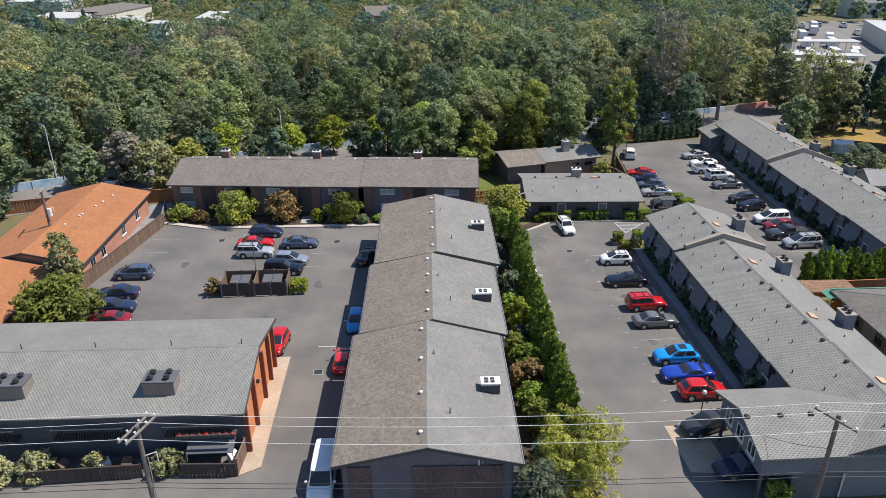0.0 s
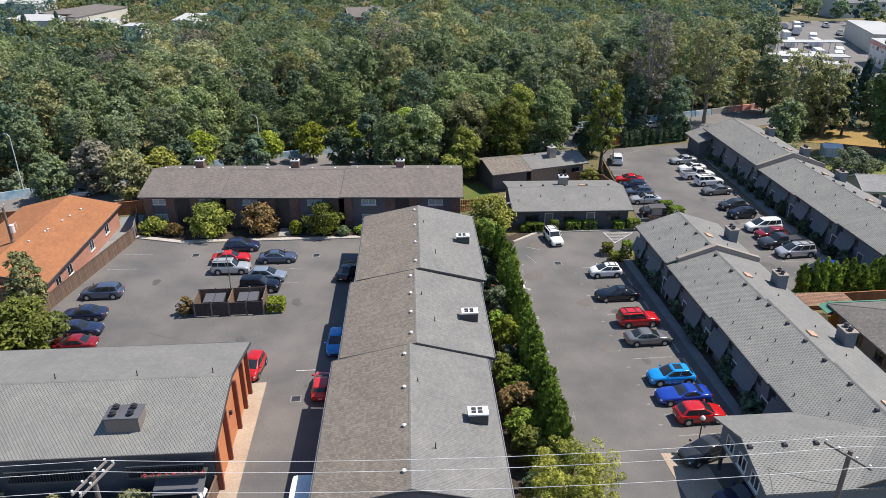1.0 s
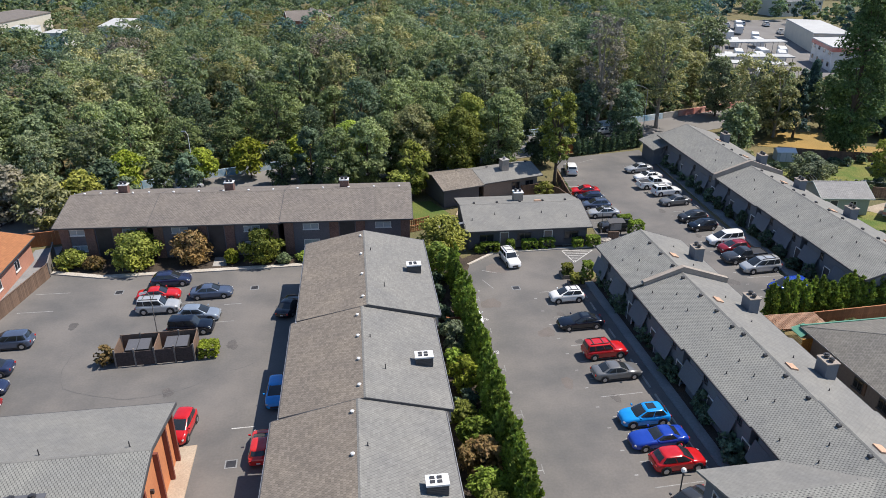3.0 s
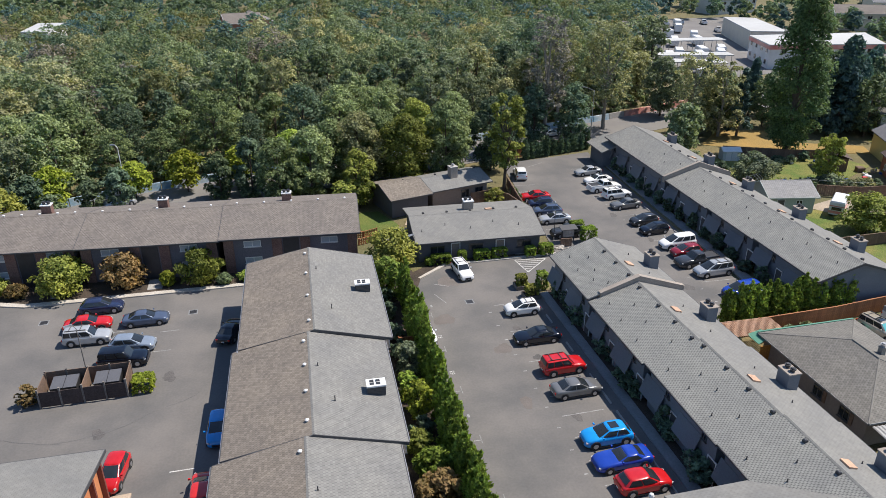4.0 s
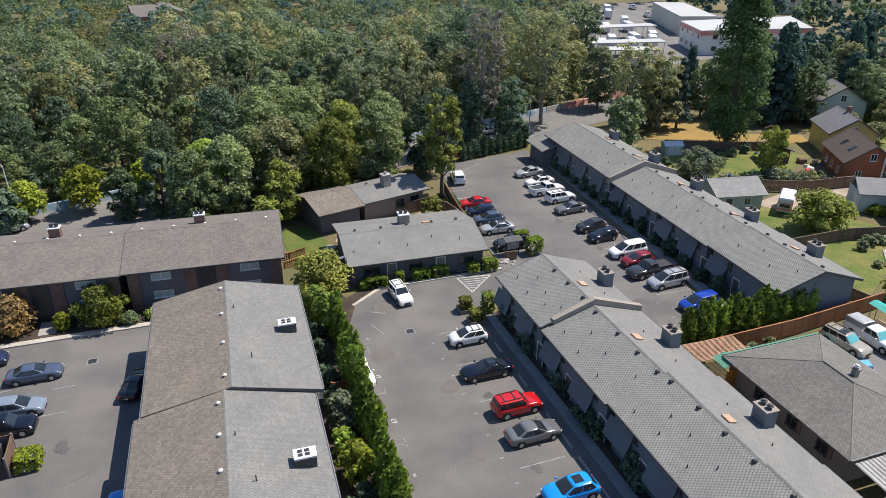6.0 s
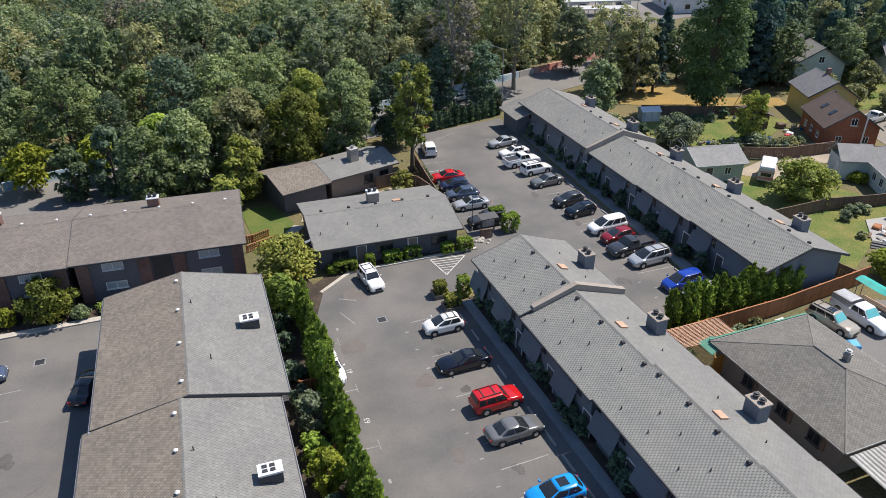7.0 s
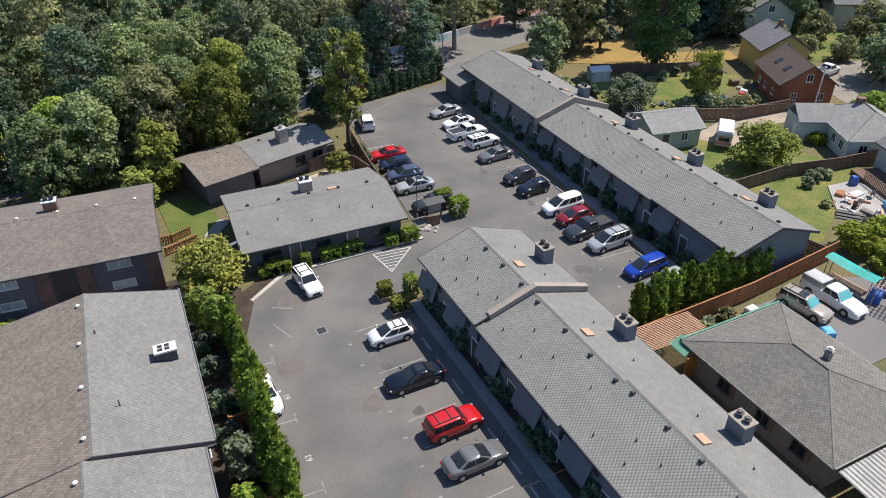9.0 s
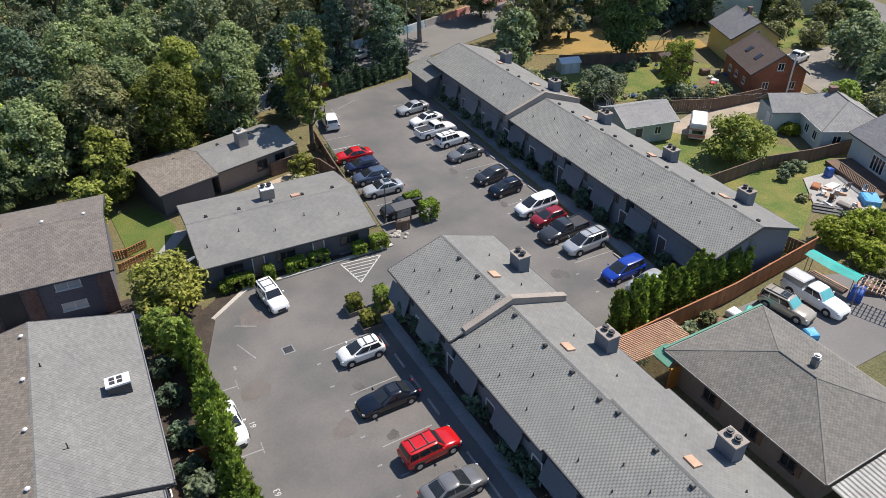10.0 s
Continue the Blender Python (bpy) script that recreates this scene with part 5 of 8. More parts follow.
# hedge at the far lot, wall shrubs, clipped hedges
for i in range(15):
    x = 43.8 + i * 1.08
    again(th[i % 3], x + rh.uniform(-0.15, 0.15), 66.9 + 0.035 * i + rh.uniform(-0.25, 0.25), rh.uniform(1.0, 1.18), rh.uniform(0.9, 1.08), 70 * i, -0.06)
dark_thuja = mat_on(again(th[0], 42.6, 124.0, 1.0, 0.8, 20, -0.06), leaf_dark)
for i in range(1, 13):
    again(dark_thuja, 42.6 + i * 1.02, 124.0 + 0.25 * i, 1.0, rh.uniform(0.7, 1.1), 50 * i, -0.06)
bush = tree_at("shrub", "dark green wall shrub in a mulched bed", "shrub", 29.9, 74.5, 1.9, 0.95, leaf_dark, 240, z0=0.05, count=24, per=60, size=0.15, limbs=4, base=0.1, group="wall shrubs")
for i, y in enumerate((76.5, 72.2, 70.8, 65.6, 64.2, 61.0, 59.6, 58.4, 54.0, 52.8, 49.5, 48.3, 45.0)):
    again(bush, 29.5 + rh.uniform(-0.2, 0.2), y, rh.uniform(0.8, 1.25), rh.uniform(0.7, 1.2), 40 * i, 0.1)
for i in range(15):
    again(bush, 53.15 + 0.036 * i * 3.1, 71.5 + i * 3.1, rh.uniform(0.8, 1.15), rh.uniform(0.7, 1.25), 40 * i, -0.06)


def clipped(x, y, sx, sy, h, m, seed, z=0.0, rz=0, label="clipped box hedge with bright green leaves"):
    """A hedge clipped square: sprays over the faces of a block of twigs."""
    g = random.Random(seed)
    ob = thing("hedge", label, "hedge", x, y, z, rz, "clipped hedges")
    n = max(30, int((sx * sy + 2 * (sx + sy) * h) * 18))
    cl = []
    for _ in range(n):
        p = [g.uniform(-1, 1), g.uniform(-1, 1), g.uniform(-1, 1)]
        p[g.choice((0, 1, 2, 2))] = g.choice((-1, 1))
        cl.append((p[0] * (sx / 2 - 0.13), p[1] * (sy / 2 - 0.13), 0.12 + (abs(p[2]) if abs(p[2]) == 1 else p[2] * 0.5 + 0.5) * (h - 0.24), 0.15 * g.uniform(0.8, 1.25)))
    c = new("crown", leaf_mesh("crown", cl, 15, 0.095, m, seed, up=0.2))
    c.parent = ob
    w = Mb()
    for q in cl[:8]:
        w.tube((q[0] * 0.6, q[1] * 0.6, -0.1), q[:3], 0.03, 0.015, 5)
    part("stems", w, bark, ob)
    return ob


for i, (x, y, sx, h) in enumerate(((17.7, 88.5, 0.7, 0.9), (19.2, 88.4, 2.4, 1.25), (21.7, 88.1, 1.0, 1.6), (24.3, 88.6, 2.0, 1.25), (26.5, 88.6, 1.8, 1.3), (30.3, 88.2, 1.3, 1.2), (32.3, 88.1, 1.7, 1.4))):
    clipped(x, y - 0.85, sx, 1.2, h, leaf_box, 260 + i, 0.02)
clipped(26.6, 79.9, 1.3, 1.2, 1.5, leaf_willow, 270, 0.0, label="clipped square olive green shrub in a planter")
clipped(26.9, 77.5, 1.5, 1.2, 1.4, leaf_willow, 271, 0.0, label="clipped square olive green shrub in a planter")
clipped(28.8, 79.3, 1.2, 1.4, 1.9, leaf_thuja, 272)
clipped(-11.7, 69.6, 1.8, 1.8, 1.3, leaf_lime, 273, label="clipped lime green shrub beside the bin enclosure")
clipped(38.3, 92.0, 1.9, 1.1, 1.9, leaf_box, 274, label="clipped green shrub over a mail shelter")
clipped(38.9, 89.6, 1.8, 1.6, 2.0, leaf_box, 275, label="clipped green shrub over a mail shelter")
for i, (x, y) in enumerate(((35.2, 108.2), (35.0, 105.6), (34.4, 102.2), (33.5, 95.2))):
    clipped(x, y, 1.0, 1.6, 0.9, leaf_maple, 280 + i)
for i, (x, y, R) in enumerate(((27.6, 99.9, 1.5), (29.5, 101.2, 1.3), (18.5, 99.0, 0.9))):
    tree_at("shrub", "rounded green shrub in a courtyard", "shrub", x, y, R * 1.4, R, leaf_olive, 290 + i, z0=0.1, count=26, per=60, size=0.16, limbs=5)
for i, (x, y, H, R) in enumerate(((-27.3, 42.0, 1.9, 1.5), (-23.1, 42.1, 1.7, 1.0), (-17.9, 42.0, 1.8, 1.3), (-17.0, 41.9, 1.6, 0.9), (-29.9, 41.0, 2.2, 1.6))):
    tree_at("shrub", "bushy green shrub behind a low fence", "shrub", x, y, H, R, leaf_olive, 300 + i, z0=0.1, count=26, per=60, size=0.14, limbs=5)
tree_at("shrub", "round bright green shrub by the street", "shrub", 25.6, 36.4, 1.7, 1.1, leaf_thuja, 306, z0=0.1, count=26, per=70, size=0.12, limbs=4)
tree_at("shrub", "small flowering shrub beside a gable", "shrub", 40.6, 69.4, 1.3, 1.0, leaf_silver, 307, z0=0.1, count=20, per=50, size=0.13, limbs=4)

# residential trees to the east
tree_at("poplar_tree", "very tall columnar dark green poplar", "tree", 87.8, 116.4, 28.0, 5.4, leaf_poplar, 320, z0=1.6, count=330, per=84, size=0.24, shape="spire", limbs=20)
fir = tree_at("fir_tree", "tall dark conifer behind the yards", "tree", 106.0, 126.0, 18.0, 6.0, leaf_fir, 330, z0=1.0, count=140, per=34, size=0.54, shape="cone", limbs=24, up=-0.1, group="dark conifers")
for x, y, s, z in ((97.5, 141, 0.5, 0.66), (110, 127, 0.8, 0.8), (101.5, 131, 0.7, 0.75), (116, 131, 0.85, 0.8), (130, 133, 0.85, 0.9), (137, 137, 0.85, 0.92), (125, 140, 0.7, 0.75), (88, 143, 0.45, 0.65), (143, 130, 0.75, 0.75), (122, 125, 0.75, 0.68)):
    again(fir, x, y, s, z, x * 17)
for i, (x, y, H, R, m, lab) in enumerate((
        (75.2, 83.6, 5.0, 3.9, leaf_shrub, "large rounded green bush on a lawn"),
        (73.0, 105.0, 4.2, 3.4, leaf_silver, "spreading grey-green garden tree"),
                (70.5, 121.0, 8.5, 3.6, leaf_maple, "green leafy tree beside the long block"),
        (73.0, 124.6, 6.0, 2.6, leaf_lit, "bright green leafy tree by the road"),
        (84.0, 133.0, 10.0, 4.2, leaf_maple, "green leafy tree by the road"),
        (65.5, 116.0, 5.0, 2.4, leaf_maple, "bushy green tree behind the long block"),
        (66.3, 111.5, 3.6, 2.0, leaf_olive, "bushy green shrub behind the long block"),
        (104.5, 84.5, 8.0, 4.6, leaf_maple, "spreading dark green tree by a house"),
        (114.4, 96.0, 7.5, 5.0, leaf_maple, "spreading grey-green tree by a driveway"),
        (113.0, 109.5, 3.4, 2.4, leaf_olive, "garden tree by a driveway"),
        (98.5, 79.5, 6.0, 4.0, leaf_olive, "light green garden tree by a cottage"),
        (96.0, 85.5, 5.0, 2.6, leaf_thuja, "light green garden tree by a cottage"),
        (70.0, 66.5, 2.6, 2.3, leaf_lime, "bright green shrub mass along a fence"),
        (73.5, 65.5, 3.0, 2.5, leaf_lime, "bright green shrub mass along a fence"),
        (69.5, 62.8, 2.4, 2.0, leaf_lime, "bright green shrub mass along a fence"),
        (92.2, 78.6, 2.6, 1.9, leaf_shrub, "olive green shrub beside a cottage"),
        (94.4, 80.0, 2.8, 2.0, leaf_shrub, "olive green shrub beside a cottage"),
        (124.0, 122.0, 6.0, 4.0, leaf_maple, "garden tree between houses"),
        (112.0, 115.5, 4.0, 3.0, leaf_olive, "garden tree between houses"),
        (84.0, 100.5, 1.6, 1.8, leaf_silver, "low flowering shrub along a fence"),
        (88.0, 98.3, 1.4, 1.6, leaf_olive, "low shrub along a fence"),
        (79.5, 108.0, 1.5, 1.3, leaf_silver, "low flowering shrub in a yard"),
        (87.0, 85.2, 1.3, 1.4, leaf_lime, "clipped bright green shrub before a cottage"))):
    big = H > 6
    tree_at("tree" if H > 3 else "shrub", lab, "tree" if H > 3 else "shrub", x, y, H, R, m, 340 + i, z0=H * 0.1, count=46 if big else 34, per=62, size=0.36 if big else 0.2, limbs=10)
tree_at("tree", "weeping green garden tree with thin hanging foliage", "tree", 84.6, 102.4, 7.4, 2.5, leaf_shrub, 342, z0=0.4, count=60, per=46, size=0.2, shape="tall", limbs=14, up=0.1)
tree_at("tree", "slim dark conifer between a yard and the road", "tree", 86.0, 128.0, 13.0, 2.6, leaf_fir, 380, z0=1.0, count=60, per=50, size=0.3, shape="cone")
for i, (x, y, R, m) in enumerate(((42.3, 63.3, 0.9, leaf_silver), (46.8, 64.1, 1.0, leaf_olive), (48.5, 63.8, 0.9, leaf_silver), (51.0, 64.2, 0.8, leaf_olive), (68.0, 60.0, 1.3, leaf_olive), (69.5, 57.8, 1.3, leaf_maple), (78.4, 78.9, 0.7, leaf_silver), (79.6, 78.6, 0.8, leaf_silver))):
    tree_at("shrub", "loose garden shrub along a fence", "shrub", x, y, R * 1.5, R, m, 390 + i, z0=0.1, count=22, per=50, size=0.15, limbs=6)
for x, y, s, z in ((-112, 229, 0.55, 0.62), (-107, 236, 0.4, 0.62), (-113, 212, 0.6, 0.75), (-118, 216, 0.6, 0.7), (-107, 226, 0.55, 0.6), (-102, 247, 0.35, 0.6)):
    again(fir, x, y, s, z, x * 13)
for i, (x, y, k, s) in enumerate(((99, 127, 1, 0.95), (105, 133, 5, 1.0), (109, 122, 0, 0.9), (115, 128, 1, 1.0), (121, 121, 0, 0.9), (127, 131, 3, 0.9), (133, 123, 0, 0.9), (112, 136, 1, 1.0), (120, 137, 0, 0.9), (104, 140, 5, 0.8), (95, 133, 0, 0.8), (143, 121, 3, 0.9), (89, 148, 0, 0.6), (138, 143, 0, 0.8), (147, 135, 3, 0.9))):
    again(kinds[k], x, y, s, s * 1.05, 47 * i)
tree_at("shrub", "rounded pale green shrub in a courtyard corner", "shrub", 31.1, 104.4, 2.6, 1.5, leaf_willow, 295, z0=0.1, count=26, per=60, size=0.16, limbs=5)
for i, (x, y, H, R, m) in enumerate(((86.0, 134.0, 11.0, 3.6, leaf_maple), (79.5, 145.0, 12.0, 4.2, leaf_silver), (75.5, 128.5, 6.0, 3.0, leaf_maple), (91.5, 141.0, 9.0, 3.6, leaf_silver))):
    tree_at("tree", "leafy green tree between the road and the yards", "tree", x, y, H, R, m, 640 + i, count=50, per=60, size=0.26, z0=H * 0.1, limbs=12)
for i, (x, y, H, R, m) in enumerate(((-2.6, 116.6, 9.0, 2.8, leaf_dark), (-7.0, 116.2, 7.0, 2.4, leaf_maple), (-24.3, 115.6, 4.6, 2.2, leaf_maple), (-20.8, 116.6, 5.6, 2.4, leaf_dark), (-28.5, 112.0, 4.0, 2.0, leaf_maple))):
    tree_at("tree", "small bushy green tree beside the road", "tree", x, y, H, R, m, 660 + i, count=34, per=60, size=0.22, z0=0.2, limbs=8)
for i, (x, y, H, R, m) in enumerate(((120, 113.5, 5.5, 2.8, leaf_olive), (118.5, 95, 5.0, 2.8, leaf_maple), (123, 116, 4.5, 2.6, leaf_shrub), (117.5, 105.5, 3.6, 2.4, leaf_olive), (122.5, 107.5, 5.5, 3.0, leaf_olive), (127.5, 106, 6.0, 3.4, leaf_lit), (131, 112, 6.5, 3.4, leaf_olive), (126, 92, 5.0, 3.0, leaf_olive))):
    tree_at("tree", "bushy garden tree among the far yards", "tree", x, y, H, R, m, 680 + i, count=34, per=50, size=0.3, z0=0.4, limbs=8)
ry = random.Random(19)
for i in range(18):
    x, y = ((73 + 12 * ry.random(), 99 + 2.5 * ry.random()) if i < 5 else (84 + 8 * ry.random(), 97.5 + 2.0 * ry.random()) if i < 11 else (70 + 3 * ry.random(), 107 + 8 * ry.random()) if i < 14 else (79 + 14 * ry.random(), 111 + 2 * ry.random()))
    R = ry.uniform(0.6, 1.2)
    tree_at("shrub", "small loose shrub in a back garden", "shrub", x, y, R * 1.3, R, ry.choice((leaf_silver, leaf_olive, leaf_maple, leaf_dark)), 700 + i, z0=0.1, count=14, per=40, size=0.16, limbs=4)


# ---- vehicles ----
COL = {"white": (0.78, 0.78, 0.77), "silver": (0.5, 0.51, 0.52), "grey": (0.2, 0.2, 0.2), "dark": (0.035, 0.037, 0.042), "navy": (0.02, 0.03, 0.075), "black": (0.004, 0.006, 0.014),
       "red": (0.5, 0.012, 0.015), "maroon": (0.23, 0.012, 0.02), "blue": (0.012, 0.05, 0.36), "sky": (0.01, 0.28, 0.72), "slate": (0.1, 0.13, 0.2), "gold": (0.5, 0.44, 0.35), "mist": (0.3, 0.35, 0.42), "orange": (0.55, 0.025, 0.022)}
WORD = {"navy": "dark blue", "dark": "dark grey", "sky": "light blue", "mist": "pale blue-grey", "slate": "blue-grey", "gold": "pale gold", "orange": "bright red"}
#        length width height hood belt | cabin rear, roof rear, roof front, cabin front (from the tail, of the length)
FORM = {"sedan": (4.75, 1.83, 1.46, 0.95, 0.98, 0.1, 0.3, 0.53, 0.74), "hatch": (4.05, 1.74, 1.54, 1.0, 1.02, 0.015, 0.12, 0.52, 0.82), "suv": (4.6, 1.85, 1.74, 1.08, 1.1, 0.01, 0.05, 0.56, 0.71),
        "cross": (4.5, 1.84, 1.6, 1.0, 1.05, 0.02, 0.16, 0.53, 0.77), "coupe": (4.85, 1.9, 1.38, 0.95, 0.98, 0.1, 0.28, 0.48, 0.68), "mpv": (4.7, 1.84, 1.66, 1.02, 1.06, 0.015, 0.1, 0.56, 0.84),
        "van": (5.0, 1.95, 1.78, 1.04, 1.1, 0.012, 0.06, 0.58, 0.84), "pickup": (5.6, 1.95, 1.84, 1.14, 1.16, 0.36, 0.4, 0.6, 0.72), "cargo": (5.5, 1.98, 2.08, 1.2, 1.28, 0.008, 0.02, 0.68, 0.84)}


def car(kind, colour, x, y, rz, length=None, rack=False, sunroof=False, state="parked on asphalt", z=0.0, rider=None, k=0.95, shade=None):
    L, W, H, hood, belt, c0, r0, r1, c1 = FORM[kind]
    L = length or L
    w = W / 2
    body = paint(colour + "_car_paint", COL[colour], 0.16, 0.35 if colour in ("silver", "grey", "slate", "mist", "gold") else 0.0, 0.5)
    noun = {"suv": "sport utility car", "cross": "crossover", "mpv": "tall family car", "hatch": "hatchback", "van": "minivan", "pickup": "pickup truck", "cargo": "cargo van"}.get(kind, kind)
    ob = thing({"cargo": "van", "pickup": "pickup_truck"}.get(kind, "car"), f"{WORD.get(colour, colour)} {noun} {state}", {"pickup": "pickup truck", "cargo": "van", "van": "minivan"}.get(kind, "car"), x, y, z, rz, "parked vehicles")
    ob.scale = (k, k, k)

    def X(f):
        return -L / 2 + f * L
    boxy = kind in ("suv", "pickup", "cargo")
    deck = {"sedan": belt + 0.02, "coupe": belt + 0.04}.get(kind, belt)
    # lower body: a run of rounded cross sections from tail to nose
    tops = ([0, 0.012, 0.04, 0.09, c0 + 0.05, 0.4, c1 - 0.06, c1 + 0.02, 0.88, 0.94, 0.975, 1.0], [deck - 0.4, deck - 0.17, deck - 0.05, deck, deck + 0.01, belt, belt - 0.01, hood + 0.01, hood - 0.07, hood - 0.16, hood - 0.27, hood - 0.5])
    sides = ([0, 0.012, 0.04, 0.1, 0.2, 0.3, 0.68, 0.8, 0.9, 0.95, 0.98, 1.0], [0.66, 0.8, 0.915, 0.97, 0.995, 0.985, 0.985, 0.995, 0.945, 0.86, 0.74, 0.56] if not boxy else [0.86, 0.92, 0.96, 0.985, 1.0, 0.99, 0.99, 1.0, 0.98, 0.945, 0.9, 0.8])
    base = ([0, 0.03, 0.1, 0.9, 0.97, 1.0], [0.42, 0.3, 0.2, 0.19, 0.25, 0.33])
    rings = []
    for f in (0, 0.006, 0.015, 0.03, 0.05, 0.08, 0.12, 0.19, 0.27, 0.36, 0.46, 0.56, 0.66, 0.72, 0.78, 0.83, 0.88, 0.915, 0.945, 0.965, 0.98, 0.992, 1.0):
        a, t, b = w * float(np.interp(f, *sides)), float(np.interp(f, *tops)), float(np.interp(f, *base))
        h = t - b
        half = [(0.86, b), (0.965, b + 0.12 * h), (1.0, b + 0.34 * h), (0.985, b + 0.52 * h), (0.995, b + 0.68 * h), (0.96, t - 0.1), (0.9, t - 0.03), (0.8, t), (0.42, t + 0.03)]
        rings.append([(X(f), -a * q, zz) for q, zz in half] + [(X(f), 0, t + 0.038)] + [(X(f), a * q, zz) for q, zz in half[::-1]])
    part("body", Mb().loft(rings), body, ob, smooth=True)
    # cabin: rounded plan rings, leaning in towards the roof
    zl, zt = belt - 0.08, H - 0.09

    def skin(px, py, v, out=0.0):
        n = 5.0 if not boxy else 9.0
        g = (abs(px) ** n + abs(py) ** n) ** (-1 / n)
        u = min(v, 1.0)
        xf, xr = X(c1 + (r1 - c1) * u) + 0.1 * u * (1 - u), X(c0 + (r0 - c0) * u) - 0.1 * u * (1 - u)
        hw = w * (0.925 - (0.2 if not boxy else 0.13) * u ** 1.25)
        zz = zl + (zt - zl) * u
        if v > 1:
            e = v - 1
            sh = 1 - 0.95 * e
            xf, xr, hw = (xf + xr) / 2 + (xf - xr) / 2 * (1 - 0.9 * e ** 1.6), (xf + xr) / 2 - (xf - xr) / 2 * (1 - 0.9 * e ** 1.6), hw * sh
            zz += 0.09 * (1 - (1 - e) ** 3)
        return ((xf + xr) / 2 + ((xf - xr) / 2 + out) * px * g, (hw + out) * py * g, zz + out * 0.3)
    lap = [(1, q) for q in (-0.92, -0.6, -0.2, 0.2, 0.6, 0.92)] + [(q, 1) for q in (0.97, 0.85, 0.5, 0.0, -0.5, -0.85, -0.97)] + [(-1, q) for q in (0.92, 0.5, 0.0, -0.5, -0.92)] + [(q, -1) for q in (-0.97, -0.85, -0.5, 0.0, 0.5, 0.85, 0.97)]
    part("cabin", Mb().loft([[skin(px, py, v) for px, py in lap] for v in (0, 0.35, 0.7, 0.92, 1.0, 1.04, 1.12, 1.3, 1.6, 1.95)]), rider or body, ob, smooth=True)

    def pane(name, a, b, v0, v1, m_=None, lab=""):
        """Glass that follows the cabin between two points of its plan."""
        m, n = 7, 4
        pts = []
        for o in (0.012, -0.03):
            for i in range(n):
                for q in range(m):
                    f = q / (m - 1)
                    pts.append(skin(a[0] + (b[0] - a[0]) * f, a[1] + (b[1] - a[1]) * f, v0 + (v1 - v0) * i / (n - 1), o))
        fs = [(i * m + q, i * m + q + 1, (i + 1) * m + q + 1, (i + 1) * m + q) for i in range(n - 1) for q in range(m - 1)]
        o = m * n
        rim = [q for q in range(m)] + [i * m + m - 1 for i in range(1, n)] + [(n - 1) * m + q for q in range(m - 2, -1, -1)] + [i * m for i in range(n - 2, 0, -1)]
        fs += [tuple(o + q for q in f[::-1]) for f in fs] + [(rim[q], o + rim[q], o + rim[(q + 1) % len(rim)], rim[(q + 1) % len(rim)]) for q in range(len(rim))]
        part(name, Mb().add(pts, fs), m_ or car_glass, ob, lab, smooth=True)
    pane("windshield", (1, -0.86), (1, 0.86), 0.1, 0.97, shade, "windscreen with a teal sunshade behind it" if shade else "")
    if kind != "cargo":
        pane("rear_window", (-1, -0.8), (-1, 0.8), 0.16 if kind in ("sedan", "coupe") else 0.38, 0.94)
    cuts = {"coupe": ((-0.6, 0.9),), "cargo": ((0.5, 0.9),), "pickup": ((-0.85, -0.05), (0.03, 0.88)), "suv": ((-0.92, -0.45), (-0.38, 0.2), (0.27, 0.9)), "van": ((-0.93, -0.42), (-0.36, 0.22), (0.28, 0.92)), "mpv": ((-0.93, -0.42), (-0.36, 0.22), (0.28, 0.92))}.get(kind, ((-0.84, -0.02), (0.04, 0.9)))
    for a, b in cuts:
        for sy in (-1, 1):
            pane("side_window", (a, sy), (b, sy), 0.2, 0.93)
    if sunroof:
        part("sunroof", Mb().box(X(r1) - 1.0, -0.38, H - 0.04, X(r1) - 0.25, 0.38, H + 0.004), car_glass, ob)
    if rack:
        for sy in (-1, 1):
            part("roof_rail", Mb().box(X(r0) + 0.2, sy * w * 0.58 - 0.02, H - 0.03, X(r1) - 0.15, sy * w * 0.58 + 0.02, H + 0.05), trim_dark, ob)
        for f in (0.25, 0.7):
            xx = X(r0) + (X(r1) - X(r0)) * f
            part("roof_bar", Mb().box(xx - 0.03, -w * 0.6, H + 0.02, xx + 0.03, w * 0.6, H + 0.06), trim_dark, ob)
    # wheels
    r = 0.33 if kind in ("sedan", "hatch", "coupe") else 0.38
    for fx in (0.19, 0.8):
        for sy in (-1, 1):
            yy = sy * w
            part("wheel_arch", Mb().tube((X(fx), yy * 0.9, r + 0.03), (X(fx), yy * 0.9 + sy * (w * 0.1 + 0.004), r + 0.03), r + 0.06, k=18), metal_dark, ob)
            wh_ = part("wheel", Mb().tube((X(fx), yy - sy * 0.2, r), (X(fx), yy + sy * 0.022, r), r, k=18), tyre_mat, ob)
            part("rim", Mb().tube((X(fx), yy, r), (X(fx), yy + sy * 0.034, r), r * 0.66, r * 0.56, k=10), chrome, wh_)
    for sy in (-1, 1):
        part("headlight", Mb(pose(X(0.951), sy * w * (0.78 if boxy else 0.68), hood - 0.33, 0, 0, sy * (-14 if boxy else -36))).box(-0.09, -0.15, -0.06, 0.09, 0.15, 0.06), light_clear, ob)
        part("tail_light", Mb(pose(X(0.014), sy * w * (0.76 if boxy else 0.64), deck - 0.27, 0, 0, sy * 16)).box(-0.05, -0.14, -0.09, 0.06, 0.14, 0.09), light_red, ob)
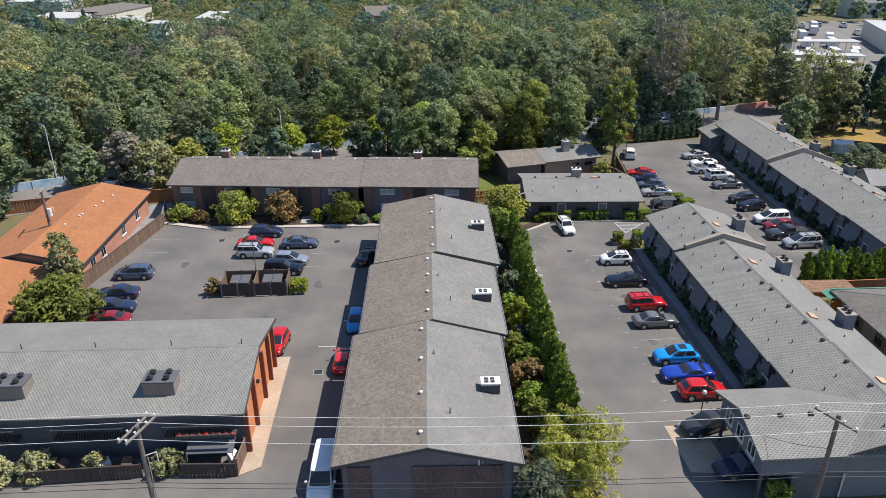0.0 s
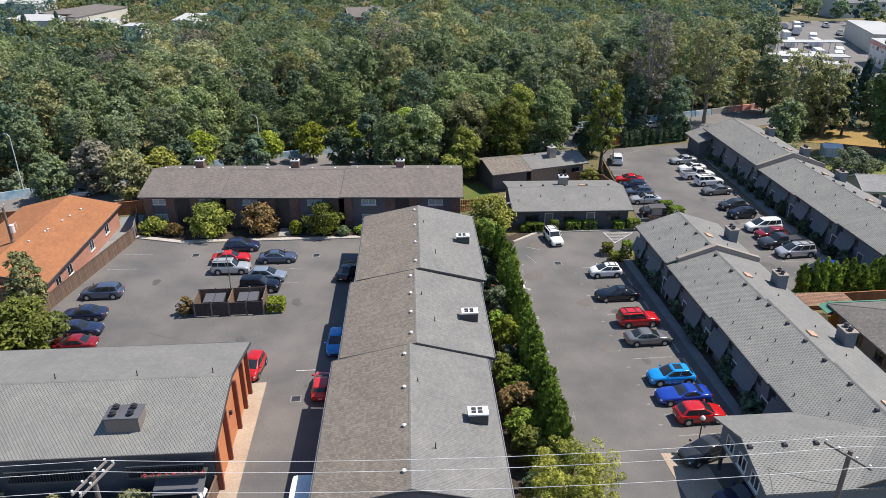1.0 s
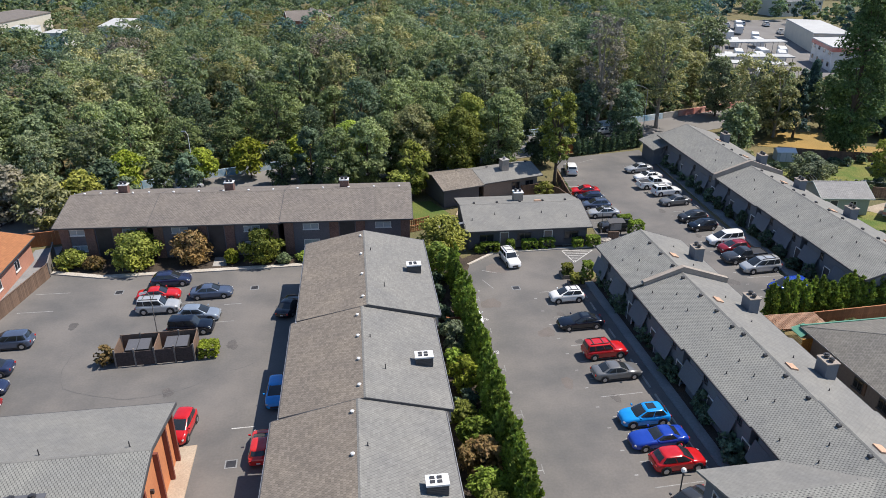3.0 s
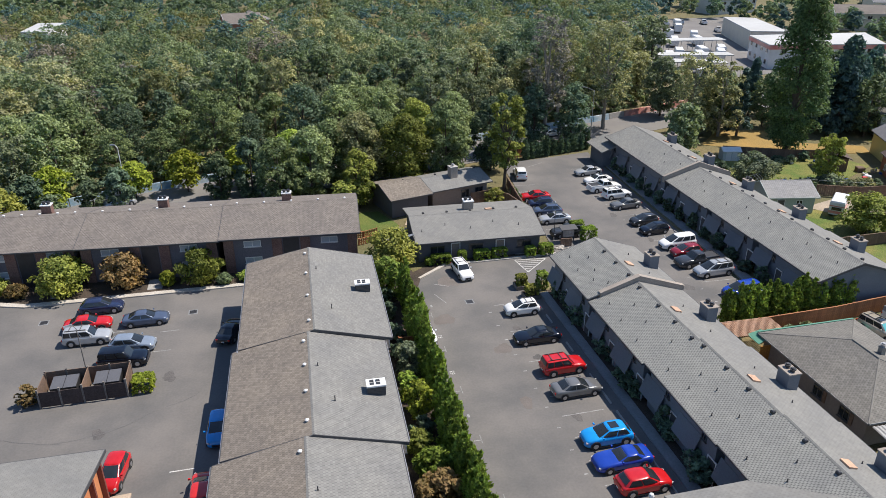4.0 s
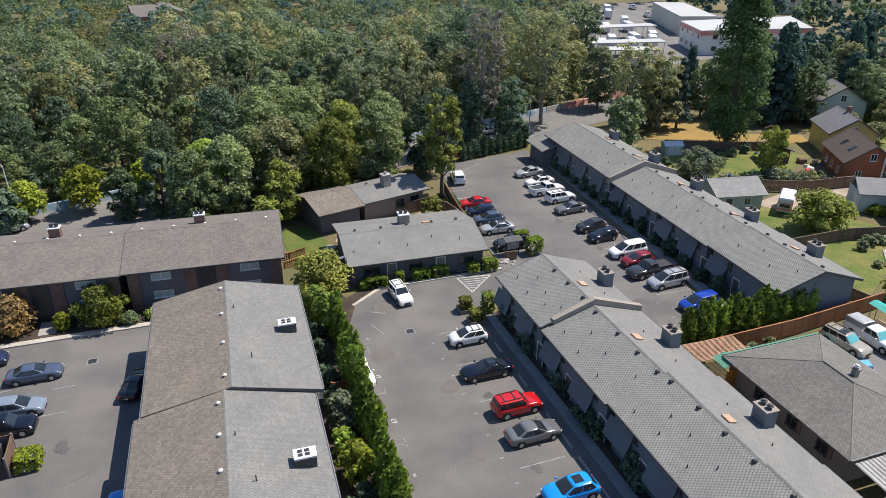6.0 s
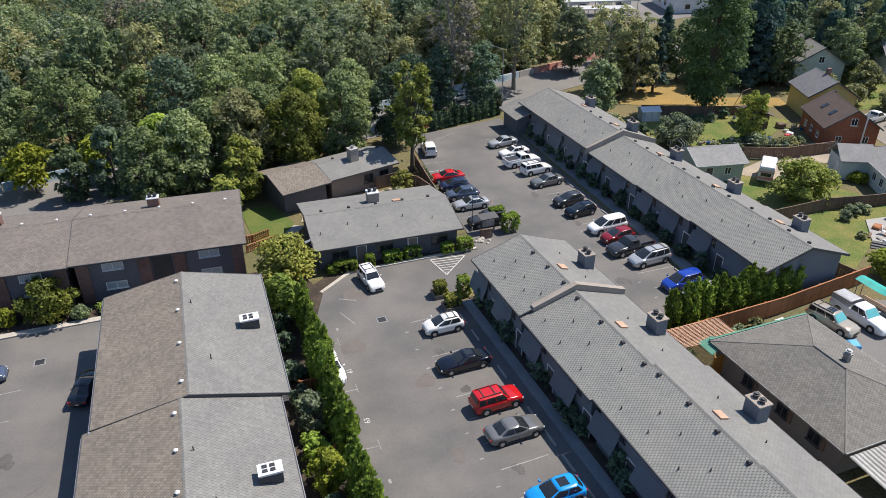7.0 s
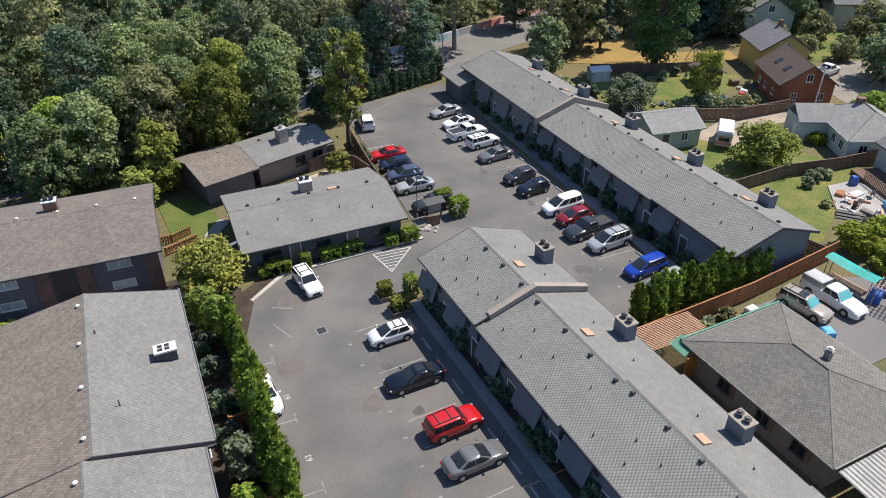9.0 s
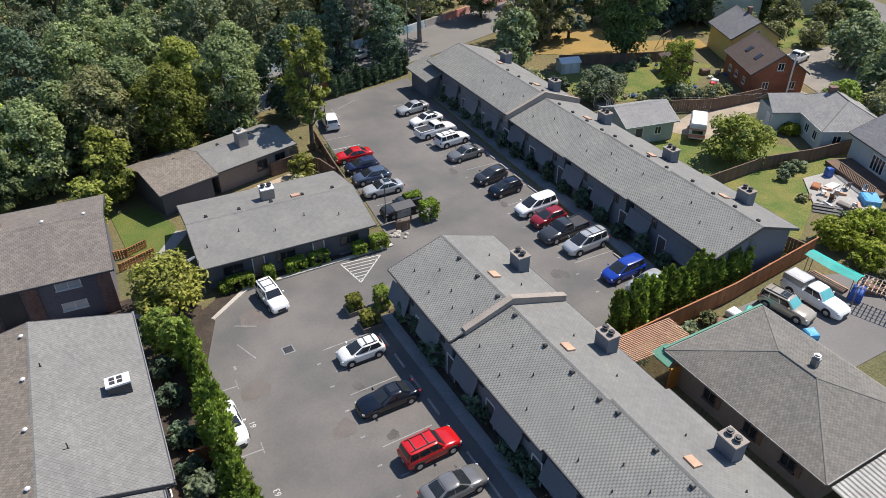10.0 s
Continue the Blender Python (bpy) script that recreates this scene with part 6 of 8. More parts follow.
        part("mirror", Mb(pose(X(c1) - 0.42, sy * (w + 0.07), belt + 0.03)).loft([[(-0.06, -0.1, 0), (0.07, -0.09, 0), (0.07, 0.09, 0), (-0.06, 0.1, 0)], [(-0.06, -0.1, 0.12), (0.05, -0.08, 0.13), (0.05, 0.08, 0.13), (-0.06, 0.1, 0.12)]]), body, ob)
        part("sill", Mb().box(X(0.27), sy * w * 0.93 - 0.05, 0.16, X(0.72), sy * w * 0.93 + 0.05, 0.27), metal_dark, ob)
    part("grille", Mb().box(X(0.978), -w * 0.42, 0.36, X(1.0) + 0.012, w * 0.42, hood - 0.45), metal_dark, ob)
    part("number_plate", Mb().box(X(0) - 0.012, -0.16, 0.5, X(0.01), 0.16, 0.62), trim_white, ob)
    if kind == "pickup":
        part("bed_floor", Mb().box(X(0.03), -w * 0.78, belt + 0.0, X(c0) - 0.06, w * 0.78, belt + 0.05), metal_dark, ob)
        for sy in (-1, 1):
            part("bed_rail", Mb().box(X(0.02), sy * w * 0.87 - 0.07, belt - 0.06, X(c0), sy * w * 0.87 + 0.07, belt + 0.1), body, ob)
        part("tailgate", Mb().box(X(0.01), -w * 0.85, belt - 0.1, X(0.028), w * 0.85, belt + 0.1), body, ob)
    return ob


E_ROW = [("hatch", "white", 24.75, 74.5, 180), ("sedan", "black", 24.4, 69.05, 180), ("suv", "red", 24.95, 63.7, 2), ("sedan", "grey", 24.8, 60.3, 1), ("cross", "sky", 24.6, 53.9, 180), ("coupe", "blue", 24.6, 51.2, 181), ("cross", "red", 25.0, 48.6, 1)]
for k, c, x, y, r in E_ROW:
    car(k, c, x, y, r, 3.9 if k == "hatch" else 4.9 if (k, c) == ("sedan", "black") else 4.35 if k in ("suv", "cross") else None, rack=(k == "hatch" or (c == "red" and y > 60)), sunroof=c in ("sky", "black"))
car("suv", "white", 20.95, 84.35, -84, 4.45, rack=True, state="parked at a kerb", k=0.88)
car("sedan", "white", 14.0, 72.2, -88, 4.5, state="parked beside a thuja hedge", k=0.92)
car("sedan", "dark", 23.6, 44.3, 200, state="parked under a carport edge")
car("suv", "navy", 24.4, 39.2, 185, state="parked under a carport")
F_ROW = [("sedan", "silver", 49.6, 113.9, 186), ("sedan", "white", 49.4, 109.8, 186), ("pickup", "white", 48.9, 106.4, 4), ("suv", "white", 49.4, 103.2, 5), ("sedan", "grey", 48.9, 99.3, 184), ("hatch", "dark", 48.5, 93.2, 184), ("hatch", "black", 48.4, 90.2, 184), ("van", "white", 49.1, 85.6, 183), ("hatch", "maroon", 48.8, 83.1, 183), ("pickup", "dark", 48.7, 80.5, 183), ("van", "silver", 49.2, 77.8, 183), ("van", "blue", 49.4, 72.7, 183), ("hatch", "silver", 49.8, 70.2, 183)]
for k, c, x, y, r in F_ROW:
    car(k, c, x, y, r, k=0.87 if c == "blue" else 0.95, sunroof=(c == "white" and k == "sedan"), rack=(k, c) in (("van", "silver"), ("suv", "white")))
for k, c, x, y, r in [("sedan", "red", 37.4, 105.2, 176), ("hatch", "navy", 37.2, 102.3, 176), ("cross", "slate", 37.1, 99.5, 176), ("sedan", "silver", 37.1, 96.6, 178), ("suv", "dark", 37.0, 91.9, 180), ("suv", "white", 38.6, 115.2, 80)]:
    car(k, c, x, y, r, sunroof=c == "silver")
for k, c, x, y, r in [("cross", "navy", -17.8, 85.0, 0), ("sedan", "red", -18.5, 81.6, 2), ("suv", "silver", -18.0, 78.9, -2), ("sedan", "slate", -13.0, 81.4, 0), ("cross", "mist", -13.6, 76.6, -6), ("suv", "black", -14.0, 74.2, -4), ("mpv", "slate", -30.8, 74.0, 180), ("sedan", "navy", -31.0, 69.4, 180), ("sedan", "navy", -30.4, 66.4, 0), ("sedan", "maroon", -30.0, 63.6, 180)]:
    car(k, c, x, y, r, rack=c == "silver" and k == "suv")
car("hatch", "red", -12.3, 58.4, -98, state="parked beside an orange wall")
car("cargo", "white", -6.3, 40.1, -92, state="parked in the shade of a block")
car("hatch", "orange", -5.9, 55.0, 88, state="parked in the shade of a block")
car("hatch", "sky", -5.1, 61.8, -92, state="parked in the shade of a block")
car("sedan", "black", -4.6, 77.0, 72, 4.6, state="parked in the shade of a block")
car("suv", "gold", 57.75, 62.1, -80, 4.7, rack=True, sunroof=True, state="parked on a driveway", shade=glass_teal)
camper_top = car("pickup", "white", 60.9, 61.8, -88, 6.0, state="with a canopy, parked on a driveway", shade=glass_teal)
part("bed_canopy", Mb().loft([[(-2.95, -0.86, 1.2), (-0.9, -0.86, 1.2), (-0.9, 0.86, 1.2), (-2.95, 0.86, 1.2)], [(-2.95, -0.78, 1.78), (-0.9, -0.78, 1.82), (-0.9, 0.78, 1.82), (-2.95, 0.78, 1.78)], [(-2.85, -0.6, 1.84), (-1.0, -0.6, 1.88), (-1.0, 0.6, 1.88), (-2.85, 0.6, 1.84)]]), metal_grey, camper_top, "pale grey canopy over the truck bed")
car("pickup", "white", 109.2, 101.8, 10, state="parked beside a brick house")
for x, y, c in ((-56.5, 84.0, "white"), (-55.5, 80.5, "silver"), (-57, 77.5, "white")):
    car("sedan", c, x, y, 190)
for x, c in ((-45, "silver"), (-30.5, "navy"), (-21, "silver"), (52, "white")):
    car("sedan", c, x, wall_y(x) - 4.5, 15 if x > -20 else 25, state="standing on the road")


# ---- marks on the asphalt ----
def mark(name, x, y, sx, sy, rz=0, m=None, label="white painted parking stall line on asphalt", z=0.004):
    return tagged(part(name, Mb(pose(x, y, 0, 0, 0, rz)).box(-sx / 2, -sy / 2, -0.02, sx / 2, sy / 2, z), m or line_faded, None), label, "parking line", "stall lines", "structure")


for y in (43.0, 49.7, 56.3, 62.9, 69.5, 76.1):
    x = 15.2 - (70 - y) * 0.022
    mark("stall_line", x - 0.75, y, 1.9, 0.1, -3)
    mark("stall_line", x + 0.2, y + 0.1, 0.08, 1.0, -3, line_faded)
for k in range(12):
    y = 46.7 + 2.72 * k
    mark("stall_line", 24.3, y, 3.8, 0.09, 1, line_faded)
for k in range(17):
    y = 69.2 + 2.9 * k
    if not 86.9 < y < 88.6:
        mark("stall_line", 48.9 + 0.03 * (y - 70), y + 1.2, 4.4, 0.09, -2, line_faded)
for k in range(7):
    mark("stall_line", 37.2 + 0.06 * k, 94.3 + 2.85 * k, 4.2, 0.09, -4, line_white if k % 2 else line_faded)
mark("stall_line", 43.0, 120.4, 3.6, 0.1, 28, line_faded)
mark("stall_line", 40.6, 118.4, 0.1, 3.2, 0, line_faded)
for y in (70.9, 75.9, 80.6, 84.6):
    mark("stall_line", -31.2 + 0.12 * (y - 77), y, 3.6, 0.1, -2, line_faded)
for x, y in ((-10.6, 79.2), (-11.0, 75.6), (-15.7, 80.2)):
    mark("stall_line", x, y, 1.8, 0.1, 0, line_faded)
mark("stall_line", -7.6, 58.2, 1.8, 0.1, 0, line_white)
mark("stall_line", 17.2, 79.4, 0.09, 2.4, 20, line_faded)
mark("stall_line", 18.0, 82.4, 1.8, 0.09, -30, line_faded)
# striped triangle beside the office
A, B, C = Vector((28.1, 86.6)), Vector((31.9, 86.2)), Vector((28.6, 83.2))
for a, b in ((A, B), (B, C), (C, A)):
    mid_p, d = (a + b) / 2, b - a
    mark("hatching_line", mid_p.x, mid_p.y, d.length, 0.12, math.degrees(math.atan2(d.y, d.x)), line_white, "white hatched no-parking triangle on asphalt")
for k in range(1, 7):
    a, b = A.lerp(C, k / 7), B.lerp(C, k / 7)
    mid_p, d = (a + b) / 2, b - a
    mark("hatching_line", mid_p.x, mid_p.y, d.length, 0.1, math.degrees(math.atan2(d.y, d.x)), line_white, "white hatched no-parking triangle on asphalt")
mark("kerb_line", 26.8, 87.02, 13.4, 0.14, -0.4, line_white, "white painted kerb edge")


def stall_number(text, x, y, rz):
    cu = bpy.data.curves.new("stall_number", "FONT")
    cu.body, cu.size, cu.align_x, cu.extrude = text, 0.62, "CENTER", 0.002
    tmp = bpy.data.objects.new("stall_number", cu)
    me = bpy.data.meshes.new_from_object(tmp)
    bpy.data.objects.remove(tmp)
    me.materials.append(line_white)
    o = new("stall_number", me)
    o.matrix_basis = pose(x, y, 0.004, 0, 0, rz)
    tagged(o, "white stall number painted on asphalt", "marking", "stall numbers", "structure")


stall_number("61", 15.6, 71.9, 90)
stall_number("63", 15.3, 65.7, 90)
for x, y in ((14.9, 59.4), (14.3, 53.1), (14.2, 46.4), (15.9, 78.0)):
    mark("stall_number_bar", x, y, 0.2, 0.4, 0, line_faded, "small worn white stall number bar")
for k in range(11):
    mark("stall_number_bar", 21.6, 48.1 + 2.72 * k, 0.32, 0.13, 0, line_faded, "small worn white stall number bar")
for k in range(14):
    mark("stall_number_bar", 45.9 + 0.09 * k, 71.9 + 2.9 * k, 0.32, 0.13, 0, line_faded, "small worn white stall number bar")
for k in range(11):
    s_ = part("wheel_stop", Mb(pose(27.1, 48.1 + 2.72 * k, 0)).loft([[(-0.09, y, 0), (0.09, y, 0), (0.06, y, 0.12), (-0.06, y, 0.12)] for y in (-0.85, 0.85)]), concrete, None)
    tagged(s_, "pale concrete wheel stop at a parking stall", "wheel stop", "wheel stops")
for k in range(15):
    s_ = part("wheel_stop", Mb(pose(50.8 + 0.09 * k, 71.9 + 2.9 * k, 0)).loft([[(-0.09, y, 0), (0.09, y, 0), (0.06, y, 0.12), (-0.06, y, 0.12)] for y in (-0.85, 0.85)]), concrete, None)
    tagged(s_, "pale concrete wheel stop at a parking stall", "wheel stop", "wheel stops")
for x, y in ((20.1, 78.0), (-8.1, 54.0), (-23.2, 83.8), (-8.6, 82.6), (46.8, 104.2)):
    d_ = thing("storm_drain", "square iron storm drain in a concrete collar", "drain", x, y, 0, 0, "storm drains")
    part("collar", Mb().box(-0.46, -0.46, -0.03, 0.46, 0.46, 0.005), walk_shade_grey, d_)
    for k in range(6):
        part("bar", Mb().box(-0.33, -0.33 + 0.12 * k, 0.0, 0.33, -0.27 + 0.12 * k, 0.015), metal_dark, d_)
    part("frame", Mb().box(-0.36, -0.36, 0.0, 0.36, 0.36, 0.009), metal_dark, d_)
rp = random.Random(21)


def blot(x, y, r, m, label):
    u, v, n = rp.uniform(0, 6), rp.uniform(0, 6), 32
    pts = []
    for a in np.linspace(0, math.tau, n, endpoint=False):
        q = r * (0.85 + 0.16 * math.sin(2 * a + u) + 0.1 * math.sin(3 * a + v) + 0.06 * math.sin(7 * a + u) + rp.uniform(-0.03, 0.03))
        pts.append((x + q * math.cos(a), y + q * 1.25 * math.sin(a)))
    tagged(part("asphalt_stain", Mb().prism(pts, -0.02, 0.0025), m, None), label, "stain", "", "structure")


stain = surf("oil_stain", (0.085, 0.08, 0.078), (0.12, 0.11, 0.105), 1.2, 9.0, 0.8, 0.25, 0.1)
for x, y, r in ((20.8, 68.4, 0.9), (19.0, 83.0, 1.3), (16.6, 75.0, 1.1), (20.2, 60.0, 0.7)):
    blot(x, y, r, patch_mat, "brownish repair patch in worn asphalt")
for x, y, r in ((23.3, 71.6, 0.5), (23.5, 66.3, 0.45), (23.6, 57.2, 0.5), (44.6, 75.6, 0.8), (47.0, 88.2, 0.5), (-14.5, 64.0, 0.6), (-9.8, 71.0, 0.7), (-26.0, 77.0, 0.6), (46.0, 97.0, 0.6)):
    blot(x, y, r, stain, "dark oil stain on asphalt")


# ---- fences ----
BOARD = {}


def fence(pts, h, m, label, board=0.2, gap=0.02, z=-0.06, cap=True):
    ob = thing("fence", label, "fence", pts[0][0], pts[0][1], z, 0, "fences")
    o = Vector(pts[0])
    if (m.name, h, board) not in BOARD:
        BOARD[m.name, h, board] = None
    for a, b in zip(pts, pts[1:]):
        a, b = Vector(a) - o, Vector(b) - o
        d = b - a
        n, ang = max(1, round(d.length / (board + gap))), math.atan2(d.y, d.x)
        for k in range(n):
            p = a.lerp(b, (k + 0.5) / n)
            if BOARD[m.name, h, board] is None:
                BOARD[m.name, h, board] = part("board", Mb().box(-board / 2, -0.012, 0.05, board / 2, 0.012, h), m, ob)
                BOARD[m.name, h, board].location, BOARD[m.name, h, board].rotation_euler = (p.x, p.y, 0), (0, 0, ang)
            else:
                twin(BOARD[m.name, h, board], ob, (p.x, p.y, rp.uniform(-0.02, 0.02)), ang)
        mm = Matrix.Translation((a.x, a.y, 0)) @ Matrix.Rotation(ang, 4, "Z")
        for zz in (0.35, h - 0.3):
            part("rail", Mb(mm).box(0, 0.014, zz, d.length, 0.06, zz + 0.09), m, ob)
        if cap:
            part("cap_rail", Mb(mm).box(0, -0.06, h + 0.001, d.length, 0.07, h + 0.04), m, ob)
        q = max(1, round(d.length / 2.4))
        for k in range(q + 1):
            p = d.length * k / q
            part("post", Mb(mm).box(p - 0.05, 0.062, 0, p + 0.05, 0.16, h + 0.05), m, ob)
    return ob


fence([(-35.6, 64.5), (-35.2, 72.0), (-31.9, 88.8)], 1.8, wood_brown, "brown board fence along the lot's edge", 0.24)
fence([(-31.9, 89.0), (-33.2, 95.0)], 1.8, wood_grey, "grey board fence beside a brick block", 0.24)
fence([(-66, 91.5), (-50, 95.6), (-32.4, 98.6)], 1.9, wood_red, "red-brown board fence behind a house", 0.4)
fence([(41.6, 65.0), (55, 65.4), (67.2, 66.6)], 1.8, wood_red, "red-brown board fence behind a thuja hedge", 0.24)
fence([(65.6, 66.7), (64.4, 72.0)], 1.6, wood_brown, "brown board fence beside a grey gable", 0.3)
fence([(67.0, 80.2), (76.5, 80.4), (82.8, 79.0), (90.5, 78.2)], 1.6, wood_brown, "brown board fence between two yards", 0.3)
fence([(78.6, 97.2), (84.0, 94.8), (92.5, 94.2)], 1.7, wood_brown, "brown board fence behind a garden", 0.3)
fence([(77.0, 118.6), (84.5, 114.8), (93.2, 111.8)], 1.5, wood_brown, "brown board fence at a dry field", 0.4)
fence([(-27.6, 41.0), (-19.6, 41.3)], 1.25, wood_dark, "dark board fence before the patios", 0.24)
fence([(-16.7, 41.2), (-12.7, 41.0)], 1.25, wood_dark, "dark board fence before the patios", 0.24)
fence([(-12.6, 41.1), (-12.4, 43.4)], 1.6, wood_brown, "brown side fence beside a patio", 0.24)
fence([(33.7, 97.6), (34.2, 103.2), (35.2, 111.6)], 1.7, wood_brown, "brown board fence beside the lot", 0.24)
fence([(28.0, 105.8), (31.0, 106.4), (33.0, 104.2), (33.6, 101.2)], 1.7, wood_brown, "brown board fence round a courtyard", 0.24)
fence([(12.5, 110.6), (20.5, 113.0), (31.0, 116.0)], 1.7, wood_brown, "brown board fence behind the clubhouse", 0.3)
fence([(9.6, 97.6), (11.3, 97.4), (13.2, 98.2)], 0.9, wood_red, "low red-brown railing at the lawn", 0.16, 0.1)
fence([(10.4, 95.2), (13.6, 96.4)], 0.9, wood_red, "low red-brown railing at the lawn", 0.16, 0.1)
fence([(11.0, 70.2), (13.4, 70.0)], 1.6, wood_red, "short red-brown fence beside the hedge", 0.2)
fence([(10.2, 62.8), (12.0, 62.7)], 1.4, wood_red, "short red-brown fence beside the hedge", 0.2)
fence([(39.5, 124.6), (47, 126.4), (55.5, 127.6)], 1.8, wood_red, "red-brown board fence at the lot's end", 0.4)
fence([(35.0, 89.0), (36.3, 88.8)], 1.1, wood_brown, "small brown fence beside the mail shelter", 0.2)

# ---- bin enclosure, planters, shelter ----
en = thing("bin_enclosure", "dark panelled bin enclosure with weathered posts on asphalt", "enclosure", -16.35, 70.1, 0, 0.5)
for x in (-3.45, -1.75, 0.0, 1.75, 3.45):
    for y in (-1.4, 1.4):
        if y > 0 or x in (-3.45, 0.0, 3.45, -1.75, 1.75):
            part("post", Mb().box(x - 0.07, y - 0.07, 0, x + 0.07, y + 0.07, 1.85), wood_grey, en)
for x in (-3.45, 0.0, 3.45):
    part("side_panel", Mb().box(x - 0.03, -1.33, 0.08, x + 0.03, 1.33, 1.75), wood_brown, en)
part("back_panel", Mb().box(-3.38, 1.37, 0.08, 3.38, 1.42, 1.75), wood_brown, en)
for x0, x1 in ((-3.37, -1.83), (-1.67, -0.08), (0.08, 1.67), (1.83, 3.37)):
    part("gate", Mb().box(x0, -1.43, 0.1, x1, -1.38, 1.55), wood_dark, en)
for x in (-1.7, 1.75):
    bn = thing("dumpster", "dark steel dumpster with grey lids inside an enclosure", "dumpster", -16.35 + x, 70.3, 0, 0, "dumpsters")
    part("body", Mb().loft([[(-0.95, -0.6, 0.1), (0.95, -0.6, 0.1), (0.95, 0.6, 0.1), (-0.95, 0.6, 0.1)], [(-1.05, -0.8, 1.2), (1.05, -0.8, 1.2), (1.05, 0.8, 1.35), (-1.05, 0.8, 1.35)]]), metal_dark, bn)
    for q in (-0.53, 0.53):
        part("lid", Mb().loft([[(q - 0.5, -0.85, 1.22), (q + 0.5, -0.85, 1.22), (q + 0.5, 0.85, 1.37), (q - 0.5, 0.85, 1.37)], [(q - 0.5, -0.85, 1.27), (q + 0.5, -0.85, 1.27), (q + 0.5, 0.85, 1.42), (q - 0.5, 0.85, 1.42)]]), wall_dark, bn)
    for q in (-0.8, 0.8):
        part("caster", Mb().tube((q, -0.03, 0.08), (q, 0.03, 0.08), 0.08), tyre_mat, bn)
tree_at("shrub", "dry rust-coloured bush beside the bin enclosure", "shrub", -20.9, 69.4, 1.9, 0.9, leaf_rust, 401, z0=0.05, count=20, per=40, size=0.14, limbs=10, base=0.0)
for x, y, w_, label in ((26.6, 79.9, 1.5, "low wooden planter box"), (26.9, 77.5, 1.7, "low wooden planter box")):
    pl = thing("planter", label + " under a clipped shrub", "planter", x, y, 0, 0, "planters")
    for sx, sy, lx, ly in ((0, -0.72, w_, 0.06), (0, 0.72, w_, 0.06), (-w_ / 2, 0, 0.06, 1.38), (w_ / 2, 0, 0.06, 1.38)):
        part("side", Mb().box(sx - lx / 2, sy - ly / 2, 0, sx + lx / 2, sy + ly / 2, 0.45), wood_grey, pl)
    part("soil", Mb().box(-w_ / 2 + 0.03, -0.69, 0, w_ / 2 - 0.03, 0.69, 0.38), soil, pl)
ms = thing("mail_shelter", "small dark mail shelter on posts under shrubs", "shelter", 36.4, 90.3, 0, 0)
for x in (-0.8, 0.8):
    part("post", Mb().box(x - 0.06, -0.06, 0, x + 0.06, 0.06, 1.9), trim_dark, ms)
part("roof", Mb().add([(-1.1, -0.6, 1.85), (1.1, -0.6, 1.85), (1.1, 0.6, 2.05), (-1.1, 0.6, 2.05), (-1.1, -0.6, 1.77), (1.1, -0.6, 1.77), (1.1, 0.6, 1.97), (-1.1, 0.6, 1.97)], [(0, 1, 2, 3), (7, 6, 5, 4), (0, 4, 5, 1), (1, 5, 6, 2), (2, 6, 7, 3), (3, 7, 4, 0)]), trim_dark, ms)
for k in range(4):
    for z_ in (0.7, 1.16):
        part("mailbox", Mb().box(-0.74 + 0.37 * k, -0.2, z_, -0.39 + 0.37 * k, 0.2, z_ + 0.44), metal_grey, ms)
for k in range(9):
    a = k * 0.7
    rk = thing("rock", "pale landscaping rock beside a kerb", "rock", 34.4 + 0.75 * math.cos(a) * rp.random() + 0.1 * k, 88.3 + 0.9 * math.sin(a) * rp.random(), -0.02, 40 * k, "landscaping rocks")
    s = rp.uniform(0.18, 0.4)
    part("stone", Mb().loft([[(s * rp.uniform(0.8, 1.1) * math.cos(b), s * rp.uniform(0.7, 1.0) * math.sin(b), 0) for b in np.linspace(0, 5.3, 7)], [(s * rp.uniform(0.7, 1.0) * math.cos(b), s * rp.uniform(0.6, 0.9) * math.sin(b), s * 0.5) for b in np.linspace(0, 5.3, 7)], [(s * 0.4 * math.cos(b), s * 0.4 * math.sin(b), s * 0.8) for b in np.linspace(0, 5.3, 7)]]), kerb_mat, rk)
slab("path_lawn", [(13.4, 96.0), (14.8, 95.8), (17.4, 99.2), (16.2, 99.8)], -0.06, 0.0, concrete, "curved pale concrete path at a lawn", "path")
slab("path_brick_block", [(-23.8, 88.9), (-22.4, 88.9), (-22.9, 92.2), (-24.6, 92.3)], -0.06, 0.135, concrete, "pale concrete entry path", "path")
slab("path_brick_block_mid", [(-13.9, 88.6), (-12.3, 88.6), (-12.4, 91.0), (-13.9, 91.1)], -0.06, 0.135, concrete, "pale concrete entry path", "path")
slab("path_office", [(28.6, 87.9), (29.8, 87.9), (29.8, 88.6), (28.6, 88.6)], -0.06, 0.12, concrete, "pale concrete entry path", "path")

# ---- lamps, poles, wires ----


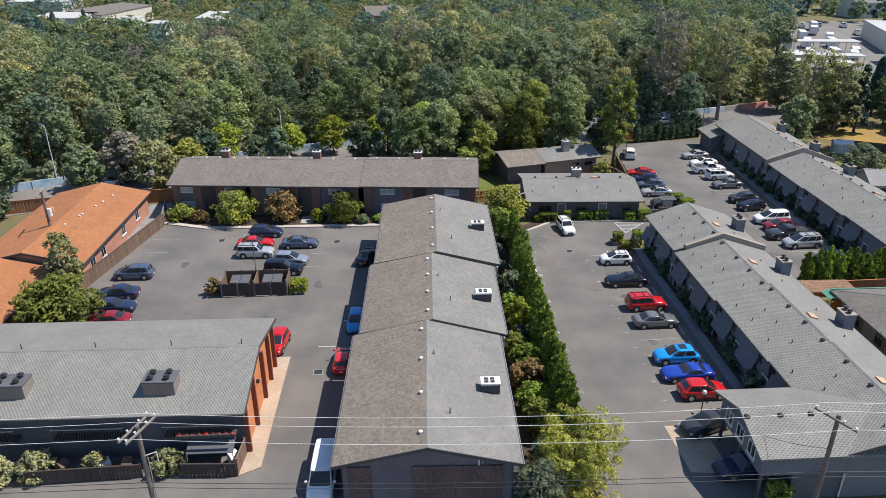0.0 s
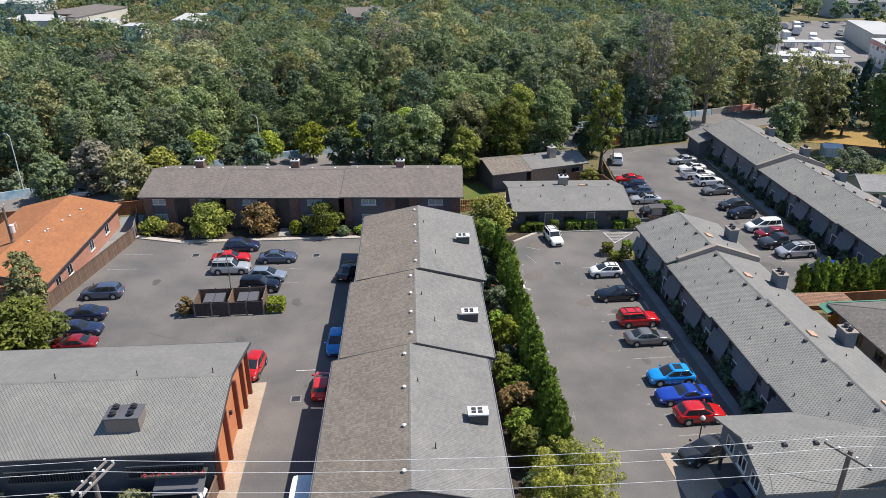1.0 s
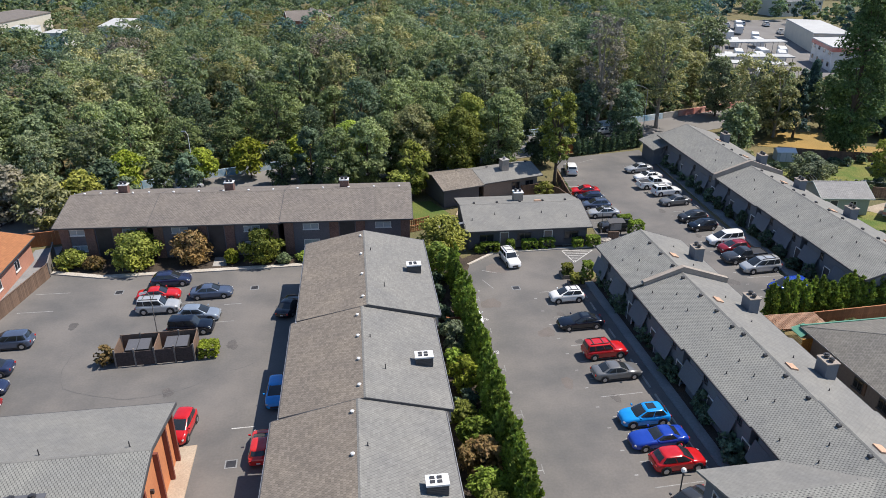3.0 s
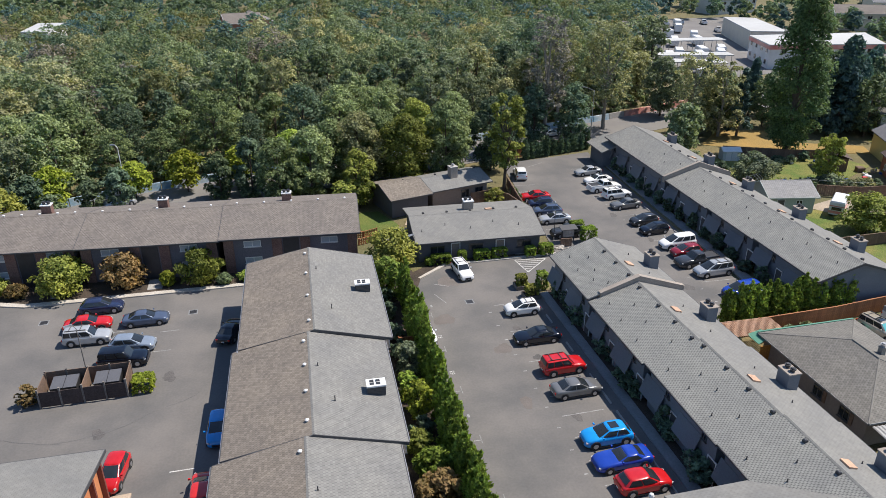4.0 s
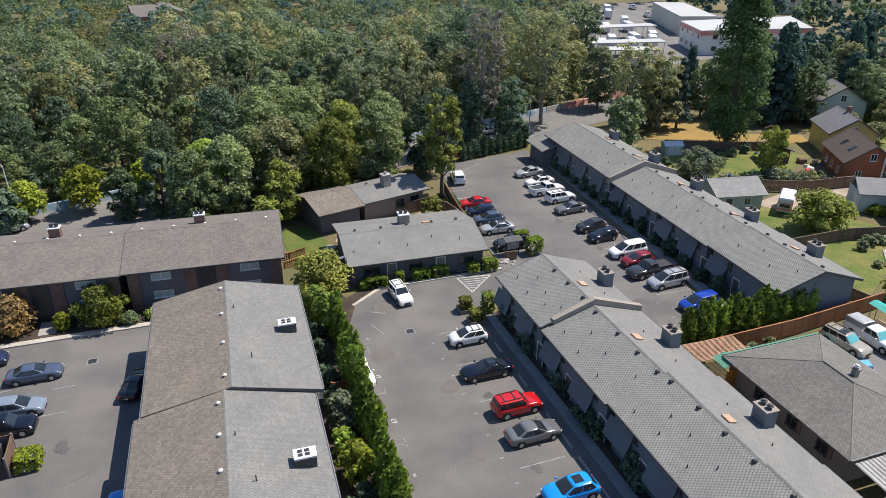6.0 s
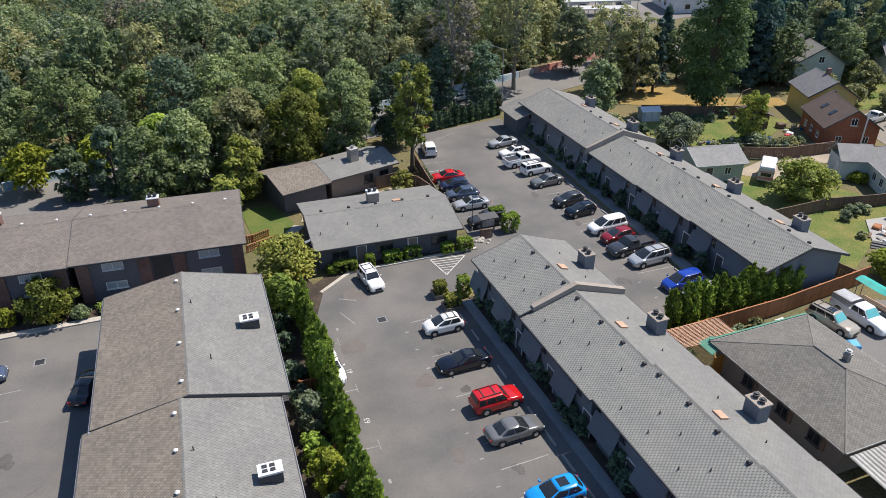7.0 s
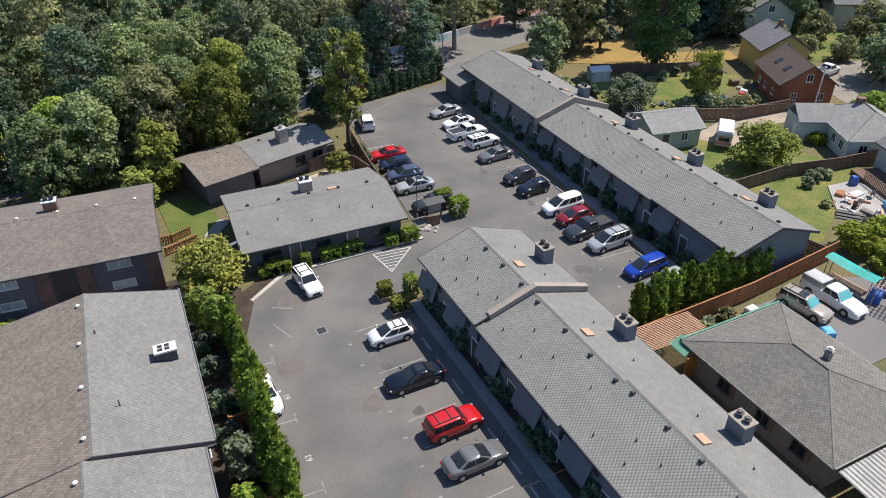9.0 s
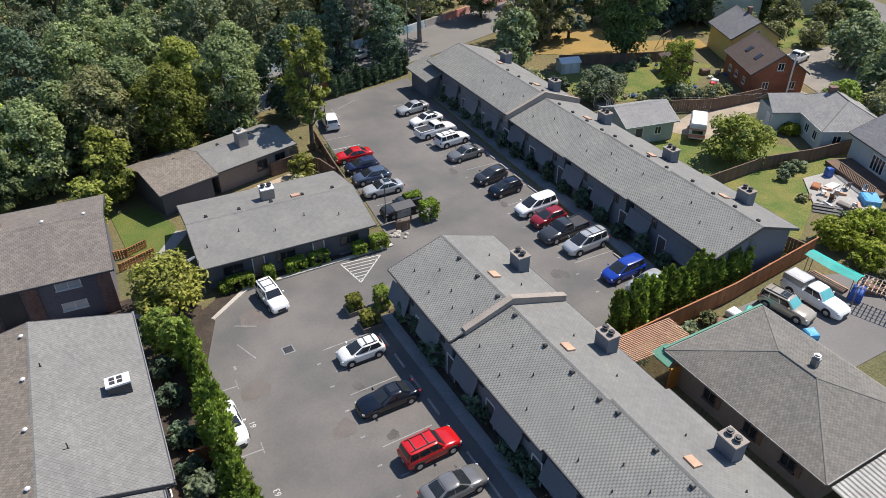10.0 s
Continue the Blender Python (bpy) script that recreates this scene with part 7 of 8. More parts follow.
def street_lamp(x, y, h, arm, rz, material, label, r=0.09):
    ob = thing("street_lamp", label, "street lamp", x, y, -0.06, rz, "street lamps")
    part("pole", Mb().tube((0, 0, 0), (0, 0, h), r, r * 0.6), material, ob)
    part("base", Mb().tube((0, 0, 0), (0, 0, 0.5), r * 1.9, r * 1.6), concrete, ob)
    c = Mb()
    pts = [(arm * k / 5, 0, h - 0.05 + 0.5 * math.sin(k / 5 * 1.4)) for k in range(6)]
    for a, b in zip(pts, pts[1:]):
        c.tube(a, b, r * 0.5, r * 0.5, 6)
    part("arm", c, material, ob)
    e = pts[-1]
    part("lamp_head", Mb().loft([[(e[0] - 0.1, -0.08, e[2] - 0.05), (e[0] - 0.1, 0.08, e[2] - 0.05), (e[0] - 0.1, 0.06, e[2] + 0.08), (e[0] - 0.1, -0.06, e[2] + 0.08)], [(e[0] + 0.6, -0.14, e[2] - 0.08), (e[0] + 0.6, 0.14, e[2] - 0.08), (e[0] + 0.6, 0.08, e[2] + 0.06), (e[0] + 0.6, -0.08, e[2] + 0.06)]]), metal_grey, ob)
    return ob


street_lamp(-52.9, 106.5, 9.0, 0.4, 160, metal_white, "tall pale street lamp by the road")
street_lamp(-20.3, 118.5, 8.0, 0.4, 160, metal_white, "tall pale street lamp by the road")
street_lamp(56.5, 128.6, 10.0, 1.8, 140, metal_grey, "tall grey street lamp with a curved arm")
street_lamp(37.5, 113.6, 5.2, 0.4, 80, metal_dark, "slim dark lot lamp with a pale head", 0.06)
street_lamp(34.8, 91.0, 4.6, 0.3, 80, metal_dark, "slim dark lot lamp", 0.05)
street_lamp(-16.6, 71.75, 5.6, 0.3, 200, wood_grey, "slim lot lamp behind the bin enclosure", 0.06)
street_lamp(16.3, 88.6, 3.4, 0.3, 200, metal_dark, "slim dark lamp at the kerb's corner", 0.05)
gl = thing("globe_lamp", "dark post lamp with a pale globe beside a driveway", "lamp", 23.3, 44.9, 0, 0)
part("post", Mb().tube((0, 0, 0), (0, 0, 2.9), 0.05), metal_dark, gl)
part("globe", Mb().loft([[(0.2 * math.cos(b) * q, 0.2 * math.sin(b) * q, 2.9 + z_) for b in np.linspace(0, 5.5, 8)] for q, z_ in ((0.4, 0.0), (0.95, 0.1), (1.0, 0.2), (0.7, 0.33), (0.2, 0.38))]), trim_white, gl)
part("arm", Mb().tube((0, 0, 2.6), (0.5, -0.2, 2.75), 0.03), metal_dark, gl)


def utility_pole(x, y, h, rz, label, arms=2):
    ob = thing("utility_pole", label, "utility pole", x, y, -0.06, rz, "utility poles")
    part("pole", Mb().tube((0, 0, 0), (0, 0, h), 0.17, 0.13, 12), wood_pole, ob)
    for k in range(arms):
        zz = h - 0.3 - 0.0 * k
        xx = 0.26 if k else -0.26
        a = part("crossarm", Mb().box(xx - 0.05, -1.35, zz, xx + 0.05, 1.35, zz + 0.12), wood_grey, ob)
        for q in (-1.25, -0.5, 0.5, 1.25):
            part("insulator", Mb().tube((xx, q, zz + 0.12), (xx, q, zz + 0.3), 0.05, 0.07), metal_white, a)
    part("bracket", Mb().tube((0.15, 0, h - 2.2), (0.75, 0.3, h - 2.0), 0.03).tube((0.75, 0.3, h - 2.0), (0.75, 0.3, h - 2.7), 0.03), metal_white, ob)
    part("conduit", Mb().tube((0.2, 0.12, 0), (0.2, 0.12, h - 2.4), 0.035), metal_grey, ob)
    return ob


utility_pole(-16.05, 34.6, 10.0, -20, "weathered wooden utility pole with twin crossarms")
utility_pole(25.6, 32.9, 10.2, 28, "leaning wooden utility pole with a slanted crossarm", 1)
jp = utility_pole(-41.6, 79.5, 8.6, 10, "wooden pole with a white transformer beside a house", 1)
part("transformer", Mb().tube((0.35, 0, 5.6), (0.35, 0, 6.5), 0.26, 0.26, 14), metal_white, jp)


def wire(name, a, b, sag, r=0.014, m=None, label="thin overhead power cable between poles"):
    a, b = Vector(a), Vector(b)
    n = 18
    pts = [a.lerp(b, k / n) - Vector((0, 0, sag * 4 * (k / n) * (1 - k / n))) for k in range(n + 1)]
    cu = bpy.data.curves.new(name, "CURVE")
    cu.dimensions, cu.bevel_depth, cu.bevel_resolution = "3D", r, 1
    sp = cu.splines.new("POLY")
    sp.points.add(n)
    for p, q in zip(sp.points, pts):
        p.co = (*q, 1)
    cu.materials.append(m or metal_white)
    return tagged(new(name, cu), label, "cable", "overhead cables")


for dy, za, zb in ((-1.2, 9.95, 10.1), (0.0, 10.2, 10.4), (1.15, 9.95, 10.1)):
    wire("power_cable", (-16.1, 34.6 + dy, za), (25.6, 32.9 + dy * 1.1, zb), 0.7)
    wire("power_cable", (-16.1, 34.6 + dy, za), (-75, 37 + dy, 10.2), 0.8)
    wire("power_cable", (25.6, 32.9 + dy * 1.1, zb), (85, 31 + dy, 10.2), 0.8)
for za in (5.2, 5.6):
    wire("phone_cable", (-16.1, 34.6, za), (25.6, 32.9, za + 0.2), 0.45, 0.02, metal_dark)
    wire("phone_cable", (25.6, 32.9, za + 0.2), (85, 31, za + 0.4), 0.6, 0.02, metal_dark)
    wire("phone_cable", (-16.1, 34.6, za), (-75, 37, za), 0.6, 0.02, metal_dark)
wire("phone_cable", (25.6, 32.9, 7.6), (24.2, 38.0, 4.6), 0.2, 0.015, metal_dark)
wire("phone_cable", (73.6, 95.4, 3.7), (85.8, 88.7, 4.3), 0.25, 0.012, metal_grey)
wire("phone_cable", (91.9, 84.4, 5.6), (125.0, 98.0, 7.5), 0.3, 0.014, metal_dark)

# ---- road edge ----
mural_blue = surf("blue_mural_paint", (0.2, 0.36, 0.5), (0.55, 0.6, 0.62), 0.5, 3.0, 0.8, 0.1, 0.1)
mural_red = surf("red_mural_paint", (0.62, 0.2, 0.17), (0.7, 0.42, 0.36), 0.3, 3.0, 0.8, 0.1, 0.1)
bw = thing("road_barrier", "low concrete road barrier painted with pale blue and red murals", "barrier", -60, wall_y(-60), 0, 0)
x = -60.0
while x < 92:
    y0_, y1_ = wall_y(x), wall_y(x + 3.9)
    d = Vector((3.9, y1_ - y0_))
    ang = math.atan2(d.y, d.x)
    m_ = Matrix.Translation((x + 60, y0_ - wall_y(-60), 0)) @ Matrix.Rotation(ang, 4, "Z")
    part("segment", Mb(m_).loft([[(q, -0.3, -0.06), (q, 0.3, -0.06), (q, 0.12, 1.15), (q, -0.12, 1.15)] for q in (0.02, d.length - 0.02)]), mural_red if x > 68 else mural_blue if x < 66 else concrete, bw)
    x += 4.0

# ---- far yard and buildings ----
def far_hall(name, label, poly, h, walls, roof, windows=0):
    cx, cy = sum(p[0] for p in poly) / len(poly), sum(p[1] for p in poly) / len(poly)
    ob = thing(name, label, "building", cx, cy, -0.06)
    loc = [(px - cx, py - cy) for px, py in poly]
    part("wall", Mb().prism(loc, 0, h - 0.3), walls, ob)
    part("roof", Mb().prism([(px * 1.02, py * 1.02) for px, py in loc], h - 0.3, h), roof, ob)
    for (ax, ay), (bx, by) in zip(loc, loc[1:] + loc[:1]):
        for k in range(windows):
            f = (k + 0.5) / windows
            d = Vector((bx - ax, by - ay))
            mm = Matrix.Translation((ax + d.x * f, ay + d.y * f, 0)) @ Matrix.Rotation(math.atan2(d.y, d.x), 4, "Z")
            for z_ in ((1.0, 4.0) if h > 6 else (1.0,)):
                w_ = part("window", Mb(mm).box(-0.8, -0.08, z_, 0.8, 0.02, z_ + 1.4), trim_white, ob)
                part("pane", Mb(mm).box(-0.68, -0.1, z_ + 0.12, 0.68, -0.02, z_ + 1.28), glass, w_)
    return ob


roof_white = surf("white_membrane_roof", (0.5, 0.5, 0.49), (0.42, 0.42, 0.41), 0.05, 2.0, 0.7, 0.06, 0.05)
far_hall("warehouse", "tan warehouse with a white metal roof", [(146.5, 212), (157, 208.5), (167, 239), (158, 244)], 5.8, wall_cream, roof_white)
far_hall("warehouse", "white hall with a red band and flat white roof", [(133, 184), (164, 178), (174, 197), (138, 200)], 6.5, metal_white, roof_white, 4)
part("red_band", Mb().prism([(-19.6, -5.9), (11.95, -12.0), (22.0, 7.4), (-14.5, 10.5)], 5.2, 6.3), mural_red, bpy.data.objects["warehouse.001"])
rr = random.Random(8)
for k, (x, y) in enumerate(((118, 204), (126, 205), (112, 199), (121, 198), (129, 200), (128, 224), (136, 224), (145, 251), (135, 240), (127, 234), (151, 262), (120, 221), (133, 206), (118, 228), (108, 176), (112, 182), (141, 234))):
    tr_ = thing("trailer", "white travel trailer in a storage yard", "trailer", x, y, 0, rr.uniform(60, 75), "stored trailers")
    part("body", Mb().loft([[(-3.2, -1.2, 0.6), (3.2, -1.2, 0.6), (3.2, 1.2, 0.6), (-3.2, 1.2, 0.6)], [(-3.3, -1.2, 2.6), (2.9, -1.2, 2.6), (2.9, 1.2, 2.6), (-3.3, 1.2, 2.6)], [(-3.2, -1.0, 2.9), (2.7, -1.0, 2.9), (2.7, 1.0, 2.9), (-3.2, 1.0, 2.9)]]), metal_white, tr_)
    for q in (-1.5, 1.2):
        part("window", Mb().box(q - 0.6, -1.24, 1.5, q + 0.6, -1.18, 2.1), glass, tr_)
    for q in (-1.23, 1.03):
        part("wheel", Mb().tube((0, q, 0.35), (0, q + 0.2, 0.35), 0.35, k=12), tyre_mat, tr_)
for x0, y0_, x1, y1_ in ((117, 214, 137, 212), (104, 192, 124, 188), (102, 183, 116, 178)):
    d = Vector((x1 - x0, y1_ - y0_))
    sh = thing("storage_canopy", "long white storage canopy on posts", "canopy", x0, y0_, 0, math.degrees(math.atan2(d.y, d.x)), "storage canopies")
    part("roof", Mb().box(0, -2.4, 3.6, d.length, 2.4, 3.85), roof_white, sh)
    for k in range(6):
        for q in (-2.2, 2.2):
            part("post", Mb().tube((0.5 + k * (d.length - 1) / 5, q, 0), (0.5 + k * (d.length - 1) / 5, q, 3.6), 0.09), metal_grey, sh)
for x, y, c in ((150, 268, "white"), (158, 271, "silver"), (166, 268, "white"), (172, 262, "dark"), (152, 262, "white"), (160, 249, "white")):
    car("pickup" if c == "white" else "suv", c, x, y, 70, state="parked in a storage yard")
for i, (x, y, rz, L_, w_, r_, lab) in enumerate(((200, 318, 70, 26, wall_cream, roof_taupe, "cream townhouse row with a taupe roof"), (219, 242, 64, 30, wall_cream, roof_taupe, "cream townhouse row with a taupe roof"), (262, 270, 70, 34, wall_cream, roof_slate, "cream townhouse row with a grey roof"), (196, 300, 100, 24, wall_blue, roof_slate, "grey townhouse row far off"), (-6, 262, 100, 12, wall_pink, roof_taupe, "brown-roofed house block beyond the woods"), (-2, 262, 10, 14, wall_pink, roof_taupe, "brown-roofed house block beyond the woods"))):
    tb = thing("townhouse", lab, "townhouse", x, y, -0.06, rz, "far townhouses")
    hh = 8.5 if x > 100 else 9.5
    block(tb, 0, -L_ / 2, L_ / 2, 6.0, hh - 2.5, hh, w_, r_, r_, 0.4, trim=trim_white)
    for k in range(max(3, L_ // 4)):
        for z_ in (1.2, 3.9):
            window(tb, pose(-5.6, -L_ / 2 + 2 + 4 * k, z_, 0, 0, -90), 1.6, 1.3)
for poly, h, w_, lab in (([(-121, 246), (-104, 246), (-103, 262), (-119, 264)], 8.0, metal_white, "white warehouse beyond the woods"), ([(-116, 268), (-99, 254), (-92, 284), (-106, 294)], 8.0, wall_cream, "long tan warehouse beyond the woods"), ([(-90, 240), (-84, 239), (-84, 250), (-91, 251)], 8.0, metal_white, "small white hall beyond the woods"), ([(-66, 244), (-59, 243), (-58, 262), (-66, 263)], 8.0, metal_white, "white hall beyond the woods"), ([(-78, 232), (-72, 231), (-71, 238), (-77, 239)], 8.0, metal_white, "small white hall beyond the woods"), ([(96, 330), (128, 326), (130, 345), (98, 349)], 9.0, metal_white, "white hall beyond the woods"), ([(-152, 300), (-130, 296), (-128, 312), (-150, 316)], 8.0, metal_white, "white warehouse beyond the woods")):
    far_hall("warehouse", lab, poly, h, w_, roof_white if "tan" not in lab else roof_taupe)
hb = thing("house", "small house with an orange roof beyond the woods", "house", -104, 212, 0, 20)
block(hb, 0, -4, 4, 3.5, 2.6, 4.2, wall_cream, roof_orange, roof_orange, 0.4)

# ---- yards to the east ----
rvn = thing("camper_van", "white camper with red stripes parked on gravel", "camper", 76.8, 90.6, 0, 42)
rvn.scale = (0.8, 0.82, 0.85)
part("body", Mb().loft([[(-2.9, -1.1, 0.5), (2.2, -1.1, 0.5), (2.2, 1.1, 0.5), (-2.9, 1.1, 0.5)], [(-2.95, -1.15, 2.5), (2.5, -1.15, 2.5), (2.5, 1.15, 2.5), (-2.95, 1.15, 2.5)], [(-2.8, -1.0, 2.75), (2.3, -1.0, 2.75), (2.3, 1.0, 2.75), (-2.8, 1.0, 2.75)]]), metal_white, rvn)
part("stripe", Mb().box(-2.97, -1.17, 0.75, 2.3, 1.17, 1.15), mural_red, rvn)
part("stripe", Mb().box(-2.975, -1.175, 1.9, 2.3, 1.175, 2.05), mural_red, rvn)
part("rear_window", Mb().box(-3.0, -0.75, 1.3, -2.92, 0.75, 1.8), glass, rvn)
part("cab", Mb().loft([[(2.1, -0.95, 0.5), (3.7, -0.9, 0.5), (3.7, 0.9, 0.5), (2.1, 0.95, 0.5)], [(2.1, -0.95, 1.2), (3.6, -0.85, 1.1), (3.6, 0.85, 1.1), (2.1, 0.95, 1.2)], [(2.1, -0.85, 1.9), (2.7, -0.8, 1.9), (2.7, 0.8, 1.9), (2.1, 0.85, 1.9)]]), metal_white, rvn)
for q in (-1.7, 2.8):
    for sy in (-1, 1):
        part("wheel", Mb().tube((q, sy * 0.9, 0.37), (q, sy * 1.1, 0.37), 0.37, k=12), tyre_mat, rvn)
sd = thing("garden_shed", "pale blue garden shed with a white roof in shade", "shed", 76.4, 115.8, -0.06, -15)
sd.scale = (0.85, 0.85, 0.85)
part("wall", Mb().box(-1.7, -1.3, 0, 1.7, 1.3, 2.0), wall_blue, sd)
part("roof", Mb(pose(0, 0, 0, 0, 0, 90)).gable(1.5, -1.9, 1.9, 2.0, 2.6, 0.1), metal_white, sd)
for q in (-0.6, 0.6):
    part("door", Mb().box(q - 0.5, -1.36, 0.1, q + 0.5, -1.3, 1.85), trim_white, sd)
gs = thing("garden_shed", "brown wooden garden shed with an open porch", "shed", 90.0, 107.6, -0.06, -25)
part("wall", Mb().box(-1.8, -1.6, 0, 1.8, 1.6, 2.2), wood_brown, gs)
part("roof", Mb().gable(2.3, -2.0, 2.0, 2.2, 3.0, 0.12), roof_dark, gs)
gh = thing("greenhouse", "small pale framed greenhouse with clear panes", "greenhouse", 72.6, 103.0, -0.06, 25)
for x in (-1.3, -0.65, 0, 0.65, 1.3):
    for y in (-0.9, 0.9):
        part("post", Mb().box(x - 0.03, y - 0.03, 0, x + 0.03, y + 0.03, 1.5), trim_white, gh)
    part("rafter", Mb().tube((x, -0.9, 1.5), (x, 0, 2.1), 0.03, k=5).tube((x, 0, 2.1), (x, 0.9, 1.5), 0.03, k=5), trim_white, gh)
part("sill_frame", Mb().box(-1.33, -0.93, 0.0, 1.33, 0.93, 0.5), wood_grey, gh)
pg = thing("lattice_pergola", "red-brown lattice pergola between two houses", "pergola", 43.6, 63.2, -0.06, -2)
for x in (-2.6, 2.6):
    for y in (-1.1, 1.1):
        part("post", Mb().box(x - 0.06, y - 0.06, 0, x + 0.06, y + 0.06, 2.25), wood_red, pg)
for k in range(17):
    part("slat", Mb().box(-2.85, -1.3 + k * 0.16, 2.32, 2.85, -1.24 + k * 0.16, 2.35), plank_pale, pg)
for k in range(25):
    part("slat", Mb().box(-2.8 + k * 0.23, -1.35, 2.26, -2.74 + k * 0.23, 1.35, 2.31), wood_red, pg)
tl = thing("tarp_shelter", "teal tarpaulin shelter over stored timber", "shelter", 64.3, 62.9, -0.06, -86)
tl.scale = (0.75, 0.65, 1.0)
for x in (-2.8, 2.8):
    for y in (-0.7, 0.7):
        part("post", Mb().tube((x, y, 0), (x, y, 2.05), 0.05), wood_grey, tl)
part("tarpaulin", Mb().loft([[(-3.2, -1.0, 1.95 + 0.05), (-3.2, 0.0, 2.2), (-3.2, 1.0, 2.05), (-3.2, 0, 2.17)], [(0, -1.05, 1.88), (0, 0.0, 2.12), (0, 1.0, 1.98), (0, 0, 2.09)], [(3.2, -1.0, 2.0), (3.2, 0.0, 2.22), (3.2, 1.0, 2.05), (3.2, 0, 2.19)]]), teal_cloth, tl)
for k in range(8):
    part("timber", Mb().box(-2.4 + 0.05 * k, -0.6 + 0.14 * k, 0.0 + 0.0 * k, 2.2, -0.5 + 0.14 * k, 0.3 + 0.08 * (k % 3)), plank_pale if k % 2 else wood_grey, tl)
for k, (x, y, sx, sy, h, m, lab) in enumerate(((61.8, 64.0, 2.4, 1.1, 0.9, wood_grey, "stack of weathered boards"), (64.6, 60.4, 1.4, 1.0, 1.0, blue_plastic, "blue plastic bin"), (66.6, 60.2, 1.1, 1.5, 0.8, wood_brown, "stack of old boards"), (56.9, 59.0, 1.0, 0.9, 0.6, blue_cloth, "bundle under a blue tarpaulin"), (53.6, 63.4, 1.8, 1.0, 0.6, metal_white, "white garden box"), (55.1, 63.3, 1.0, 0.9, 0.5, teal_cloth, "folded teal tarpaulin"), (51.9, 63.5, 1.0, 0.8, 0.5, wood_brown, "old wooden crate"), (81.4, 75.6, 0.7, 0.7, 1.1, blue_plastic, "blue plastic bin"), (79.6, 73.8, 1.6, 0.9, 0.4, metal_white, "white garden table"), (78.0, 74.6, 1.2, 0.8, 0.5, wood_red, "red-brown garden box"), (80.2, 69.8, 2.0, 1.6, 0.8, blue_cloth, "light blue covered garden furniture"), (78.6, 68.4, 1.2, 1.0, 0.5, metal_white, "pale garden clutter"), (77.2, 70.6, 1.4, 0.7, 0.4, wood_grey, "weathered garden bench"), (91.5, 101.5, 1.0, 0.8, 0.7, metal_white, "white patio table"), (90.2, 100.6, 0.8, 0.8, 0.8, red_plastic, "red patio seat"), (93.2, 105.0, 1.2, 1.0, 0.8, wood_brown, "wooden patio bench"))):
    jb = thing("yard_clutter", lab + " in a back yard", "clutter", x, y, -0.06, 23 * k)
    part("body", Mb().loft([[(-sx / 2, -sy / 2, 0), (sx / 2, -sy / 2, 0), (sx / 2, sy / 2, 0), (-sx / 2, sy / 2, 0)], [(-sx / 2, -sy / 2, h * 0.85), (sx / 2, -sy / 2, h * 0.95), (sx / 2, sy / 2, h * 0.85), (-sx / 2, sy / 2, h)], [(-sx * 0.4, -sy * 0.4, h), (sx * 0.4, -sy * 0.35, h * 1.08), (sx * 0.4, sy * 0.4, h), (-sx * 0.35, sy * 0.4, h * 1.1)]]), m, jb)
slab("patio", [(75.0, 72.6), (79.0, 68.2), (84.6, 70.5), (82.0, 76.2), (78.6, 76.6)], -0.06, 0.1, concrete, "pale stone patio with steps", "patio")
for k in range(3):
    st_ = thing("garden_step", "curved dark garden step at a patio", "step", 75.4 - 0.4 * k, 71.2 - 0.3 * k, -0.06, 40, "garden steps")
    part("tread", Mb().box(-0.2, -1.4, 0, 0.2, 1.4, 0.3 - 0.1 * k), trim_dark, st_)
lp = thing("lattice_pergola", "weathered open lattice frame beside a driveway", "pergola", 64.9, 58.7, -0.06, -70)
for x in (-1.7, 1.7):
    for y in (-1.0, 1.0):
        part("post", Mb().box(x - 0.05, y - 0.05, 0, x + 0.05, y + 0.05, 2.0), wood_grey, lp)
for k in range(11):
    part("slat", Mb().box(-1.8 + 0.35 * k, -1.15, 2.0, -1.72 + 0.35 * k, 1.15, 2.06), plank_pale, lp)
for k in range(5):
    part("slat", Mb().box(-1.85, -1.1 + 0.53 * k, 2.065, 1.9, -1.04 + 0.53 * k, 2.1), wood_grey, lp)
sw_ = thing("swing_frame", "wooden swing frame on dry grass", "swing", 96.8, 117.0, -0.06, 20)
part("beam", Mb().tube((-1.4, 0, 2.3), (1.4, 0, 2.3), 0.06), wood_brown, sw_)
for x in (-1.4, 1.4):
    for y in (-0.8, 0.8):
        part("leg", Mb().tube((x, y, 0), (x, 0, 2.3), 0.05), wood_brown, sw_)

rg = random.Random(41)
for k in range(26):
    x, y = (rg.uniform(76, 90), rg.uniform(100.5, 104.5)) if k < 12 else (rg.uniform(79, 93), rg.uniform(107, 112.5)) if k < 20 else (rg.uniform(91, 96), rg.uniform(100, 105))
    m, lab = ((trim_white, "white plastic planter"), (wood_grey, "weathered wooden planter"), (kerb_mat, "pale garden stone"), (blue_plastic, "blue garden tub"), (stucco, "clay flower pot"))[k % 5]
    pot = thing("garden_planter", lab + " in a back garden", "planter", x, y, -0.06, rg.uniform(0, 90), "back garden planters")
    r_, h_ = rg.uniform(0.2, 0.42), rg.uniform(0.25, 0.5)
    part("pot", Mb().tube((0, 0, 0), (0, 0, h_), r_ * 0.75, r_, 9), m, pot)
    fl_ = new("plant", leaf_mesh("plant", [(0, 0, h_ + 0.12, r_ * 0.9)], 40, 0.09, (leaf_silver, leaf_box, leaf_lime)[k % 3], 800 + k))
    fl_.parent = pot

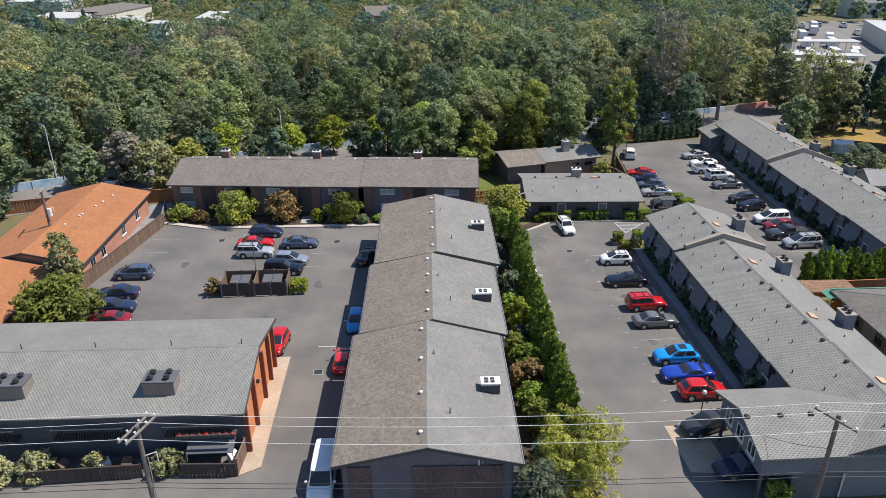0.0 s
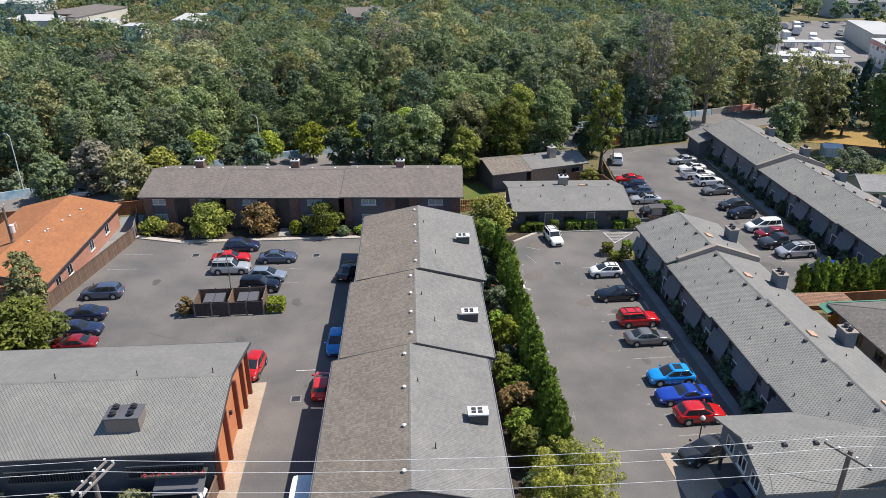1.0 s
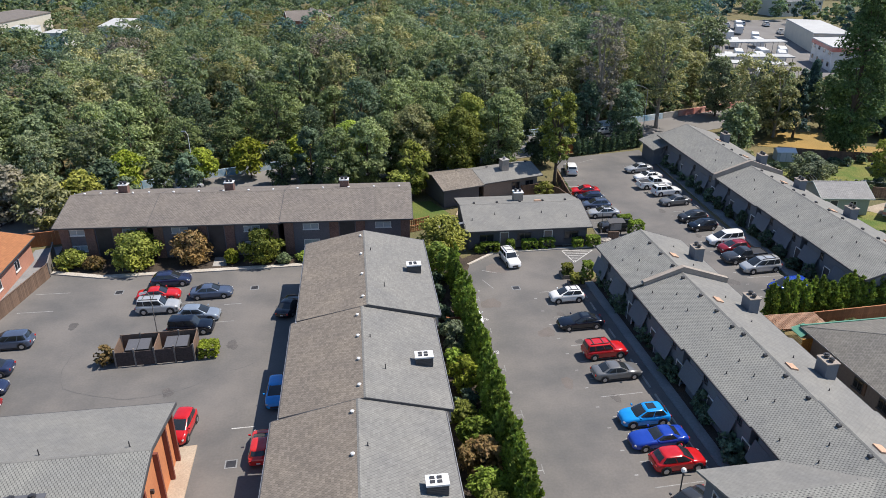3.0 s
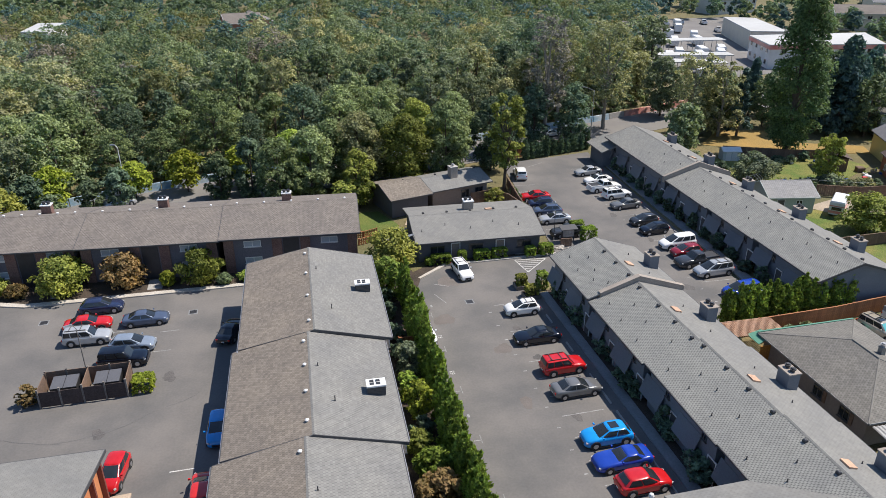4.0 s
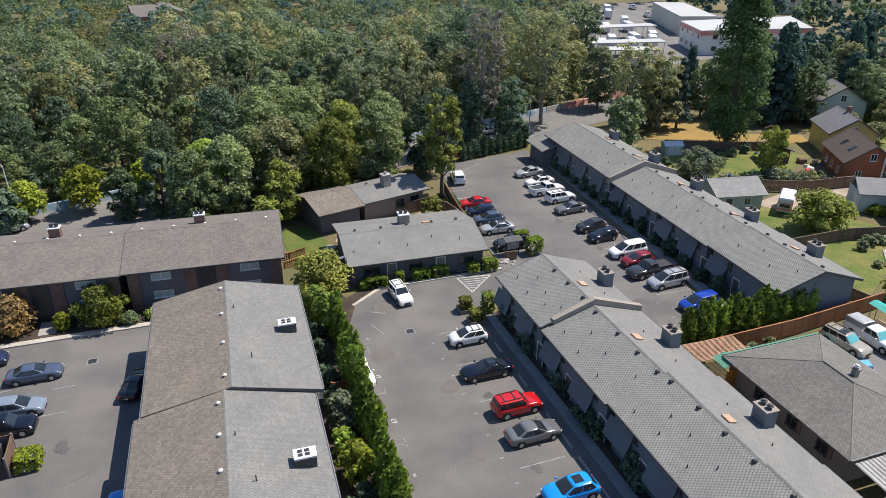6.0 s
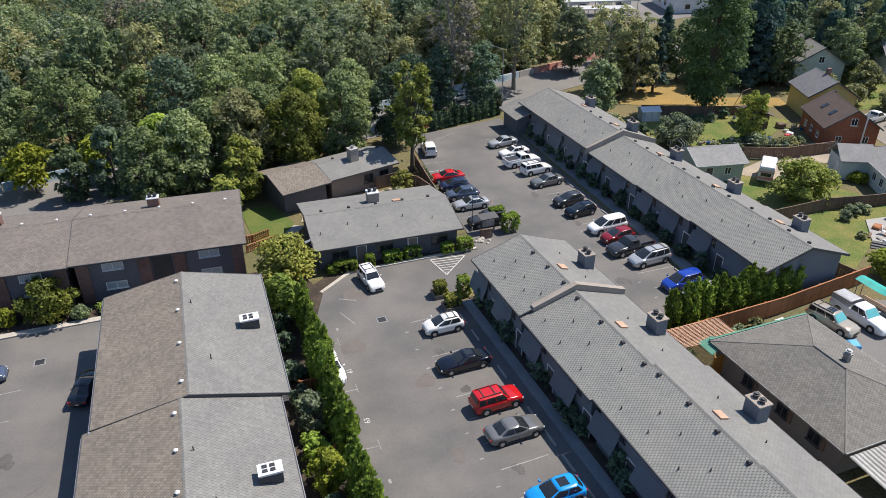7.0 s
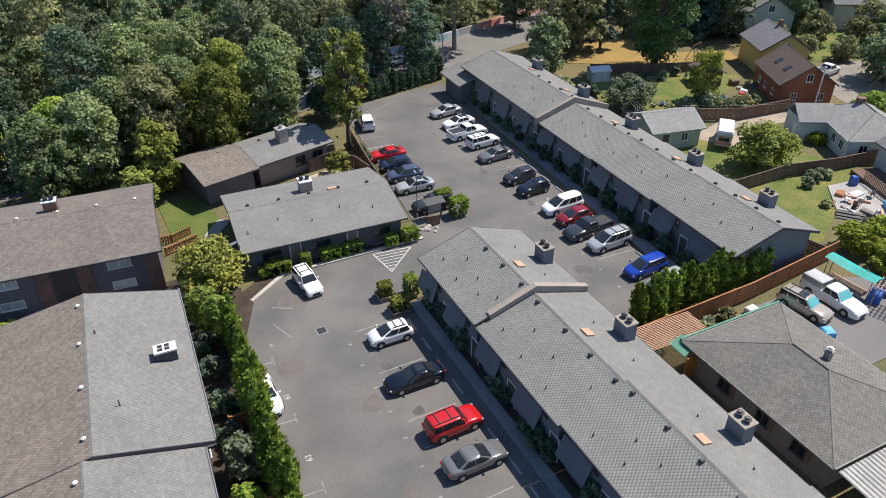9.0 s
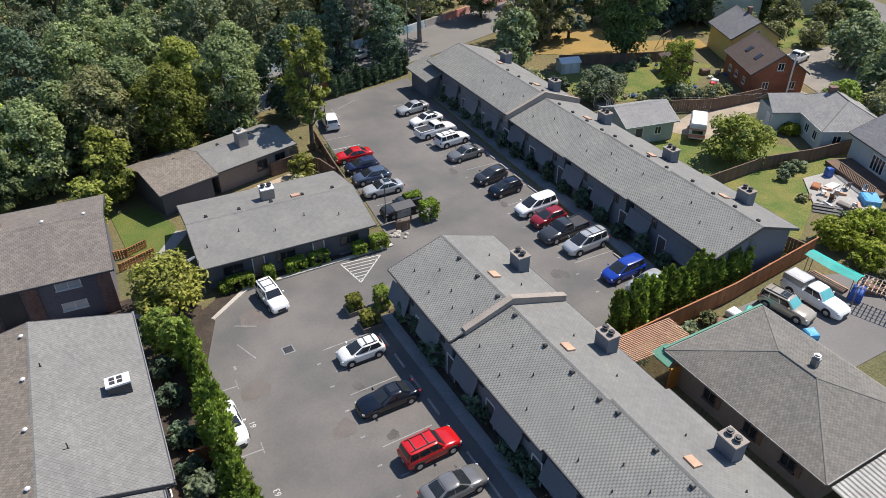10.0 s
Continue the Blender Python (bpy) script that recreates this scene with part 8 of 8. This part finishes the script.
# ---- patio things before the south-west block ----
for k in range(9):
    fl = thing("flower_box", "box of red flowers on a balcony railing", "flower box", -16.6 + 0.47 * k, 41.95, 3.0, 0, "balcony flower boxes")
    part("box", Mb().box(-0.25, -0.1, 0, 0.25, 0.1, 0.16), trim_dark, fl)
    c_ = new("flowers", leaf_mesh("flowers", [(0, 0, 0.2, 0.15)], 44 if k % 4 == 0 else 16, 0.04, red_plastic, 500 + k))
    c_.parent = fl


def garden_chair(x, y, rz, m, label):
    ob = thing("garden_chair", label, "chair", x, y, 0.1, rz, "patio chairs")
    part("seat", Mb().box(-0.25, -0.25, 0.38, 0.25, 0.25, 0.43), m, ob)
    part("backrest", Mb().loft([[(-0.25, 0.22, 0.43), (0.25, 0.22, 0.43), (0.25, 0.26, 0.43), (-0.25, 0.26, 0.43)], [(-0.22, 0.36, 0.95), (0.22, 0.36, 0.95), (0.22, 0.4, 0.95), (-0.22, 0.4, 0.95)]]), m, ob)
    for lx in (-0.22, 0.22):
        for ly in (-0.22, 0.22):
            part("leg", Mb().box(lx - 0.025, ly - 0.025, 0, lx + 0.025, ly + 0.025, 0.38), m, ob)
        part("armrest", Mb().box(lx - 0.03, -0.25, 0.6, lx + 0.03, 0.25, 0.64), m, ob)


for x, y, rz, m, lab in ((77.4, 73.2, 30, trim_white, "white plastic garden chair on a patio"), (78.8, 72.6, 200, trim_white, "white plastic garden chair on a patio"), (77.0, 71.9, 100, wood_brown, "brown wooden garden chair on a patio"), (81.2, 71.2, 300, trim_white, "white plastic garden chair on a patio"), (80.6, 72.8, 150, wood_grey, "weathered wooden garden chair on a patio")):
    garden_chair(x, y, rz, m, lab)
rk2 = random.Random(77)
for k in range(16):
    x, y = 75.6 + rk2.uniform(0, 3.4), 67.8 + rk2.uniform(0, 6.0)
    m, lab = ((plank_pale, "leaning pale board"), (wood_grey, "weathered plank offcut"), (trim_white, "white plastic pot"), (wood_brown, "brown timber offcut"))[k % 4]
    jb = thing("yard_clutter", lab + " at the edge of a patio", "clutter", x, y, 0.1 if x > 76.5 else -0.06, rk2.uniform(0, 180))
    L_ = rk2.uniform(0.4, 1.3)
    part("body", Mb().loft([[(-L_ / 2, -0.16, 0), (L_ / 2, -0.16, 0), (L_ / 2, 0.16, 0), (-L_ / 2, 0.16, 0)], [(-L_ / 2.2, -0.13, 0.22), (L_ / 2.2, -0.15, 0.3), (L_ / 2.2, 0.13, 0.34), (-L_ / 2.2, 0.15, 0.2)]]), m, jb)
for k, (x, y, R, m) in enumerate(((75.0, 69.0, 0.7, leaf_silver), (74.6, 73.6, 0.6, leaf_olive), (76.4, 77.6, 0.9, leaf_silver), (78.2, 78.2, 0.9, leaf_silver), (80.2, 78.0, 0.8, leaf_silver), (78.2, 66.6, 1.1, leaf_dark), (80.5, 66.2, 1.0, leaf_dark))):
    tree_at("shrub", "loose grey-green garden shrub round a patio", "shrub", x, y, R * 1.3, R, m, 600 + k, z0=0.1, count=20, per=50, size=0.14, limbs=6)

# sealed cracks and tar seams in the asphalt
tar = surf("tar_seam", (0.1, 0.096, 0.094), (0.13, 0.122, 0.117), 1.0, 9.0, 0.7, 0.2, 0.1)
rc = random.Random(91)
for x, y, a, L_ in ((-24.5, 71.5, -1.5, 6), (-23.6, 66.0, -0.5, 7), (-17.8, 63.6, 0.1, 8), (39.5, 87.6, 0.25, 9), (-9.6, 66.5, 0.5, 3)):
    pts, w_ = [Vector((x, y))], rc.uniform(0.03, 0.06)
    for k in range(9):
        a += rc.uniform(-0.22, 0.22)
        pts.append(pts[-1] + Vector((math.cos(a), math.sin(a))) * L_ / 9)
    mb = Mb()
    for p, q in zip(pts, pts[1:]):
        d = (q - p).normalized()
        n_ = Vector((-d.y, d.x)) * w_
        mb.add([(*(p - n_), 0.003), (*(q - n_), 0.003), (*(q + n_), 0.003), (*(p + n_), 0.003), (*(p - n_), -0.02), (*(q - n_), -0.02), (*(q + n_), -0.02), (*(p + n_), -0.02)], [(0, 1, 2, 3), (7, 6, 5, 4), (0, 4, 5, 1), (2, 6, 7, 3)])
    tagged(part("tar_seam", mb, tar, None), "dark tar seam over a crack in asphalt", "crack", "tar seams", "structure")

pa = thing("patio_awning", "dark grey fabric awning over a ground-floor patio", "awning", -14.6, 42.2, 0, 0)
part("fabric", Mb().loft([[(-1.7, -0.6, 1.75), (-1.7, 0.7, 2.15), (-1.7, 0.7, 2.11), (-1.7, -0.6, 1.71)], [(1.7, -0.6, 1.75), (1.7, 0.7, 2.15), (1.7, 0.7, 2.11), (1.7, -0.6, 1.71)]]), wall_dark, pa)
for x in (-1.65, 1.65):
    part("post", Mb().tube((x, -0.55, 0), (x, -0.55, 1.73), 0.035), trim_white, pa)
for k, (x, y, h, m, lab) in enumerate(((-20.9, 42.4, 0.9, wood_brown, "brown garden chair"), (-19.9, 42.5, 0.7, metal_dark, "dark barbecue grill"), (-22.6, 42.5, 0.8, trim_white, "white plastic storage box"), (-13.2, 42.6, 0.9, metal_white, "white folded chair"), (-25.6, 42.5, 0.8, wood_brown, "brown wooden planter"))):
    jb = thing("patio_clutter", lab + " on a shaded patio", "clutter", x, y, 0.0, 17 * k)
    part("body", Mb().loft([[(-0.35, -0.25, 0), (0.35, -0.25, 0), (0.35, 0.25, 0), (-0.35, 0.25, 0)], [(-0.4, -0.3, h * 0.6), (0.4, -0.3, h * 0.6), (0.4, 0.3, h * 0.6), (-0.4, 0.3, h * 0.6)], [(-0.35, 0.1, h), (0.35, 0.1, h), (0.35, 0.28, h), (-0.35, 0.28, h)]]), m, jb)
